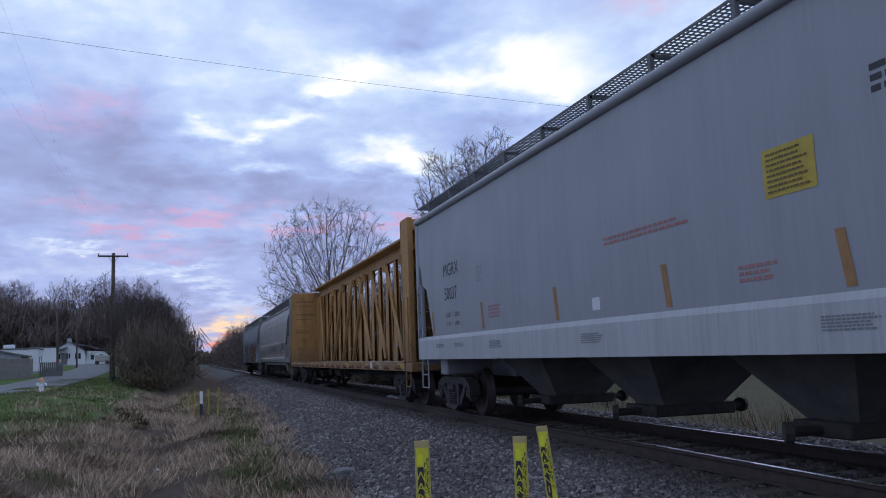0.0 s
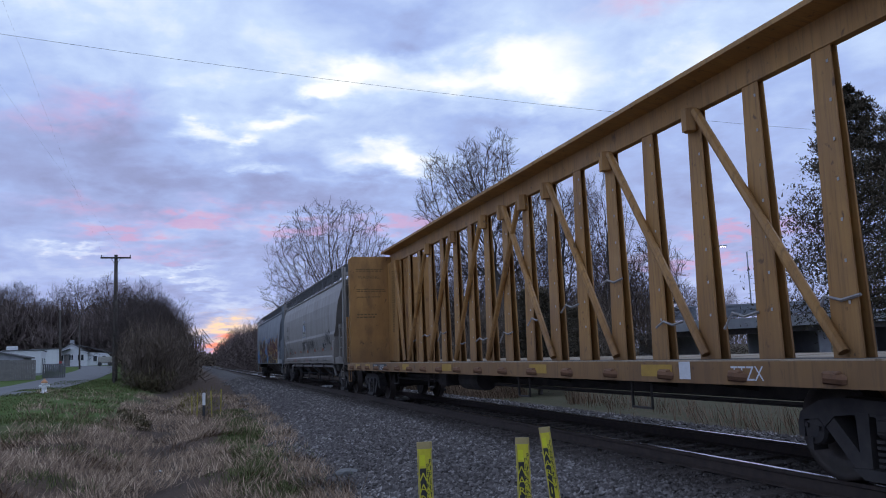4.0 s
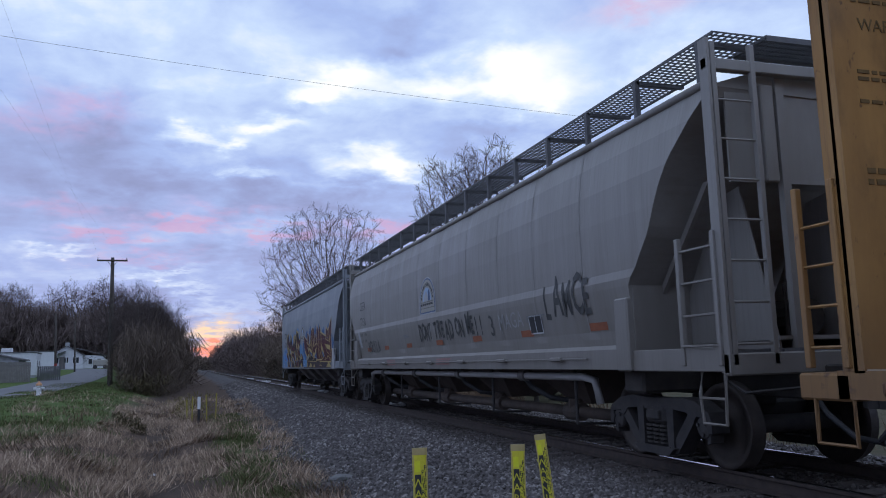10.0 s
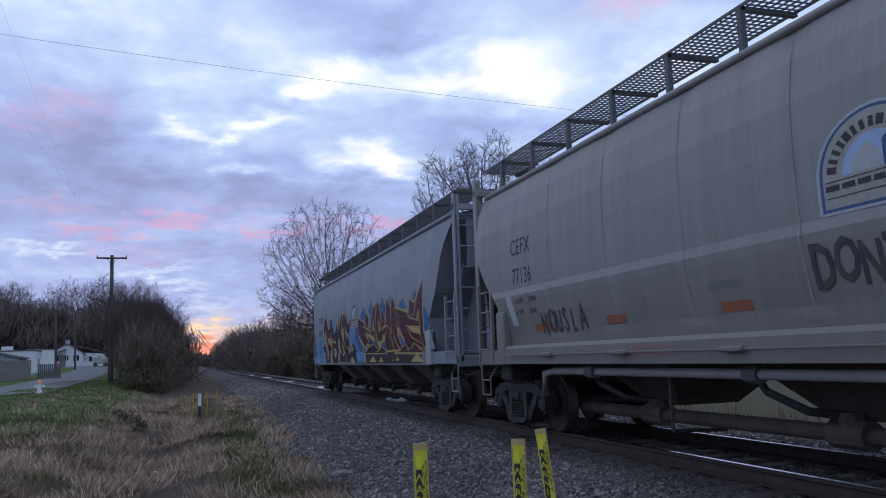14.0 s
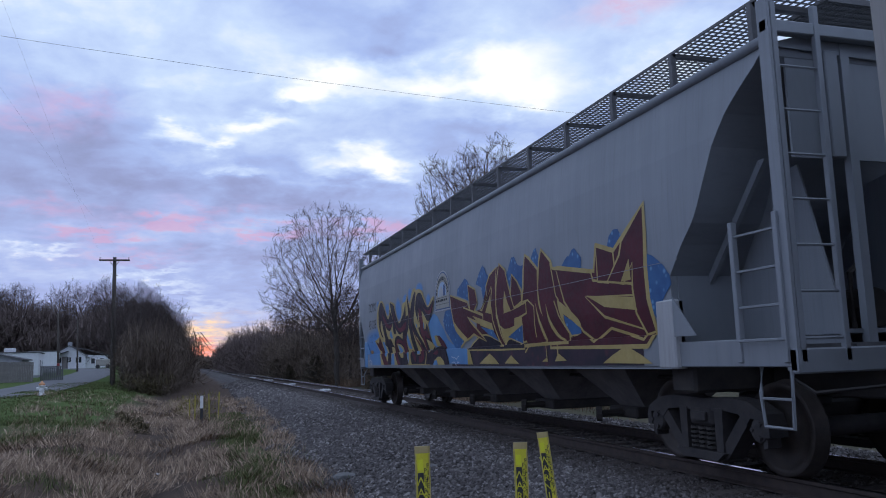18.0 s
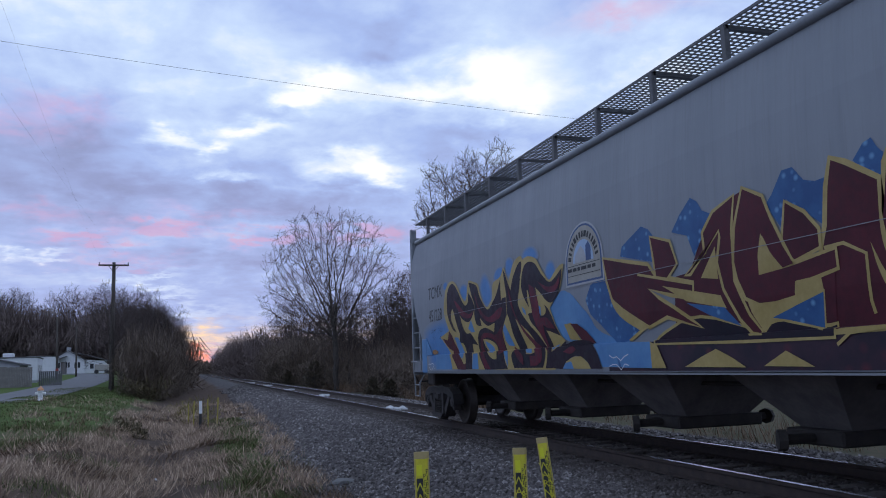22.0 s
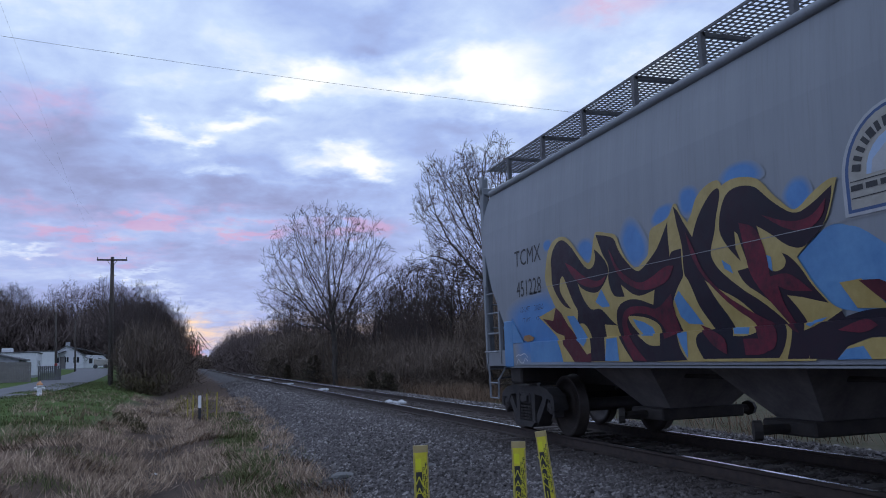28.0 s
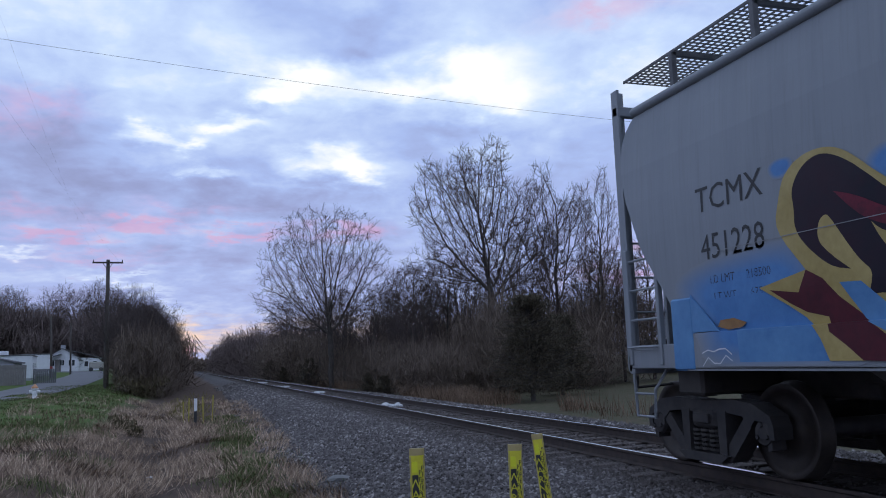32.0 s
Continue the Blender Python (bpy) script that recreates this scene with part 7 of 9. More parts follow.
M_GRAF_STAR = flecked("flecked_blue_spray_paint", (0.022, 0.080, 0.215), (0.040, 0.130, 0.295), (0.13, 0.29, 0.48), 9.0, 0.30)
M_GRAF_NIGHT = flecked("dusky_flecked_spray_paint", (0.014, 0.010, 0.020), (0.042, 0.018, 0.030), (0.085, 0.018, 0.028), 5.0, 0.34)
M_SEAM = plain("weld_seam_shade", (0.24, 0.225, 0.21), (0.30, 0.285, 0.265), 0.6, 8.0)
M_PIPE = plain("pale_pipe_steel", (0.30, 0.285, 0.27), (0.38, 0.365, 0.35), 0.5, 5.0)
M_SKYPRINT = plain("pale_blue_print", (0.30, 0.42, 0.58), (0.36, 0.48, 0.64), 0.6, 9.0)
M_RUSTY = plain("rusty_winch_iron", (0.11, 0.055, 0.03), (0.20, 0.10, 0.05), 0.8, 9.0)
M_DECK = plain("scuffed_deck_paint", (0.22, 0.15, 0.085), (0.36, 0.30, 0.23), 0.75, 2.0)
M_HOLE = plain("pale_worn_edge", (0.36, 0.35, 0.34), (0.52, 0.51, 0.50), 0.5, 9.0)
M_PATCH = plain("worn_yellow_patch", (0.36, 0.21, 0.03), (0.46, 0.28, 0.04), 0.45, 9.0)
M_STENCIL = plain("faded_brown_stencil", (0.12, 0.075, 0.03), (0.20, 0.12, 0.04), 0.7, 9.0)
M_STRAP = plain("grey_strap_webbing", (0.20, 0.19, 0.19), (0.34, 0.33, 0.33), 0.8, 9.0)

hopper_painted()
hopper_piped()
centre_beam()
hopper_pale()


# ---------------------------------------------------------------- plants
class Twigs:
    """Collects bars and blades for one mesh."""

    def __init__(self):
        self.v, self.f = [], []

    def bar(self, pts, r0, r1, sides):
        base = len(self.v)
        n = len(pts)
        for i, p in enumerate(pts):
            d = (pts[min(i + 1, n - 1)] - pts[max(i - 1, 0)]).normalized()
            a = d.cross(Vector((0.31, 0.17, 0.93)))
            a = a.normalized() if a.length > 1e-4 else Vector((1, 0, 0))
            b = d.cross(a)
            r = r0 + (r1 - r0) * i / (n - 1)
            for k in range(sides):
                c, s = math.cos(k * math.tau / sides) * r, math.sin(k * math.tau / sides) * r
                self.v.append((p.x + a.x * c + b.x * s, p.y + a.y * c + b.y * s, p.z + a.z * c + b.z * s))
        for i in range(n - 1):
            for k in range(sides):
                q, w = base + i * sides, (k + 1) % sides
                self.f.append((q + k, q + w, q + sides + w, q + sides + k))

    def limb(self, pts, radii, sides):
        """A bar with a radius of its own at each point."""
        base = len(self.v)
        n = len(pts)
        for i, p in enumerate(pts):
            d = (pts[min(i + 1, n - 1)] - pts[max(i - 1, 0)]).normalized()
            a = d.cross(Vector((0.31, 0.17, 0.93)))
            a = a.normalized() if a.length > 1e-4 else Vector((1, 0, 0))
            b = d.cross(a)
            for k in range(sides):
                c, s = math.cos(k * math.tau / sides) * radii[i], math.sin(k * math.tau / sides) * radii[i]
                self.v.append((p.x + a.x * c + b.x * s, p.y + a.y * c + b.y * s, p.z + a.z * c + b.z * s))
        for i in range(n - 1):
            for k in range(sides):
                q, w = base + i * sides, (k + 1) % sides
                self.f.append((q + k, q + w, q + sides + w, q + sides + k))

    def blade(self, p, q, w, side):
        """A flat pointed blade from p to q."""
        n = len(self.v)
        m = (p[0] * 0.45 + q[0] * 0.55, p[1] * 0.45 + q[1] * 0.55, p[2] * 0.45 + q[2] * 0.55)
        self.v += [(p[0] - side[0] * w, p[1] - side[1] * w, p[2]), (p[0] + side[0] * w, p[1] + side[1] * w, p[2]),
                   (m[0] + side[0] * w * 0.8, m[1] + side[1] * w * 0.8, m[2]), (q[0], q[1], q[2]), (m[0] - side[0] * w * 0.8, m[1] - side[1] * w * 0.8, m[2])]
        self.f.append((n, n + 1, n + 2, n + 3, n + 4))

    def mesh(self, name, mat):
        me = bpy.data.meshes.new(name)
        me.from_pydata(self.v, [], self.f)
        me.materials.append(mat)
        return me


def spread_out(seed, crown, fork, count, step, reach):
    """A tree's skeleton: branches grow step by step towards points strewn through the crown, each point won by the nearest branch. Returns places and parents."""
    r = np.random.RandomState(seed)
    size = np.array([c[3] * c[4] * c[5] for c in crown])
    goals = []
    for c, m_ in zip(crown, (count * size / size.sum()).astype(int)):
        d = r.normal(size=(m_, 3))
        d /= np.linalg.norm(d, axis=1)[:, None]
        goals.append(np.array(c[:3]) + d * np.array(c[3:]) * (r.rand(m_, 1) ** 0.42))
    goals = np.concatenate(goals)
    nodes = [np.array((0.04 * math.sin(k), 0.0, -0.3 + (fork + 0.3) * k / 8)) for k in range(9)]
    parent = list(range(-1, 8))
    arr = np.array(nodes)
    dist = np.linalg.norm(goals[:, None] - arr[None], axis=2)
    best, near = dist.min(1), dist.argmin(1)
    near = np.maximum(near, 5)
    born = {}
    for turn in range(110):
        if len(goals) == 0:
            break
        arr = np.array(nodes)
        d = goals - arr[near]
        d /= np.linalg.norm(d, axis=1)[:, None] + 1e-9
        pull = np.zeros_like(arr)
        np.add.at(pull, near, d)
        ids = np.unique(near[best < reach]) if turn > 3 else np.unique(near)
        v = pull[ids]
        v /= np.linalg.norm(v, axis=1)[:, None] + 1e-9
        out = arr[ids] - np.array((0.0, 0.0, fork * 0.6))
        out /= np.linalg.norm(out, axis=1)[:, None] + 1e-9
        v += r.normal(scale=0.17, size=v.shape) + 0.45 * out
        v /= np.linalg.norm(v, axis=1)[:, None]
        fresh = arr[ids] + v * step
        n0 = len(nodes)
        nodes += list(fresh)
        parent += [int(i) for i in ids]
        for a in range(0, len(fresh), 400):
            dd = np.linalg.norm(goals[:, None] - fresh[None, a:a + 400], axis=2)
            m_ = dd.min(1)
            better = m_ < best
            near[better] = n0 + a + dd.argmin(1)[better]
            best = np.minimum(best, m_)
        for i in ids:
            born[int(i)] = born.get(int(i), 0) + 1
        done = np.array([born.get(int(i), 0) >= 3 for i in near])
        keep = (best > step * 1.25) & ~done
        goals, best, near = goals[keep], best[keep], near[keep]
    return nodes, parent


def bare_tree(name, seed, crown, fork, place, label, count=2200, step=0.24, reach=2.2, group="bare trees beside the track", lobed=True, side_twigs=2):
    """A leafless tree that fills its crown (ellipsoids of centre and radii): trunk, limbs and fine twigs."""
    rng = random.Random(seed)
    lobes = []
    for cx, cy, cz, rx, ry, rz in crown:
        for k in range(44):
            d = Vector((rng.gauss(0, 1), rng.gauss(0, 1), rng.gauss(0, 1))).normalized() * (0.86 * rng.random() ** 0.36)
            q = rng.uniform(0.17, 0.32)
            lobes.append((cx + d.x * rx, cy + d.y * ry, cz + d.z * rz, rx * q, ry * q, rz * q))
    crown = lobes if lobed else crown
    nodes, parent = spread_out(seed, crown, fork, count, step, reach)
    pts = [Vector(p) for p in nodes]
    n = len(pts)
    kids = [[] for i in range(n)]
    for i in range(1, n):
        kids[parent[i]].append(i)
    area = [0.0] * n
    for i in range(n - 1, -1, -1):
        area[i] = sum(area[k] for k in kids[i]) if kids[i] else 0.010 ** 2.25
    rad = [a ** (1 / 2.25) for a in area]
    low, high = Twigs(), Twigs()
    todo = [(0, None)]
    while todo:
        i, root = todo.pop()
        line_ = [] if root is None else [pts[root]]
        rr_ = [] if root is None else [rad[i]]
        while True:
            line_.append(pts[i])
            rr_.append(rad[i])
            if not kids[i]:
                break
            main = max(kids[i], key=lambda k: rad[k])
            todo += [(k, i) for k in kids[i] if k != main]
            i = main
        if len(line_) > 1:
            big = rr_[0] > 0.045
            (low if big else high).limb(line_, rr_, 7 if rr_[0] > 0.1 else (5 if big else 3))
        # fine twigs at the tip
        d0 = (line_[-1] - line_[-2]).normalized() if len(line_) > 1 else Vector((0, 0, 1))
        for k in range(3):
            d = (d0 + Vector((rng.gauss(0, 0.5), rng.gauss(0, 0.5), rng.gauss(0.15, 0.4)))).normalized()
            L = step * rng.uniform(1.2, 2.6)
            q = line_[-1] + d * L * 0.5 + Vector((rng.gauss(0, 0.02), 0, rng.gauss(0.02, 0.02)))
            high.limb([line_[-1], q, line_[-1] + d * L + Vector((0, 0, 0.03))], [0.010, 0.008, 0.006], 3)
    # side twigs along every thin branch
    for i in range(9, n):
        if rad[i] < 0.035:
            d0 = (pts[i] - pts[parent[i]]).normalized()
            for k in range(side_twigs):
                d = (d0 * 0.7 + Vector((rng.gauss(0, 0.6), rng.gauss(0, 0.6), rng.gauss(0.25, 0.4)))).normalized()
                L = step * rng.uniform(1.0, 2.6)
                high.limb([pts[i], pts[i] + d * L * 0.5, pts[i] + d * L + Vector((0, 0, 0.04))], [0.007, 0.006, 0.004], 3)
    t = thing(name, place, label, "tree", group)
    for nm, tw, mat in (("trunk", low, M_BARK), ("crown", high, M_TWIG)):
        o = new(nm, tw.mesh(nm, mat))
        o.parent = t
    return t


def gz(x, y, dz=0.0):
    return pose(x, y, ground_z(x, y) + dz)


tree_a = bare_tree("bare_tree", 11, ((-0.3, 0, 9.0, 5.1, 4.4, 4.9), (-2.2, 0, 6.4, 3.6, 3.0, 2.8)), 2.2, gz(10.4, 60), "broad leafless tree with a rounded crown", 2700, 0.26, 2.4, lobed=False, side_twigs=1)
tree_b = bare_tree("bare_tree", 23, ((-1.3, 0, 11.2, 3.7, 3.3, 4.3), (1.4, 0, 8.8, 3.2, 2.8, 3.6), (-3.2, 0, 7.2, 2.4, 2.0, 2.0)), 3.6, gz(17.6, 45), "tall spreading leafless tree over the brush", 5200, 0.22, 1.9)
tree_c = bare_tree("bare_tree", 37, ((-0.3, 0, 9.2, 2.8, 2.4, 4.8),), 3.2, gz(22.4, 45.5), "slender leafless tree with upright limbs", 4000)
tree_d = bare_tree("bare_tree", 41, ((0.2, 0, 9.3, 1.9, 1.8, 4.4),), 4.0, gz(25.6, 46), "thin leafless tree with a long bare stem", 2400)
tree_e = bare_tree("bare_tree", 47, ((0.0, 0, 5.2, 2.6, 2.4, 3.1),), 1.6, gz(14.2, 50), "low crooked leafless tree in the brush", 1700)

# further trees stand in belts: three patterns, set out again and again
patterns = []
for k, (sd_, h, w) in enumerate(((61, 12.0, 0.30), (67, 13.0, 0.22), (71, 10.0, 0.36))):
    x, y = ((-30.0, 176), (-41.0, 182), (22.0, 112))[k]
    patterns.append(bare_tree("bare_tree", sd_, ((0.1 * h * (k - 1) * 0.4, 0, h * 0.62, h * w, h * w * 0.9, h * 0.38),), h * 0.2, gz(x, y), "leafless tree in a dense belt of woods", 1500, 0.32, 2.4, "trees of the woods"))


def belt(seed, spots):
    r = random.Random(seed)
    for x, y, k in spots:
        src = patterns[r.randrange(3)]
        o = copy_thing(src, pose(x, y, ground_z(x, y) - 0.1, 0, 0, r.uniform(0, 360)))
        s = k * r.uniform(0.88, 1.1)
        o.scale = (s, s, s)


rr = random.Random(4)
for x, y, k in ((12.6, 55, 0.9), (15.6, 47.5, 1.0), (19.4, 48, 1.05), (20.6, 43.5, 0.95), (23.8, 43, 1.0), (26.4, 48, 1.15), (18.2, 53, 1.2), (13.0, 46.5, 0.75), (21.8, 51, 1.3), (25.0, 42.5, 0.9), (28.0, 44, 1.1), (12.0, 63, 1.0), (15.0, 58, 1.1)):
    o = copy_thing(tree_e, pose(x, y, ground_z(x, y) - 0.1, 0, 0, rr.uniform(0, 360)))
    o.scale = (k, k, k)
belt(1, [(rr.uniform(-5.5, -1.8), rr.uniform(60, 92), 0.66) for i in range(26)])
belt(8, [(rr.uniform(-8.5, -2.0), rr.uniform(100, 160), 0.72) for i in range(12)])
belt(2, [(rr.uniform(-75, -12) * 1.0, rr.uniform(165, 215), 1.45) for i in range(64)])
belt(3, [(rr.uniform(-60, -5), rr.uniform(220, 300), 1.1) for i in range(22)])
belt(4, [(rr.uniform(10.5, 24), 66 + 9 * i + rr.uniform(-5, 5), 0.80 + 0.012 * i) for i in range(30)])
belt(5, [(rr.uniform(13, 40), rr.uniform(62, 110), 0.68) for i in range(26)])
belt(6, [(rr.uniform(26, 75), rr.uniform(75, 130), 0.75) for i in range(26)])


def thicket(name, label, spots, per, mat, seed, width=0.030, droop=0.25, shoots=0.12):
    """Tangled brush: arching shoots that rise from many roots. spots: x, y, height, radius."""
    r = random.Random(seed)
    tw = Twigs()
    for x, y, h, rad in spots:
        n = int(per * 1.5 * rad * rad * h / 3)
        for i in range(n):
            a, q = r.uniform(0, math.tau), rad * math.sqrt(r.random())
            bx, by = x + math.cos(a) * q, y + math.sin(a) * q
            z0 = ground_z(bx, by) + h * r.random() ** 1.3 * 0.75
            L = h * r.uniform(0.08, 0.26)
            out = r.uniform(0, math.tau)
            k = r.uniform(0.3, 2.0)
            tx, ty = math.cos(out) * L * k, math.sin(out) * L * k
            tz = L * r.uniform(-0.1, 1.1) - L * droop * r.random()
            top = ground_z(x, y) + h * (1.0 - 0.5 * (q / rad) ** 2) * r.uniform(0.72, 1.02)
            if r.random() < shoots:
                z0 = ground_z(bx, by) + h * r.uniform(0.35, 0.8)
                tz, tx, ty = h * r.uniform(0.2, 0.4), tx * 0.5, ty * 0.5
                top += h * r.uniform(0.05, 0.3)
            zz = min(z0 + tz, top)
            sd_ = r.uniform(0, math.pi)
            tw.blade((bx, by, z0), (bx + tx, by + ty, zz), width * r.uniform(0.5, 1.2), (math.cos(sd_), math.sin(sd_)))
    o = new(name, tw.mesh(name, mat))
    return tagged(o, label, "brush", kind="stuff")


# thicket twigs made paler and greyer: distance haze put into the colour
M_HAZEWOOD = varied("hazed_far_twigs", ((0.1, (0.10, 0.076, 0.070)), (0.5, (0.155, 0.118, 0.108)), (0.95, (0.21, 0.165, 0.15))))


def spread_spots(seed, n, xr, yr, hr, rr_):
    r = random.Random(seed)
    return [(r.uniform(*xr), r.uniform(*yr), r.uniform(*hr), r.uniform(*rr_)) for i in range(n)]


thicket("thicket", "dense leafless brown thicket between road and track", spread_spots(5, 22, (-3.7, -1.5), (57, 70), (2.4, 5.4), (0.8, 1.6)) + spread_spots(6, 22, (-4.9, -1.9), (70, 86), (3.4, 6.4), (1.0, 2.0)), 210, M_THICKET, 6, 0.021, 0.2, 0.25)
thicket("bramble", "olive leaf tangle at the foot of the thicket", spread_spots(7, 10, (-3.9, -1.7), (55.5, 58), (0.9, 2.2), (0.6, 1.1)), 260, M_VINE, 8, 0.035)
thicket("thicket", "tall dark brush behind the cedar", spread_spots(23, 34, (15.5, 27), (38, 53), (3.6, 7.0), (1.0, 2.0)), 130, M_THICKET, 24, 0.015, 0.25, 0.25)
thicket("thicket", "dark brush along the far side of the track", spread_spots(9, 95, (11.6, 21), (37, 64), (2.0, 4.2), (1.0, 2.2)), 150, M_THICKET, 10, 0.014, 0.25, 0.2)
thicket("thicket", "dark brush along the far side of the track", spread_spots(11, 90, (10.6, 19), (62, 135), (3.0, 6.4), (1.4, 2.6)), 70, M_THICKET, 12, 0.026, 0.25, 0.2)
thicket("thicket", "distant dark woods closing the line", spread_spots(13, 70, (9.8, 20), (125, 330), (6.0, 10.0), (2.2, 4.2)), 26, M_HAZEWOOD, 14, 0.05, 0.25, 0.25)
thicket("thicket", "distant dark woods closing the line", spread_spots(15, 26, (-8, -1.2), (86, 330), (4.0, 7.5), (1.8, 3.0)), 40, M_THICKET, 16, 0.05, 0.25, 0.2)
thicket("thicket", "dark undergrowth of the far woods", spread_spots(17, 120, (-80, -9), (160, 215), (6.0, 14.0), (3, 6)), 14, M_HAZEWOOD, 18, 0.075, 0.25, 0.25)
thicket("thicket", "dark undergrowth of the far woods", spread_spots(19, 60, (24, 75), (62, 120), (2.5, 5.0), (2.5, 4.5)), 18, M_THICKET, 20, 0.05)
thicket("thicket", "dark undergrowth of the far woods", spread_spots(21, 60, (-160, 240), (430, 640), (5, 9), (14, 24)), 1.6, M_THICKET, 22, 0.6)


def evergreen(name, place, h, rad, seed, label, mat, n_whorl, per, low=0.05, needle=0.16, open_=0.0, shape=0.75):
    """A conifer: a straight trunk, drooping boughs, many small needle sprays, with gaps."""
    r = random.Random(seed)
    trunk, crown = Twigs(), Twigs()
    trunk.bar([Vector((0, 0, -0.2)), Vector((0.03, 0.02, h * 0.5)), Vector((0, 0, h * 0.98))], h * 0.018 + 0.03, 0.02, 7)
    for i in range(n_whorl):
        u = low + (1 - low) * i / n_whorl
        z = h * u
        reach = rad * (1 - u) ** shape * r.uniform(0.65, 1.15) + 0.12
        for b in range(r.randint(3, 6)):
            if r.random() < open_:
                continue
            a = r.uniform(0, math.tau)
            tipz = z + reach * r.uniform(-0.05, 0.45)
            p0 = Vector((0, 0, z))
            p1 = Vector((math.cos(a) * reach, math.sin(a) * reach, tipz))
            trunk.bar([p0, p0.lerp(p1, 0.5) + Vector((0, 0, 0.06 * reach)), p1], 0.03, 0.008, 3)
            for k in range(per):
                v = 0.2 + 0.8 * r.random() ** 0.7
                q = p0.lerp(p1, v) + Vector((r.gauss(0, 0.10 * reach), r.gauss(0, 0.10 * reach), r.gauss(0, 0.08 * reach)))
                d = Vector((r.gauss(0, 1), r.gauss(0, 1), r.gauss(0.5, 0.8))).normalized() * needle * r.uniform(0.6, 1.4)
                s = r.uniform(0, math.pi)
                crown.blade(q, q + d, needle * 0.22, (math.cos(s), math.sin(s)))
    t = thing(name, place, label, "tree")
    for nm, tw, m_ in (("trunk", trunk, M_BARK), ("crown", crown, mat)):
        o = new(nm, tw.mesh(nm, m_))
        o.parent = t
    return t


evergreen("cedar_tree", gz(13.6, 30.5), 4.3, 1.9, 3, "dense dark green cedar at the brush's edge", M_CEDAR, 80, 120, 0.10, 0.08, 0.12, 0.42)
evergreen("cedar_tree", gz(16.4, 33.5), 3.6, 1.7, 13, "dense dark cedar in the brush", M_CEDAR, 60, 90, 0.04, 0.09, 0.15, 0.42)
evergreen("pine_tree", gz(38.5, 38), 17.0, 7.6, 5, "tall dark ragged pine beyond the overpass", M_CEDAR, 84, 150, 0.14, 0.22, 0.34)
evergreen("pine_tree", gz(44.5, 40), 16.5, 6.8, 15, "tall dark ragged pine beyond the overpass", M_CEDAR, 74, 140, 0.14, 0.22, 0.30)
for k, (x, y, h, w) in enumerate(((9.7, 66, 2.2, 1.5), (10.3, 47, 1.1, 0.45), (10.6, 44, 1.0, 0.6), (9.6, 84, 1.5, 0.8), (9.9, 100, 2.4, 1.4))):
    evergreen("evergreen_shrub", gz(x, y), h, w, 30 + k, "small dark evergreen shrub at the ballast's edge", M_CEDAR, 26, 26, 0.0, 0.13)


# ---------------------------------------------------------------- road, poles, houses, overpass
def sheet(name, left, right, lift, mat, label, category, edge=0.05):
    """A strip of paving between two edge lines of (x, y), lying on the ground, with a thin kerb edge."""
    vs, fs = [], []
    for (a, b), (c, d) in zip(left, right):
        for k in range(7):
            x, y = a + (c - a) * k / 6, b + (d - b) * k / 6
            vs.append((x, y, ground_z(x, y) + lift))
    n = len(left)
    for i in range(n - 1):
        for k in range(6):
            fs.append((i * 7 + k, i * 7 + k + 1, (i + 1) * 7 + k + 1, (i + 1) * 7 + k))
    ob = bulk(name, vs, fs, mat)
    return tagged(ob, label, category, kind="structure")


def road_edges():
    mid = [(-13.6, 14), (-12.2, 24), (-11.2, 34), (-10.5, 44), (-10.1, 54), (-10.0, 64), (-10.1, 76), (-10.6, 90), (-11.4, 106), (-12.6, 122), (-15.0, 138), (-20, 148), (-30, 154), (-48, 158)]
    left, right = [], []
    for i, (x, y) in enumerate(mid):
        a, b = mid[max(i - 1, 0)], mid[min(i + 1, len(mid) - 1)]
        d = Vector((b[0] - a[0], b[1] - a[1])).normalized()
        left.append((x - d.y * 2.4, y + d.x * 2.4))
        right.append((x + d.y * 2.4, y - d.x * 2.4))
    return left, right


l_, r_ = road_edges()
sheet("road", l_, r_, 0.03, M_ASPHALT, "worn grey asphalt lane with soft edges", "road")


def pole(name, x, y, h, r, lean, label, arm=0.0):
    t = thing(name, gz(x, y), label, "utility pole", "poles along the road")
    bm = bmesh.new()
    tube(bm, [(0, 0, -0.5), (lean * 0.5, 0, h * 0.5), (lean, 0, h)], r, 10, r * 0.62)
    part("pole_shaft", bm, M_POLE, t, smooth=True)
    if arm:
        bm = bmesh.new()
        box(bm, lean - arm, lean + arm, -0.22, -0.10, h - 0.30, h - 0.18, 0.01)
        part("crossarm", bm, M_POLE, t)
        for k in (-0.95, 0.0, 0.95) if arm > 0.9 else (-0.8, 0.8):
            bm = bmesh.new()
            tube(bm, [(lean + k * arm, -0.16, h - 0.18), (lean + k * arm, -0.16, h - 0.02)], 0.03, 7)
            part("insulator", bm, M_GLASS, t)
        bm = bmesh.new()
        tube(bm, [(lean + 0.35, -0.16, h - 0.26), (lean, -0.14, h - 0.8)], 0.02, 5)
        tube(bm, [(lean - 0.35, -0.16, h - 0.26), (lean, -0.14, h - 0.8)], 0.02, 5)
        part("arm_brace", bm, M_POLE, t)
        bm = bmesh.new()
        for k in range(5):
            box(bm, lean + 0.10, lean + 0.24, -0.02, 0.02, h - 1.4 - 0.7 * k, h - 1.37 - 0.7 * k)
        part("climbing_step", bm, M_IRON, t)
    return t


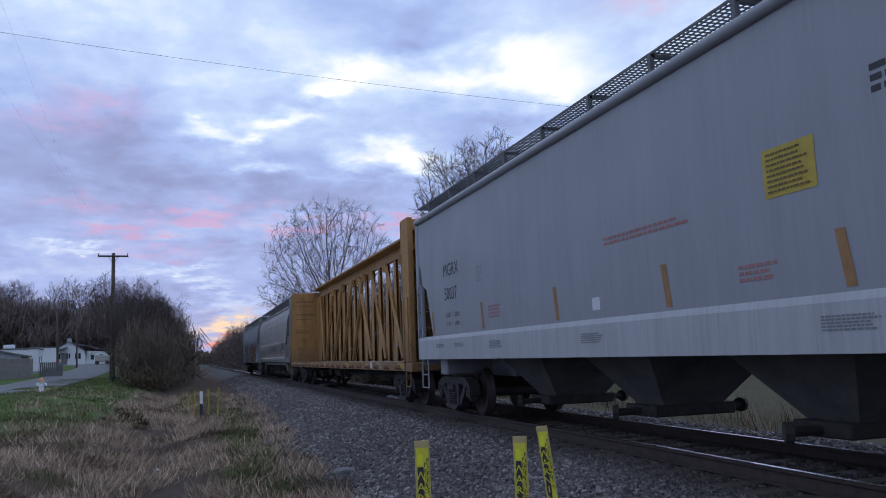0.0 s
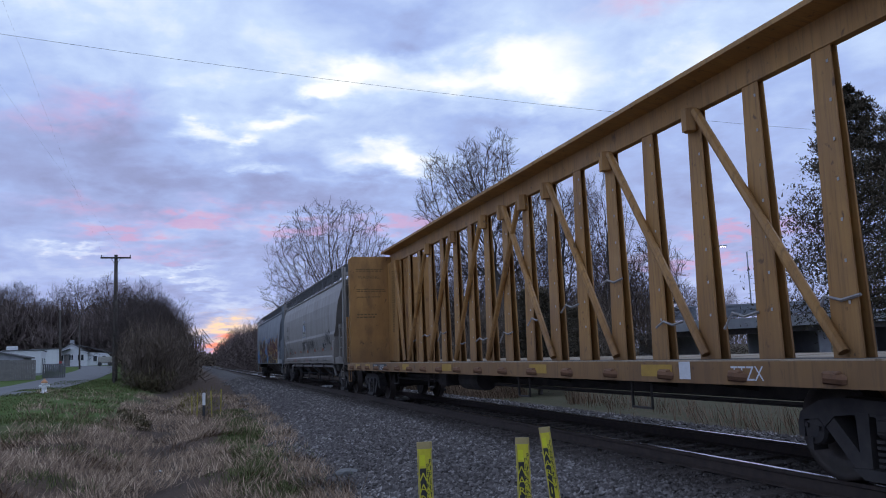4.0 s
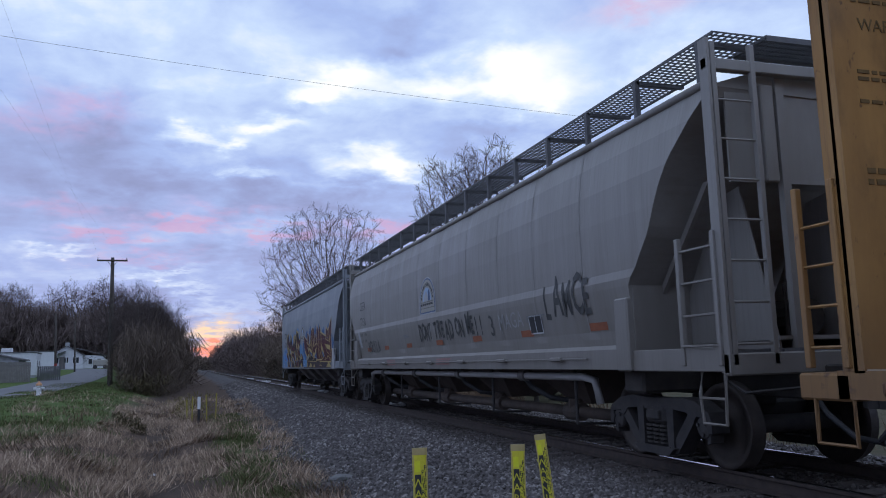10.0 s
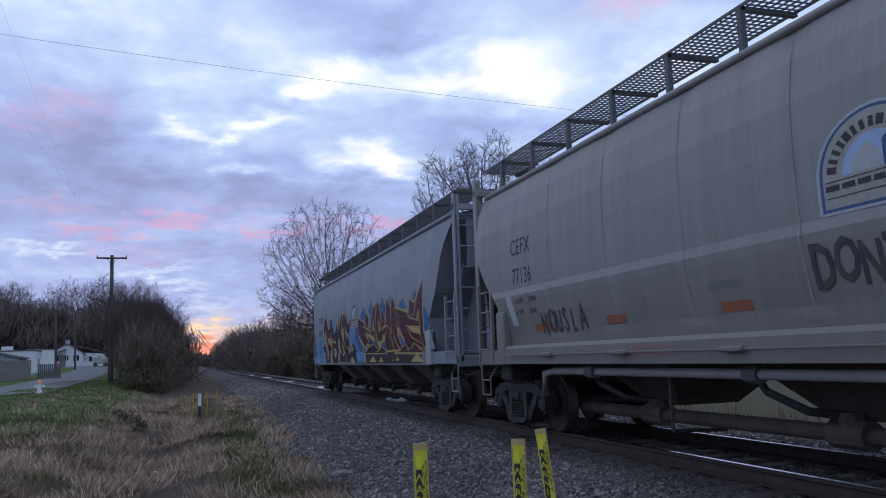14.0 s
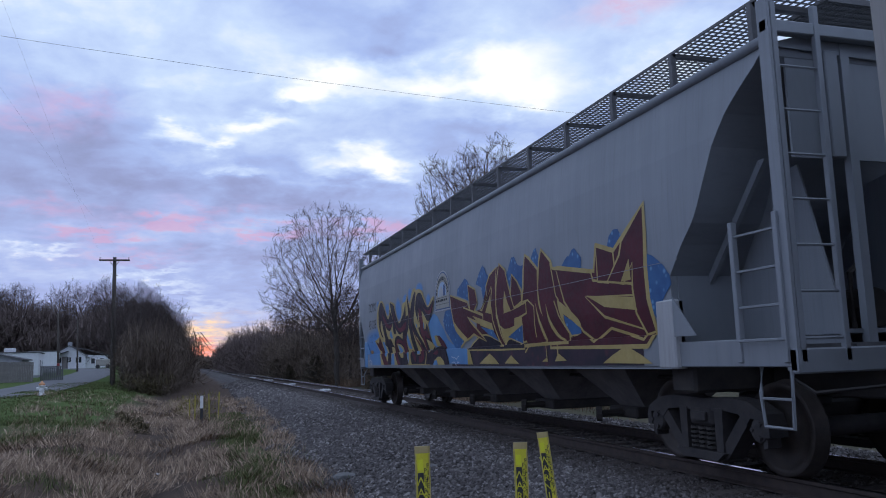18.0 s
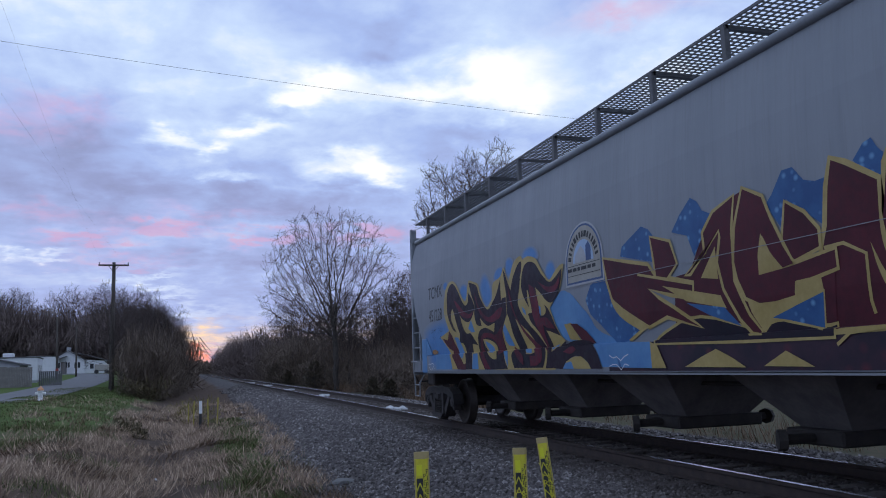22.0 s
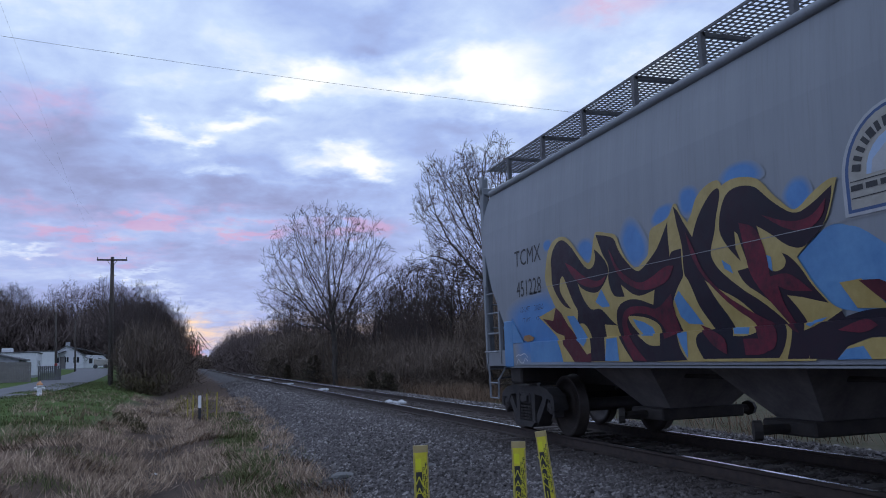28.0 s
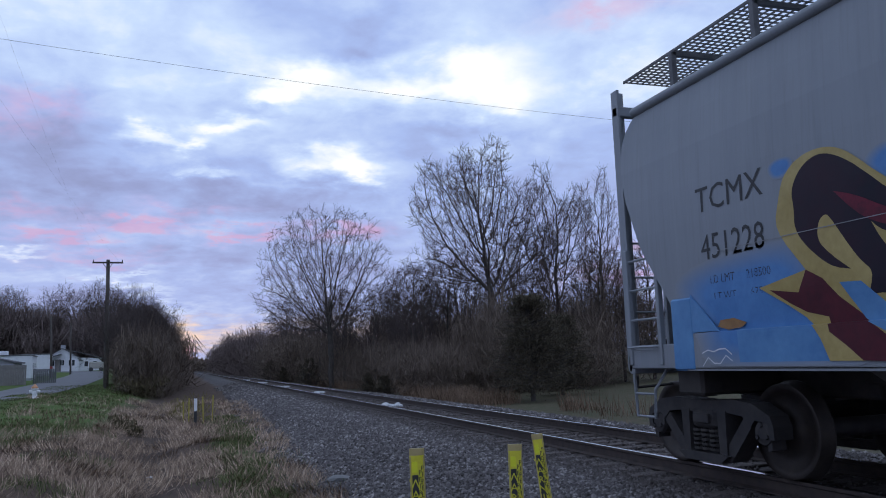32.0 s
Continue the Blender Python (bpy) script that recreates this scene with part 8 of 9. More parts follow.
pole("utility_pole", -5.55, 64, 9.45, 0.20, -0.05, "dark wooden utility pole with a single crossarm", 1.06)
pole("utility_pole", -15.1, 105, 7.3, 0.16, -0.25, "pale bare wooden pole beside the road")
pole("utility_pole", -14.9, 120, 7.0, 0.13, -0.15, "thin grey pole before the white house")


def cable(pts, r, label):
    bm = bmesh.new()
    tube(bm, pts, r, 5, caps=True)
    tagged(link_mesh("overhead_cable", bm, M_BLACK), label, "cable", "overhead cables")


def sag(a, b, n, drop):
    return [tuple(a[i] + (b[i] - a[i]) * k / n - (drop * 4 * (k / n) * (1 - k / n) if i == 2 else 0) for i in range(3)) for k in range(n + 1)]


cable(sag((-26.0, 64, 27.4), (60.0, 64, 22.6), 24, 0.9), 0.013, "thin black overhead cable across the sky")
cable(sag((-6.4, 64, 9.3), (-2.6, -6, 9.4), 30, 0.35), 0.0013, "thin dark cable from the pole")
cable(sag((-4.7, 64, 9.3), (-4.9, -6, 8.7), 30, 0.35), 0.0013, "thin dark cable from the pole")


def gable_house(name, m, w, d, h, rise, label, wall, roof_mat, over=0.3, windows=(), door=None):
    """A small house, front facing -y: walls, pitched roof with its ridge along y or x, windows, door, chimney."""
    t = thing(name, m, label, "house")
    bm = bmesh.new()
    slab(bm, [(-w / 2, -0.3), (w / 2, -0.3), (w / 2, h), (0, h + rise), (-w / 2, h)], "y", 0, d)
    part("wall", bm, wall, t)
    for s in (-1, 1):
        bm = bmesh.new()
        slab(bm, [(s * (w / 2 + over), h - over * rise / (w / 2)), (0, h + rise), (0, h + rise + 0.12), (s * (w / 2 + over), h - over * rise / (w / 2) + 0.12)], "y", -over, d + over)
        part("roof_slope", bm, roof_mat, t)
    for x, z, ww, hh in windows:
        bm = bmesh.new()
        box(bm, x - ww / 2, x + ww / 2, -0.05, 0.03, z, z + hh, 0.01)
        f = part("window", bm, M_WHITEPAINT, t)
        for k in (-1, 1):
            bm = bmesh.new()
            box(bm, x + k * ww / 4 - ww / 4 + 0.05, x + k * ww / 4 + ww / 4 - 0.05, -0.07, -0.055, z + 0.07, z + hh - 0.07)
            part("pane", bm, M_GLASS, f)
    if door:
        x, ww, hh = door
        bm = bmesh.new()
        box(bm, x - ww / 2, x + ww / 2, -0.07, 0.02, 0, hh, 0.02)
        part("door", bm, M_FENCE, t)
    return t


house = gable_house("white_house", pose(-20.0, 150, ground_z(-20, 150), 0, 0, 4), 5.2, 9.0, 2.3, 1.55, "small white sided house with a grey gable roof", M_SIDING, M_SHINGLE, 0.35, ((-1.6, 0.9, 0.9, 1.1), (1.5, 0.9, 1.0, 1.1), (0.0, 1.0, 0.7, 1.0)), (-0.6, 0.95, 2.05))
bm = bmesh.new()
slab(bm, [(2.6, -0.3), (6.0, -0.3), (6.0, 2.1), (2.6, 2.3)], "y", 0.8, 8.2)
part("side_wing", bm, M_SIDING, house)
bm = bmesh.new()
slab(bm, [(0.8, 3.5), (2.6, 3.15), (6.4, 2.0), (6.4, 2.15), (2.6, 3.3), (0.8, 3.65)], "y", 0.5, 8.5)
part("wing_roof", bm, M_SHINGLE, house)
for k, x in enumerate((3.4, 4.8)):
    bm = bmesh.new()
    box(bm, x, x + 0.7, 0.72, 0.82, 0.7, 1.7, 0.01)
    w_ = part("window", bm, M_WHITEPAINT, house)
    bm = bmesh.new()
    box(bm, x + 0.07, x + 0.63, 0.69, 0.715, 0.77, 1.63)
    part("pane", bm, M_GLASS, w_)
bm = bmesh.new()
box(bm, -0.5, 0.2, 4.0, 4.7, 3.2, 4.6, 0.02)
part("chimney", bm, M_CONCRETE, house)
bm = bmesh.new()
slab(bm, [(-3.0, 1.9), (-0.1, 2.9), (-0.1, 3.0), (-3.0, 2.0)], "y", -2.2, 0.0)
for x in (-2.9, -1.5, -0.2):
    tube(bm, [(x, -2.1, 0), (x, -2.1, 2.1)], 0.06, 6)
part("porch", bm, M_SHINGLE, house, "grey porch roof on posts")


def trailer(x, y, w, d, h, turn, label):
    t = thing("mobile_home", pose(x, y, ground_z(x, y), 0, 0, turn), label, "house", "mobile homes by the road")
    bm = bmesh.new()
    box(bm, -w / 2, w / 2, 0, d, 0.25, h, 0.04)
    part("shell", bm, M_SIDING, t)
    bm = bmesh.new()
    box(bm, -w / 2 - 0.08, w / 2 + 0.08, -0.08, d + 0.08, h, h + 0.12, 0.03)
    part("roof", bm, M_SHINGLE, t)
    bm = bmesh.new()
    box(bm, -w / 2 + 0.05, w / 2 - 0.05, 0.05, d - 0.05, -0.2, 0.26)
    part("skirting", bm, M_CONCRETE, t)
    for k in range(2):
        bm = bmesh.new()
        box(bm, w / 2 - 0.03, w / 2 + 0.04, 1.2 + k * 3.2, 2.2 + k * 3.2, 1.0, 1.9, 0.01)
        f = part("window", bm, M_WHITEPAINT, t)
        bm = bmesh.new()
        box(bm, w / 2 + 0.045, w / 2 + 0.06, 1.28 + k * 3.2, 2.12 + k * 3.2, 1.08, 1.82)
        part("pane", bm, M_GLASS, f)
    return t


trailer(-17.1, 93, 3.6, 9, 2.6, 6, "white mobile home with a flat roof")
trailer(-18.9, 118, 3.4, 8, 2.8, 6, "pale mobile home with a dark porch")
t_ = thing("rooftop_unit", pose(-18.3, 94, ground_z(-17.1, 93) + 2.72), "small white box on the mobile home's roof", "vent")
bm = bmesh.new()
box(bm, -0.5, 0.5, 0, 0.8, 0, 0.42, 0.05)
part("casing", bm, M_SIDING, t_)

shed = gable_house("garage", pose(-16.6, 78.6, ground_z(-16.6, 78.6), 0, 0, 3), 4.6, 5.0, 1.95, 0.55, "low tan garage with a dark roof", M_CONCRETE, M_SHINGLE, 0.25)
bm = bmesh.new()
box(bm, -1.2, 1.2, -0.06, 0.02, 0, 1.8, 0.02)
part("garage_door", bm, M_FENCE, shed)

fence = thing("board_fence", gz(-15.9, 77), "weathered grey board fence beside the garage", "fence")
r7 = random.Random(2)
for i in range(22):
    bm = bmesh.new()
    h = 1.75 + r7.uniform(-0.03, 0.03)
    box(bm, i * 0.13, i * 0.13 + 0.12, 0, 0.025, 0.02, h)
    part("board", bm, M_FENCE, fence)
for z in (0.5, 1.4):
    bm = bmesh.new()
    box(bm, -0.02, 22 * 0.13, 0.026, 0.07, z, z + 0.09)
    part("fence_rail", bm, M_FENCE, fence)

fence2 = thing("wire_fence", gz(-13.0, 80), "low grey fence panel by the lawn", "fence")
for i in range(12):
    bm = bmesh.new()
    box(bm, i * 0.16, i * 0.16 + 0.13, 0, 0.03, 0.02, 1.3)
    part("board", bm, M_SHINGLE, fence2)

# a low red-topped post and clutter by the house
t_ = thing("mail_post", gz(-15.0, 104), "dark post with a small red box", "post")
bm = bmesh.new()
tube(bm, [(0, 0, 0), (0, 0, 1.0)], 0.06, 6)
part("post", bm, M_POLE, t_)
bm = bmesh.new()
box(bm, -0.14, 0.14, -0.22, 0.22, 1.0, 1.32, 0.04)
part("mail_box", bm, M_REDPAINT, t_, "small dull red box")

t_ = thing("parked_trailer", pose(-13.6, 140, ground_z(-13.6, 140)), "tan covered trailer parked by the house", "trailer")
bm = bmesh.new()
box(bm, -1.0, 1.2, -1.2, 1.2, 0.45, 1.5, 0.12)
part("box_body", bm, M_BADGE, t_)
for s in (-0.7, 0.8):
    bm = bmesh.new()
    turned(bm, ((-0.1, 0.2), (-0.1, 0.33), (0.1, 0.33), (0.1, 0.2)), 0, 14)
    o = part("wheel", bm, M_BLACK, t_)
    o.matrix_local = pose(s, -1.15, 0.33, 0, 0, 90)

# fire hydrant
hyd = thing("fire_hydrant", gz(-7.05, 44), "white fire hydrant with an orange bonnet on the lawn", "fire hydrant")


def lathe(prof, mat, name, parent, seg=16, label=""):
    bm = bmesh.new()
    rings = [[bm.verts.new((r * math.cos(k * math.tau / seg), r * math.sin(k * math.tau / seg), z)) for k in range(seg)] for r, z in prof]
    for a, b in zip(rings, rings[1:]):
        for k in range(seg):
            bm.faces.new((a[k], a[(k + 1) % seg], b[(k + 1) % seg], b[k]))
    bm.faces.new(rings[0])
    bm.faces.new(rings[-1])
    return part(name, bm, mat, parent, label, True)


lathe(((0.19, 0.0), (0.19, 0.05), (0.12, 0.06), (0.115, 0.45), (0.16, 0.46), (0.16, 0.50)), M_WHITEPAINT, "barrel", hyd)

M_HYD = plain("faded_orange_paint", (0.55, 0.24, 0.10), (0.64, 0.32, 0.16), 0.5, 6.0)
lathe(((0.155, 0.501), (0.15, 0.56), (0.10, 0.63), (0.04, 0.66), (0.035, 0.72)), M_HYD, "bonnet", hyd, 16, "faded orange bonnet")
bm = bmesh.new()
tube(bm, [(-0.24, 0, 0.36), (0.24, 0, 0.36)], 0.065, 10)
tube(bm, [(0, -0.24, 0.30), (0, 0, 0.30)], 0.085, 10)
part("nozzle", bm, M_WHITEPAINT, hyd)
bm = bmesh.new()
box(bm, -0.14, 0.14, -0.14, 0.14, -0.1, 0.012, 0.01)
part("base_flange", bm, M_BLACK, hyd)

M_OLDYELLOW = plain("faded_yellow_plastic", (0.30, 0.25, 0.04), (0.40, 0.33, 0.06), 0.6, 9.0)
# white-topped survey marker and the thin yellow posts behind it
mk = thing("marker_post", gz(0.34, 29), "slim dark marker post with a white upper half", "marker post")
bm = bmesh.new()
box(bm, -0.045, 0.045, -0.012, 0.012, -0.2, 0.50, 0.004)
part("lower_half", bm, M_BLACK, mk)
bm = bmesh.new()
box(bm, -0.05, 0.05, -0.016, 0.016, 0.50, 0.92, 0.004)
part("upper_half", bm, M_WHITEPAINT, mk)
for k, (x, y, h, a) in enumerate(((0.12, 30.2, 0.90, 1), (0.62, 29.8, 0.95, -2), (0.95, 31.0, 0.98, 2), (-0.05, 31.5, 0.75, -1))):
    bm = bmesh.new()
    box(bm, -0.022, 0.022, -0.008, 0.008, -0.2, h, 0.003)
    o = link_mesh("yellow_post", bm, M_OLDYELLOW)
    o.matrix_world = gz(x, y) @ pose(0, 0, 0, 0, a, 0)
    tagged(o, "thin faded yellow marker post in dry grass", "marker post", "yellow marker posts")


LETTERS = {}


def stake(x, y, ztop, w, lean, turn, label):
    """A flat yellow pipeline marker with a tan cap and black upright words."""
    g0 = ground_z(x, y)
    h = ztop - g0
    t = thing("pipeline_marker", pose(x, y, g0, 0, lean, turn), label, "marker post", "pipeline markers")
    bm = bmesh.new()
    slab(bm, [(-w / 2, -0.004), (-w / 2 + 0.012, -0.012), (w / 2 - 0.012, -0.012), (w / 2, -0.004), (w / 2, 0.004), (-w / 2, 0.004)], "z", -0.3, h - 0.045)
    part("blade", bm, M_STAKE, t, "bright yellow plastic blade")
    bm = bmesh.new()
    slab(bm, [(-w / 2 - 0.001, -0.006), (-w / 2 + 0.012, -0.014), (w / 2 - 0.012, -0.014), (w / 2 + 0.001, -0.006), (w / 2 + 0.001, 0.006), (-w / 2 - 0.001, 0.006)], "z", h - 0.045, h)
    part("cap", bm, M_STAKETOP, t, "tan bare top end")
    for s in (-1, 1):
        bm = bmesh.new()
        box(bm, s * w * 0.45 - 0.003, s * w * 0.45 + 0.003, -0.0155, -0.012, -0.2, h - 0.05)
        part("edge_strip", bm, M_STAKETOP, t)
    bm = bmesh.new()
    box(bm, -w * 0.36, w * 0.06, -0.0135, -0.012, h - 0.66, h - 0.17)
    part("word_panel", bm, M_BLACK, t)
    bm = bmesh.new()
    box(bm, -w * 0.34, w * 0.02, -0.0135, -0.012, h - 0.155, h - 0.085)
    part("sign_block", bm, M_PATCHY, t, "plain bright panel")
    for word, cx, mat, top, size in (("WARNING", -w * 0.15, M_STAKE, h - 0.18, 0.078), ("PETROLEUM", w * 0.18, M_BLACK, h - 0.13, 0.046), ("PIPELINE", w * 0.35, M_BLACK, h - 0.10, 0.046)):
        for i, ch in enumerate(word):
            key = (ch, size, mat.name)
            if key not in LETTERS:
                cu = bpy.data.curves.new("words", "FONT")
                cu.body, cu.size, cu.align_x, cu.extrude, cu.resolution_u = ch, size, "CENTER", 0.0005, 1
                ob = new("words", cu)
                bpy.context.view_layer.update()
                me = bpy.data.meshes.new_from_object(ob.evaluated_get(bpy.context.evaluated_depsgraph_get()))
                bpy.data.objects.remove(ob)
                me.materials.clear()
                me.materials.append(mat)
                LETTERS[key] = me
            me = LETTERS[key]
            o = new("letter", me)
            o.parent = t
            o.matrix_local = pose(cx, -0.0145, top - (i + 1) * size * 0.92, 90, 0, 0)
    return t


M_PATCHY = plain("lemon_panel", (0.70, 0.70, 0.02), (0.78, 0.78, 0.04), 0.45, 9.0)
stake(1.47, 5.2, 0.68, 0.098, -0.4, -14, "yellow pipeline marker blade with black upright words")
stake(2.24, 5.4, 0.64, 0.098, 0.2, -20, "yellow pipeline marker blade with black upright words")
stake(2.90, 6.2, 0.62, 0.092, -6.0, -32, "leaning yellow pipeline marker blade with black words")

# overpass beyond the track
ov = thing("road_overpass", pose(0, 0, 0), "grey concrete road overpass with a steel railing", "overpass")


def ovp(x):
    return 50.0 + (x - 31.0) * 0.02


bm = bmesh.new()
slab(bm, [(32.5, 2.22), (75, 3.0), (75, 4.05), (32.5, 2.92)], "y", 50.0, 50.5)
part("parapet", bm, M_CONCRETE, ov)
# dark underside: the shade below the deck is put into its near-black colour
bm = bmesh.new()
slab(bm, [(32.5, 1.8), (75, 2.5), (75, 3.0), (32.5, 2.22)], "y", 50.3, 61)
part("deck_girder", bm, M_UNDER, ov)
for x in (36, 47, 58, 69):
    bm = bmesh.new()
    box(bm, x, x + 1.2, 51.5, 60, -0.8, 1.9 + (x - 26) * 0.016, 0.05)
    part("pier", bm, M_CONCRETE, ov)
for i in range(21):
    x = 33 + i * 2.0
    z = 2.75 + (x - 26) * 0.0265
    bm = bmesh.new()
    box(bm, x - 0.05, x + 0.05, 50.1, 50.25, z - 0.03, z + 1.0)
    part("railing_post", bm, M_GALV, ov)
for k, dz in enumerate((0.30, 0.62, 0.94)):
    bm = bmesh.new()
    slab(bm, [(32.5, 2.92 + dz), (75, 4.05 + dz), (75, 4.17 + dz), (32.5, 3.04 + dz)], "y", 50.02, 50.09)
    part("railing_bar", bm, M_GALV, ov)
for i in range(20):
    x = 34 + i * 2.0
    if i % 3 == 1:
        continue
    z = 2.75 + (x - 26) * 0.0265
    bm = bmesh.new()
    box(bm, x - 0.9, x + 0.9, 50.12, 50.16, z + 0.10, z + 0.98)
    part("railing_panel", bm, M_GALV, ov)

for x, y, h in ((51.5, 70, 8.4), (60.5, 76, 9.0)):
    t = thing("street_lamp", pose(x, y, 3.0), "grey street lamp with a lit head", "street lamp", "street lamps on the road")
    bm = bmesh.new()
    tube(bm, [(0, 0, -3.5), (0, 0, h - 0.4), (1.2, 0, h)], 0.09, 8, 0.06)
    part("lamp_post", bm, M_GALV, t)
    bm = bmesh.new()
    box(bm, 0.9, 1.7, -0.15, 0.15, h - 0.06, h + 0.08, 0.04)
    hd = part("lamp_head", bm, M_GALV, t)
    bm = bmesh.new()
    box(bm, 1.0, 1.6, -0.12, 0.12, h - 0.10, h - 0.062)
    part("lens", bm, M_LAMP, hd, "glowing lens")

# ballast spill between the rails and pale stones
pale_m = plain("pale_crushed_stone", (0.42, 0.42, 0.43), (0.55, 0.55, 0.56), 0.9, 9.0)
for k, (x, y, w, d) in enumerate(((6.35, 25.6, 0.45, 0.7), (6.3, 40.5, 0.4, 0.9), (6.25, 55, 0.4, 0.9), (6.3, 72, 0.5, 1.2), (6.2, 90, 0.5, 1.2))):
    r8 = random.Random(k)
    bm = bmesh.new()
    for i in range(26):
        a, q = r8.uniform(0, math.tau), math.sqrt(r8.random())
        cx, cy, s = x + math.cos(a) * q * w, y + math.sin(a) * q * d, r8.uniform(0.05, 0.11)
        g = bmesh.ops.create_icosphere(bm, subdivisions=1, radius=s)
        for v in g["verts"]:
            v.co = Vector((cx + v.co.x, cy + v.co.y, -0.15 + v.co.z * 0.7 + 0.02))
    tagged(link_mesh("pale_stone_heap", bm, pale_m), "spill of pale crushed stone between the rails", "stones", "pale stone spills", "stuff")

M_ROCK = plain("dull_grey_rock", (0.13, 0.128, 0.125), (0.20, 0.195, 0.19), 0.9, 9.0)
r9 = random.Random(9)
for x, y, s in ((-0.62, 16.6, 0.05), (2.35, 12.9, 0.14), (2.2, 10.6, 0.05), (3.4, 11.5, 0.05)):
    bm = bmesh.new()
    g = bmesh.ops.create_icosphere(bm, subdivisions=2, radius=1.0)
    for v in g["verts"]:
        k = 1 + 0.25 * noise.noise(v.co * 1.7 + Vector((x, y, 0)))
        v.co = Vector((v.co.x * s * 1.6 * k, v.co.y * s * k, v.co.z * s * 0.55 * k))
    o = link_mesh("loose_rock", bm, pale_m if x < 0 else M_ROCK)
    o.matrix_world = gz(x, y, 0.02)
    tagged(o, "pale loose rock lying on the verge", "rock", "loose rocks")


# ---------------------------------------------------------------- ground cover
def ballast(seed, n, xr, yr, size, keep, bias=1.0):
    """Angular stones strewn over the bank; nearer ones smaller and denser."""
    r = np.random.RandomState(seed)
    u = r.rand(n) ** bias
    x = xr[0] + (xr[1] - xr[0]) * r.rand(n)
    y = yr[0] + (yr[1] - yr[0]) * u
    vs, fs = [], []
    oct_ = np.array(((1, 0, 0), (-1, 0, 0), (0, 1, 0), (0, -1, 0), (0, 0, 1), (0, 0, -1)), float)
    tri = ((0, 2, 4), (2, 1, 4), (1, 3, 4), (3, 0, 4), (2, 0, 5), (1, 2, 5), (3, 1, 5), (0, 3, 5))
    k = 0
    for i in range(n):
        a, b = float(x[i]), float(y[i])
        if not keep(a, b):
            continue
        s = size[0] + (size[1] - size[0]) * r.rand() + 0.0009 * b
        p = oct_ * (s * (0.65 + 0.6 * r.rand(6, 1)))
        p[:, 2] *= 0.75
        t = r.rand() * 6.283
        c, d = math.cos(t), math.sin(t)
        tx = (r.rand() - 0.5) * 1.2
        e, g = math.cos(tx), math.sin(tx)
        z = ground_z(a, b) + s * 0.22
        for px, py, pz in p:
            qy, qz = py * e - pz * g, py * g + pz * e
            vs.append((a + px * c - qy * d, b + px * d + qy * c, z + qz))
        for q in tri:
            fs.append((k + q[0], k + q[1], k + q[2]))
        k += 6
    return vs, fs


def on_bank(a, b):
    edge = toe_x(b) + 0.55 * noise.noise((a * 0.8, b * 0.5, 1.0)) - 0.2
    return a > edge and abs(a - RAIL_X) > 0.08 and abs(a - RAIL_X - 1.51) > 0.08


v_, f_ = ballast(1, 42000, (1.2, 5.5), (8.0, 34.0), (0.015, 0.035), on_bank, 1.7)
v2, f2 = ballast(2, 9000, (2.0, 5.5), (34.0, 80.0), (0.035, 0.06), on_bank, 1.4)
v3, f3 = ballast(3, 12000, (5.6, 11.0), (6.0, 40.0), (0.022, 0.045), on_bank, 1.5)
v4, f4 = ballast(4, 11000, (2.2, 5.5), (2.6, 8.2), (0.018, 0.034), on_bank, 1.0)
v5, f5 = ballast(5, 6000, (5.6, 10.5), (2.6, 8.0), (0.018, 0.034), on_bank, 1.0)
for a, b in ((v2, f2), (v3, f3), (v4, f4), (v5, f5)):
    n0 = len(v_)
    v_ += a
    f_ += [tuple(n0 + i for i in q) for q in b]
tagged(bulk("ballast", v_, f_, M_STONE), "grey crushed-stone ballast bank of the track", "gravel", kind="stuff")


def blades(name, label, seed, n, spot, hr, w, mat, flat, comb=0.0):
    """Grass: single blades, upright or matted; comb makes neighbours lean the same way. spot(r) gives a place or None."""
    r = random.Random(seed)
    tw = Twigs()
    for i in range(n):
        q = spot(r)
        if q is None:
            continue
        x, y = q
        lump = noise.noise((x * 1.6, y * 1.0, 21.0))
        z = ground_z(x, y) - 0.01 + comb * max(lump, 0.0) * 0.30 * r.random()
        h = r.uniform(*hr)
        a = r.uniform(0, math.tau) * (1 - comb) + comb * (noise.noise((x * 0.7, y * 0.45, 31.0)) * 9.0 + r.gauss(0, 0.5))
        f = flat * r.uniform(0.6, 1.4)
        up = h * math.cos(min(f, 1.5))
        out = h * math.sin(min(f, 1.5))
        s = a + math.pi / 2
        k = 1 + y * 0.028
        tw.blade((x, y, z), (x + math.cos(a) * out, y + math.sin(a) * out, z + up), w * k, (math.cos(s), math.sin(s)))
    return tagged(new(name, tw.mesh(name, mat)), label, "grass", kind="stuff")


def straw_spot(r):
    y = 7.5 + 42 * r.random() ** 1.6
    x = r.uniform(-1.5 - y * 0.14, toe_x(y) + 0.45)
    if y > 21 and x < -2.4 - 0.012 * y and r.random() < 0.85:
        return None
    if abs(x + 0.05 + 0.03 * y) < 0.4 and r.random() < 0.45:
        return None
    if noise.noise((x * 0.55, y * 0.33, 5.0)) < -0.30 * r.random():
        return None
    if 10.5 < y < 34 and abs(x - 0.82 - 0.022 * y) < 0.42 + 0.2 * noise.noise((x, y * 0.6, 3.0)) and r.random() < 0.6:
        return None
    return x, y


def tuft_spot(r):
    y = 8 + 26 * r.random() ** 1.3
    x = r.uniform(-1.5 - y * 0.13, toe_x(y) + 0.5)
    if noise.noise((x * 1.3, y * 0.9, 11.0)) < 0.22:
        return None
    return x + r.gauss(0, 0.03), y + r.gauss(0, 0.03)


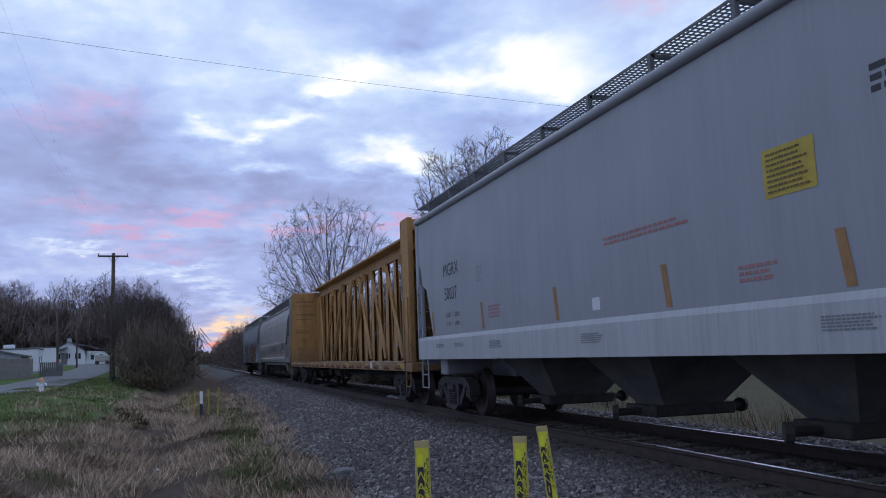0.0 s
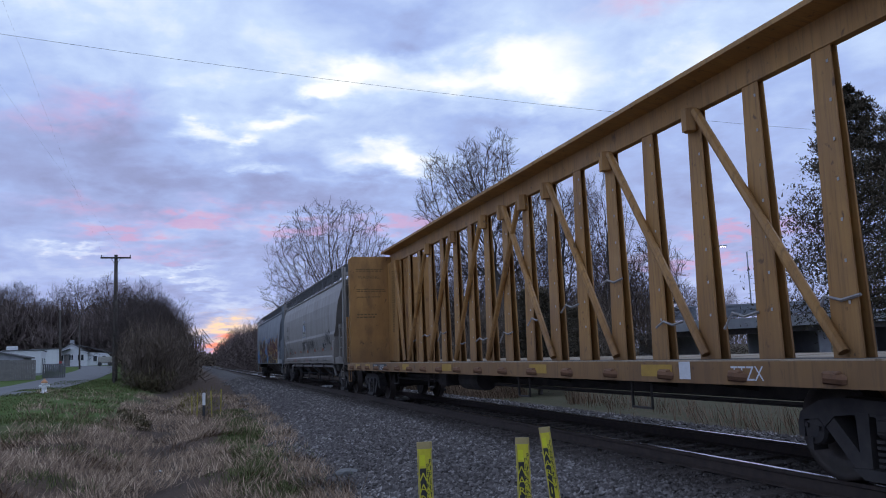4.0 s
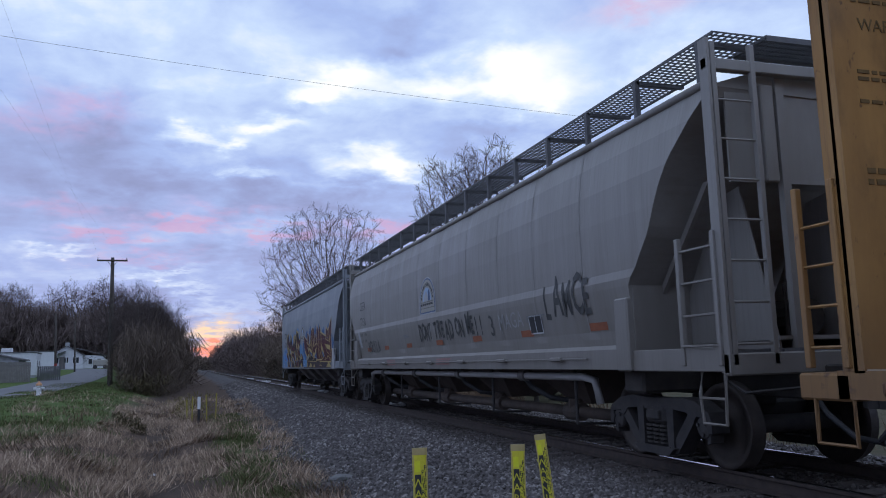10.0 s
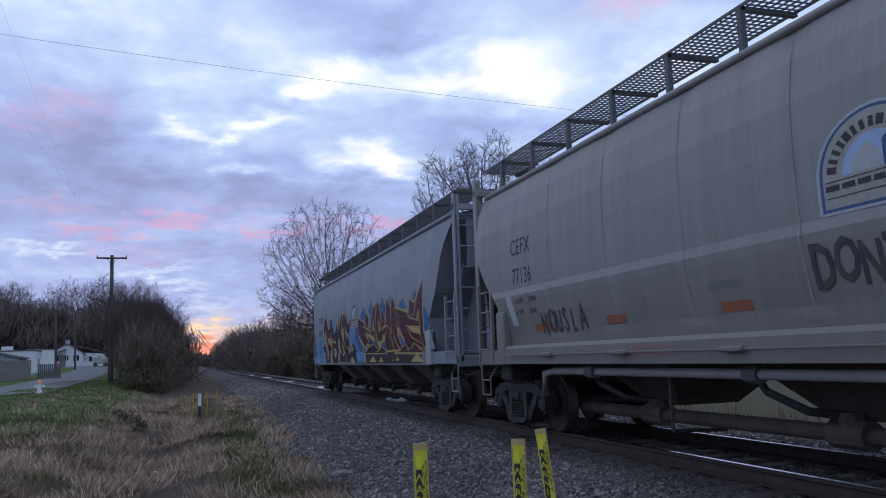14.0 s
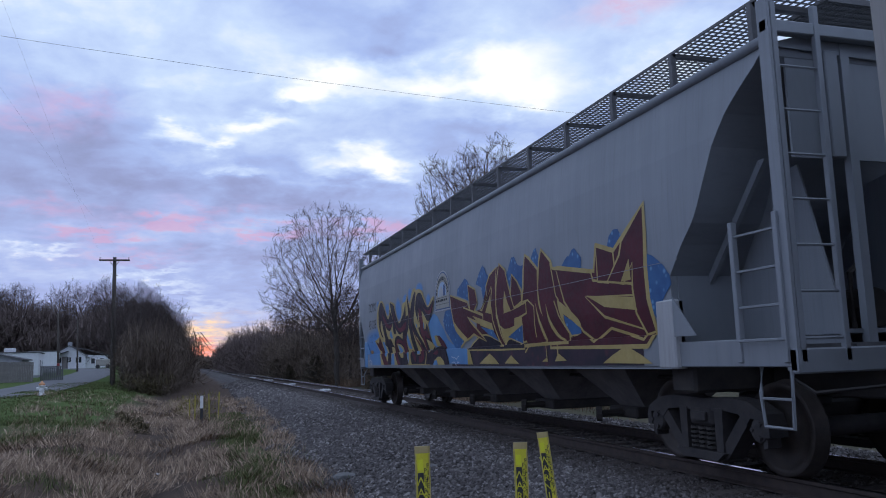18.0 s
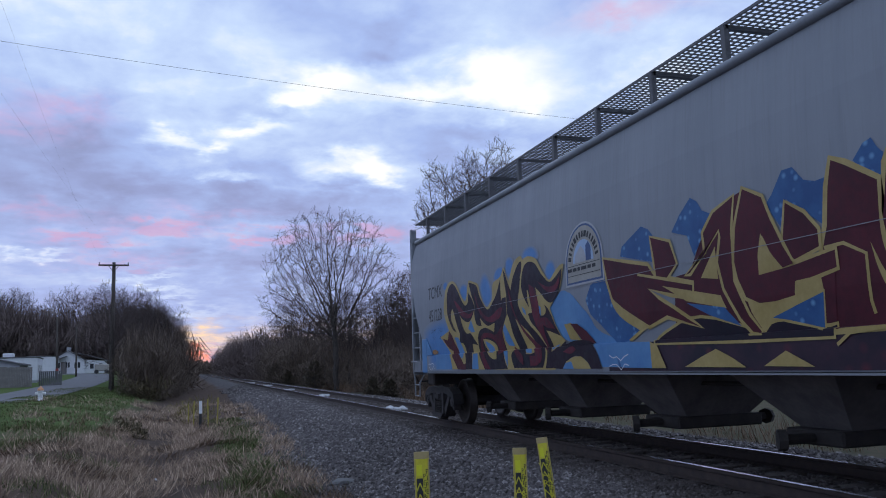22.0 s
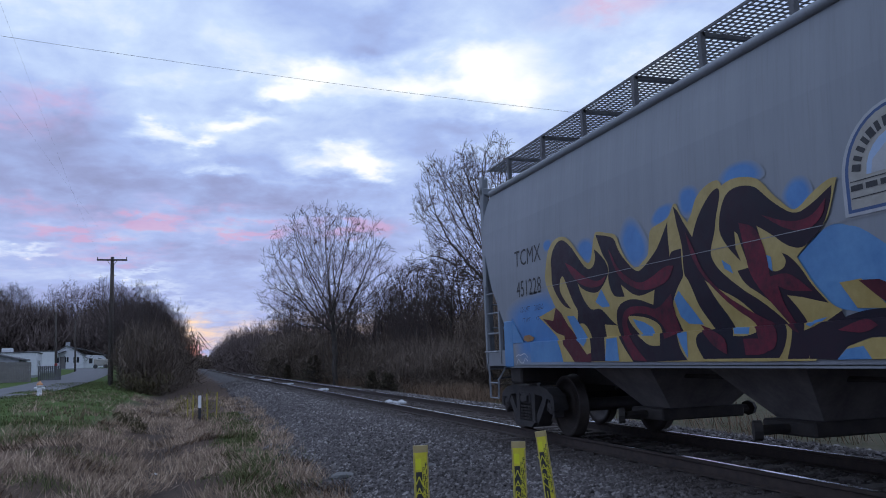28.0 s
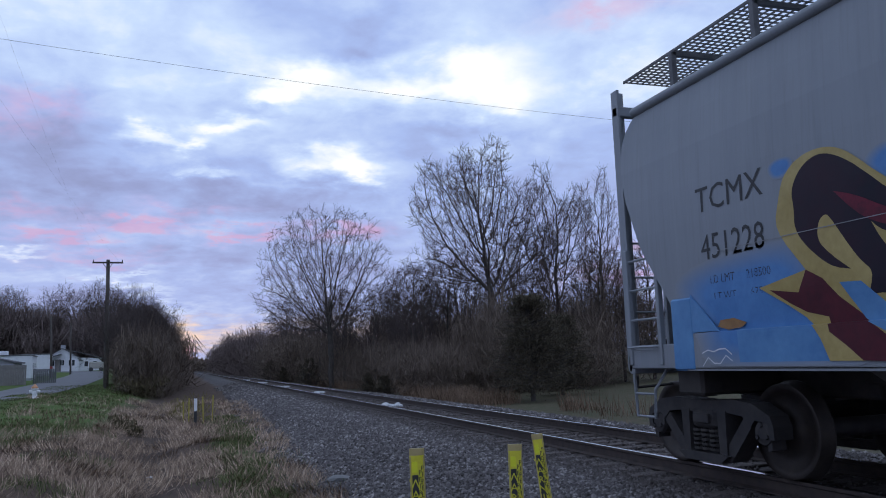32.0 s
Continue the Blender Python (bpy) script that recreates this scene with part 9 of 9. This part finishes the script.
def green_spot(r):
    y = r.uniform(11.5, 33)
    x = 0.86 + y * 0.022 + r.gauss(0, 0.38)
    if noise.noise((x * 1.2, y * 0.5, 7.0)) < -0.30:
        return None
    return x, y


def lawn_spot(r):
    y = 20 + 50 * r.random() ** 1.5
    x = r.uniform(-8.6 - 0.02 * y, -2.5 - 0.012 * y)
    if noise.noise((x * 0.5, y * 0.25, 2.0)) < -0.15 - max(y - 25, 0) * 0.02 + (0.5 if x > -4.2 else 0.0) * r.random():
        return None
    return x, y


def low_green_spot(r):
    y = r.uniform(10, 28)
    x = r.uniform(-5.2, -1.4)
    if noise.noise((x * 0.6, y * 0.4, 17.0)) < 0.14:
        return None
    return x, y


def far_straw_spot(r):
    y = r.uniform(6, 75)
    x = r.uniform(10.4, 12.6 + 0.02 * y)
    if noise.noise((x * 0.4, y * 0.2, 41.0)) < -0.1 or y < 24 and r.random() < 0.75:
        return None
    return x, y


blades("dry_grass", "matted dry brown grass on the verge", 1, 110000, straw_spot, (0.10, 0.38), 0.0046, M_STRAW, 1.15, 0.6)
blades("dry_grass", "upright tufts of dry grass", 2, 20000, tuft_spot, (0.14, 0.42), 0.0036, M_STRAW, 0.75, 0.7)
blades("green_grass", "strip of fresh green grass beside the ballast", 3, 27000, green_spot, (0.05, 0.16), 0.0042, M_GRASS, 0.75)
blades("green_grass", "green lawn between road and verge", 4, 36000, lawn_spot, (0.05, 0.13), 0.0045, M_GRASS, 0.6)
blades("green_grass", "thin green grass among the straw", 5, 12000, low_green_spot, (0.08, 0.22), 0.0034, M_GRASS, 0.6)
blades("dry_grass", "tall tawny grass at the foot of the brush", 6, 22000, far_straw_spot, (0.2, 0.85), 0.0048, M_TAWNY, 0.5, 0.4)
thicket("low_weed", "low dark leafy weeds on the verge", ((-1.75, 27.5, 0.5, 0.35), (-1.45, 26.6, 0.42, 0.3), (-2.1, 29.0, 0.5, 0.3)), 9000, M_VINE, 31, 0.03)
thicket("dry_weed", "olive dry weeds round the marker posts", ((0.3, 31.0, 0.8, 0.7), (0.8, 31.5, 0.75, 0.6), (0.0, 33.0, 0.8, 0.7), (-0.4, 36, 0.9, 0.8), (0.4, 40, 0.9, 0.9)), 900, M_WEED, 33, 0.014)

# ties, each a piece of the track's bed
bm = bmesh.new()
box(bm, -1.30, 1.30, -0.115, 0.115, -0.36, -0.172, 0.012)
tie0 = link_mesh("tie", bm, M_TIE)
track_bed = tagged(new("track_bed"), "timber ties in ballast under the rails", "track", kind="structure")
tie0.parent = track_bed
tie0.location = (TRACK_X, 3.0, 0)
rt = random.Random(6)
for i in range(1, 230):
    o = new("tie", tie0.data)
    o.parent = track_bed
    o.location = (TRACK_X + rt.uniform(-0.03, 0.03), 3.0 + i * 0.51 + rt.uniform(-0.02, 0.02), rt.uniform(-0.008, 0.004))
    o.rotation_euler = (0, 0, rt.uniform(-0.012, 0.012))


# ---------------------------------------------------------------- what moves
def motions():
    for car, mid in CARS:
        walk(car, [(i * 0.5, pose(TRACK_X, train_at(i * 0.5) + mid, 0)) for i in range(65)])
    # each wheelset rolls with its car
    start = train_at(0.0)
    for w, y, car in WHEELS:
        rows = []
        for i in range(241):
            t = i * 4 / FPS
            rows.append((t, pose(0, y, 0.457) @ Matrix.Rotation((start - train_at(t)) / 0.457, 4, "X")))
        walk(w, rows)
    # the clouds drift slowly to the left
    walk(sky, [(0, pose(0, 0, -60, 0, 0, SKY_TURN[0])), (32.0, pose(0, 0, -60, 0, 0, SKY_TURN[1]))])


SKY_TURN = (-1.8, 1.8)
motions()
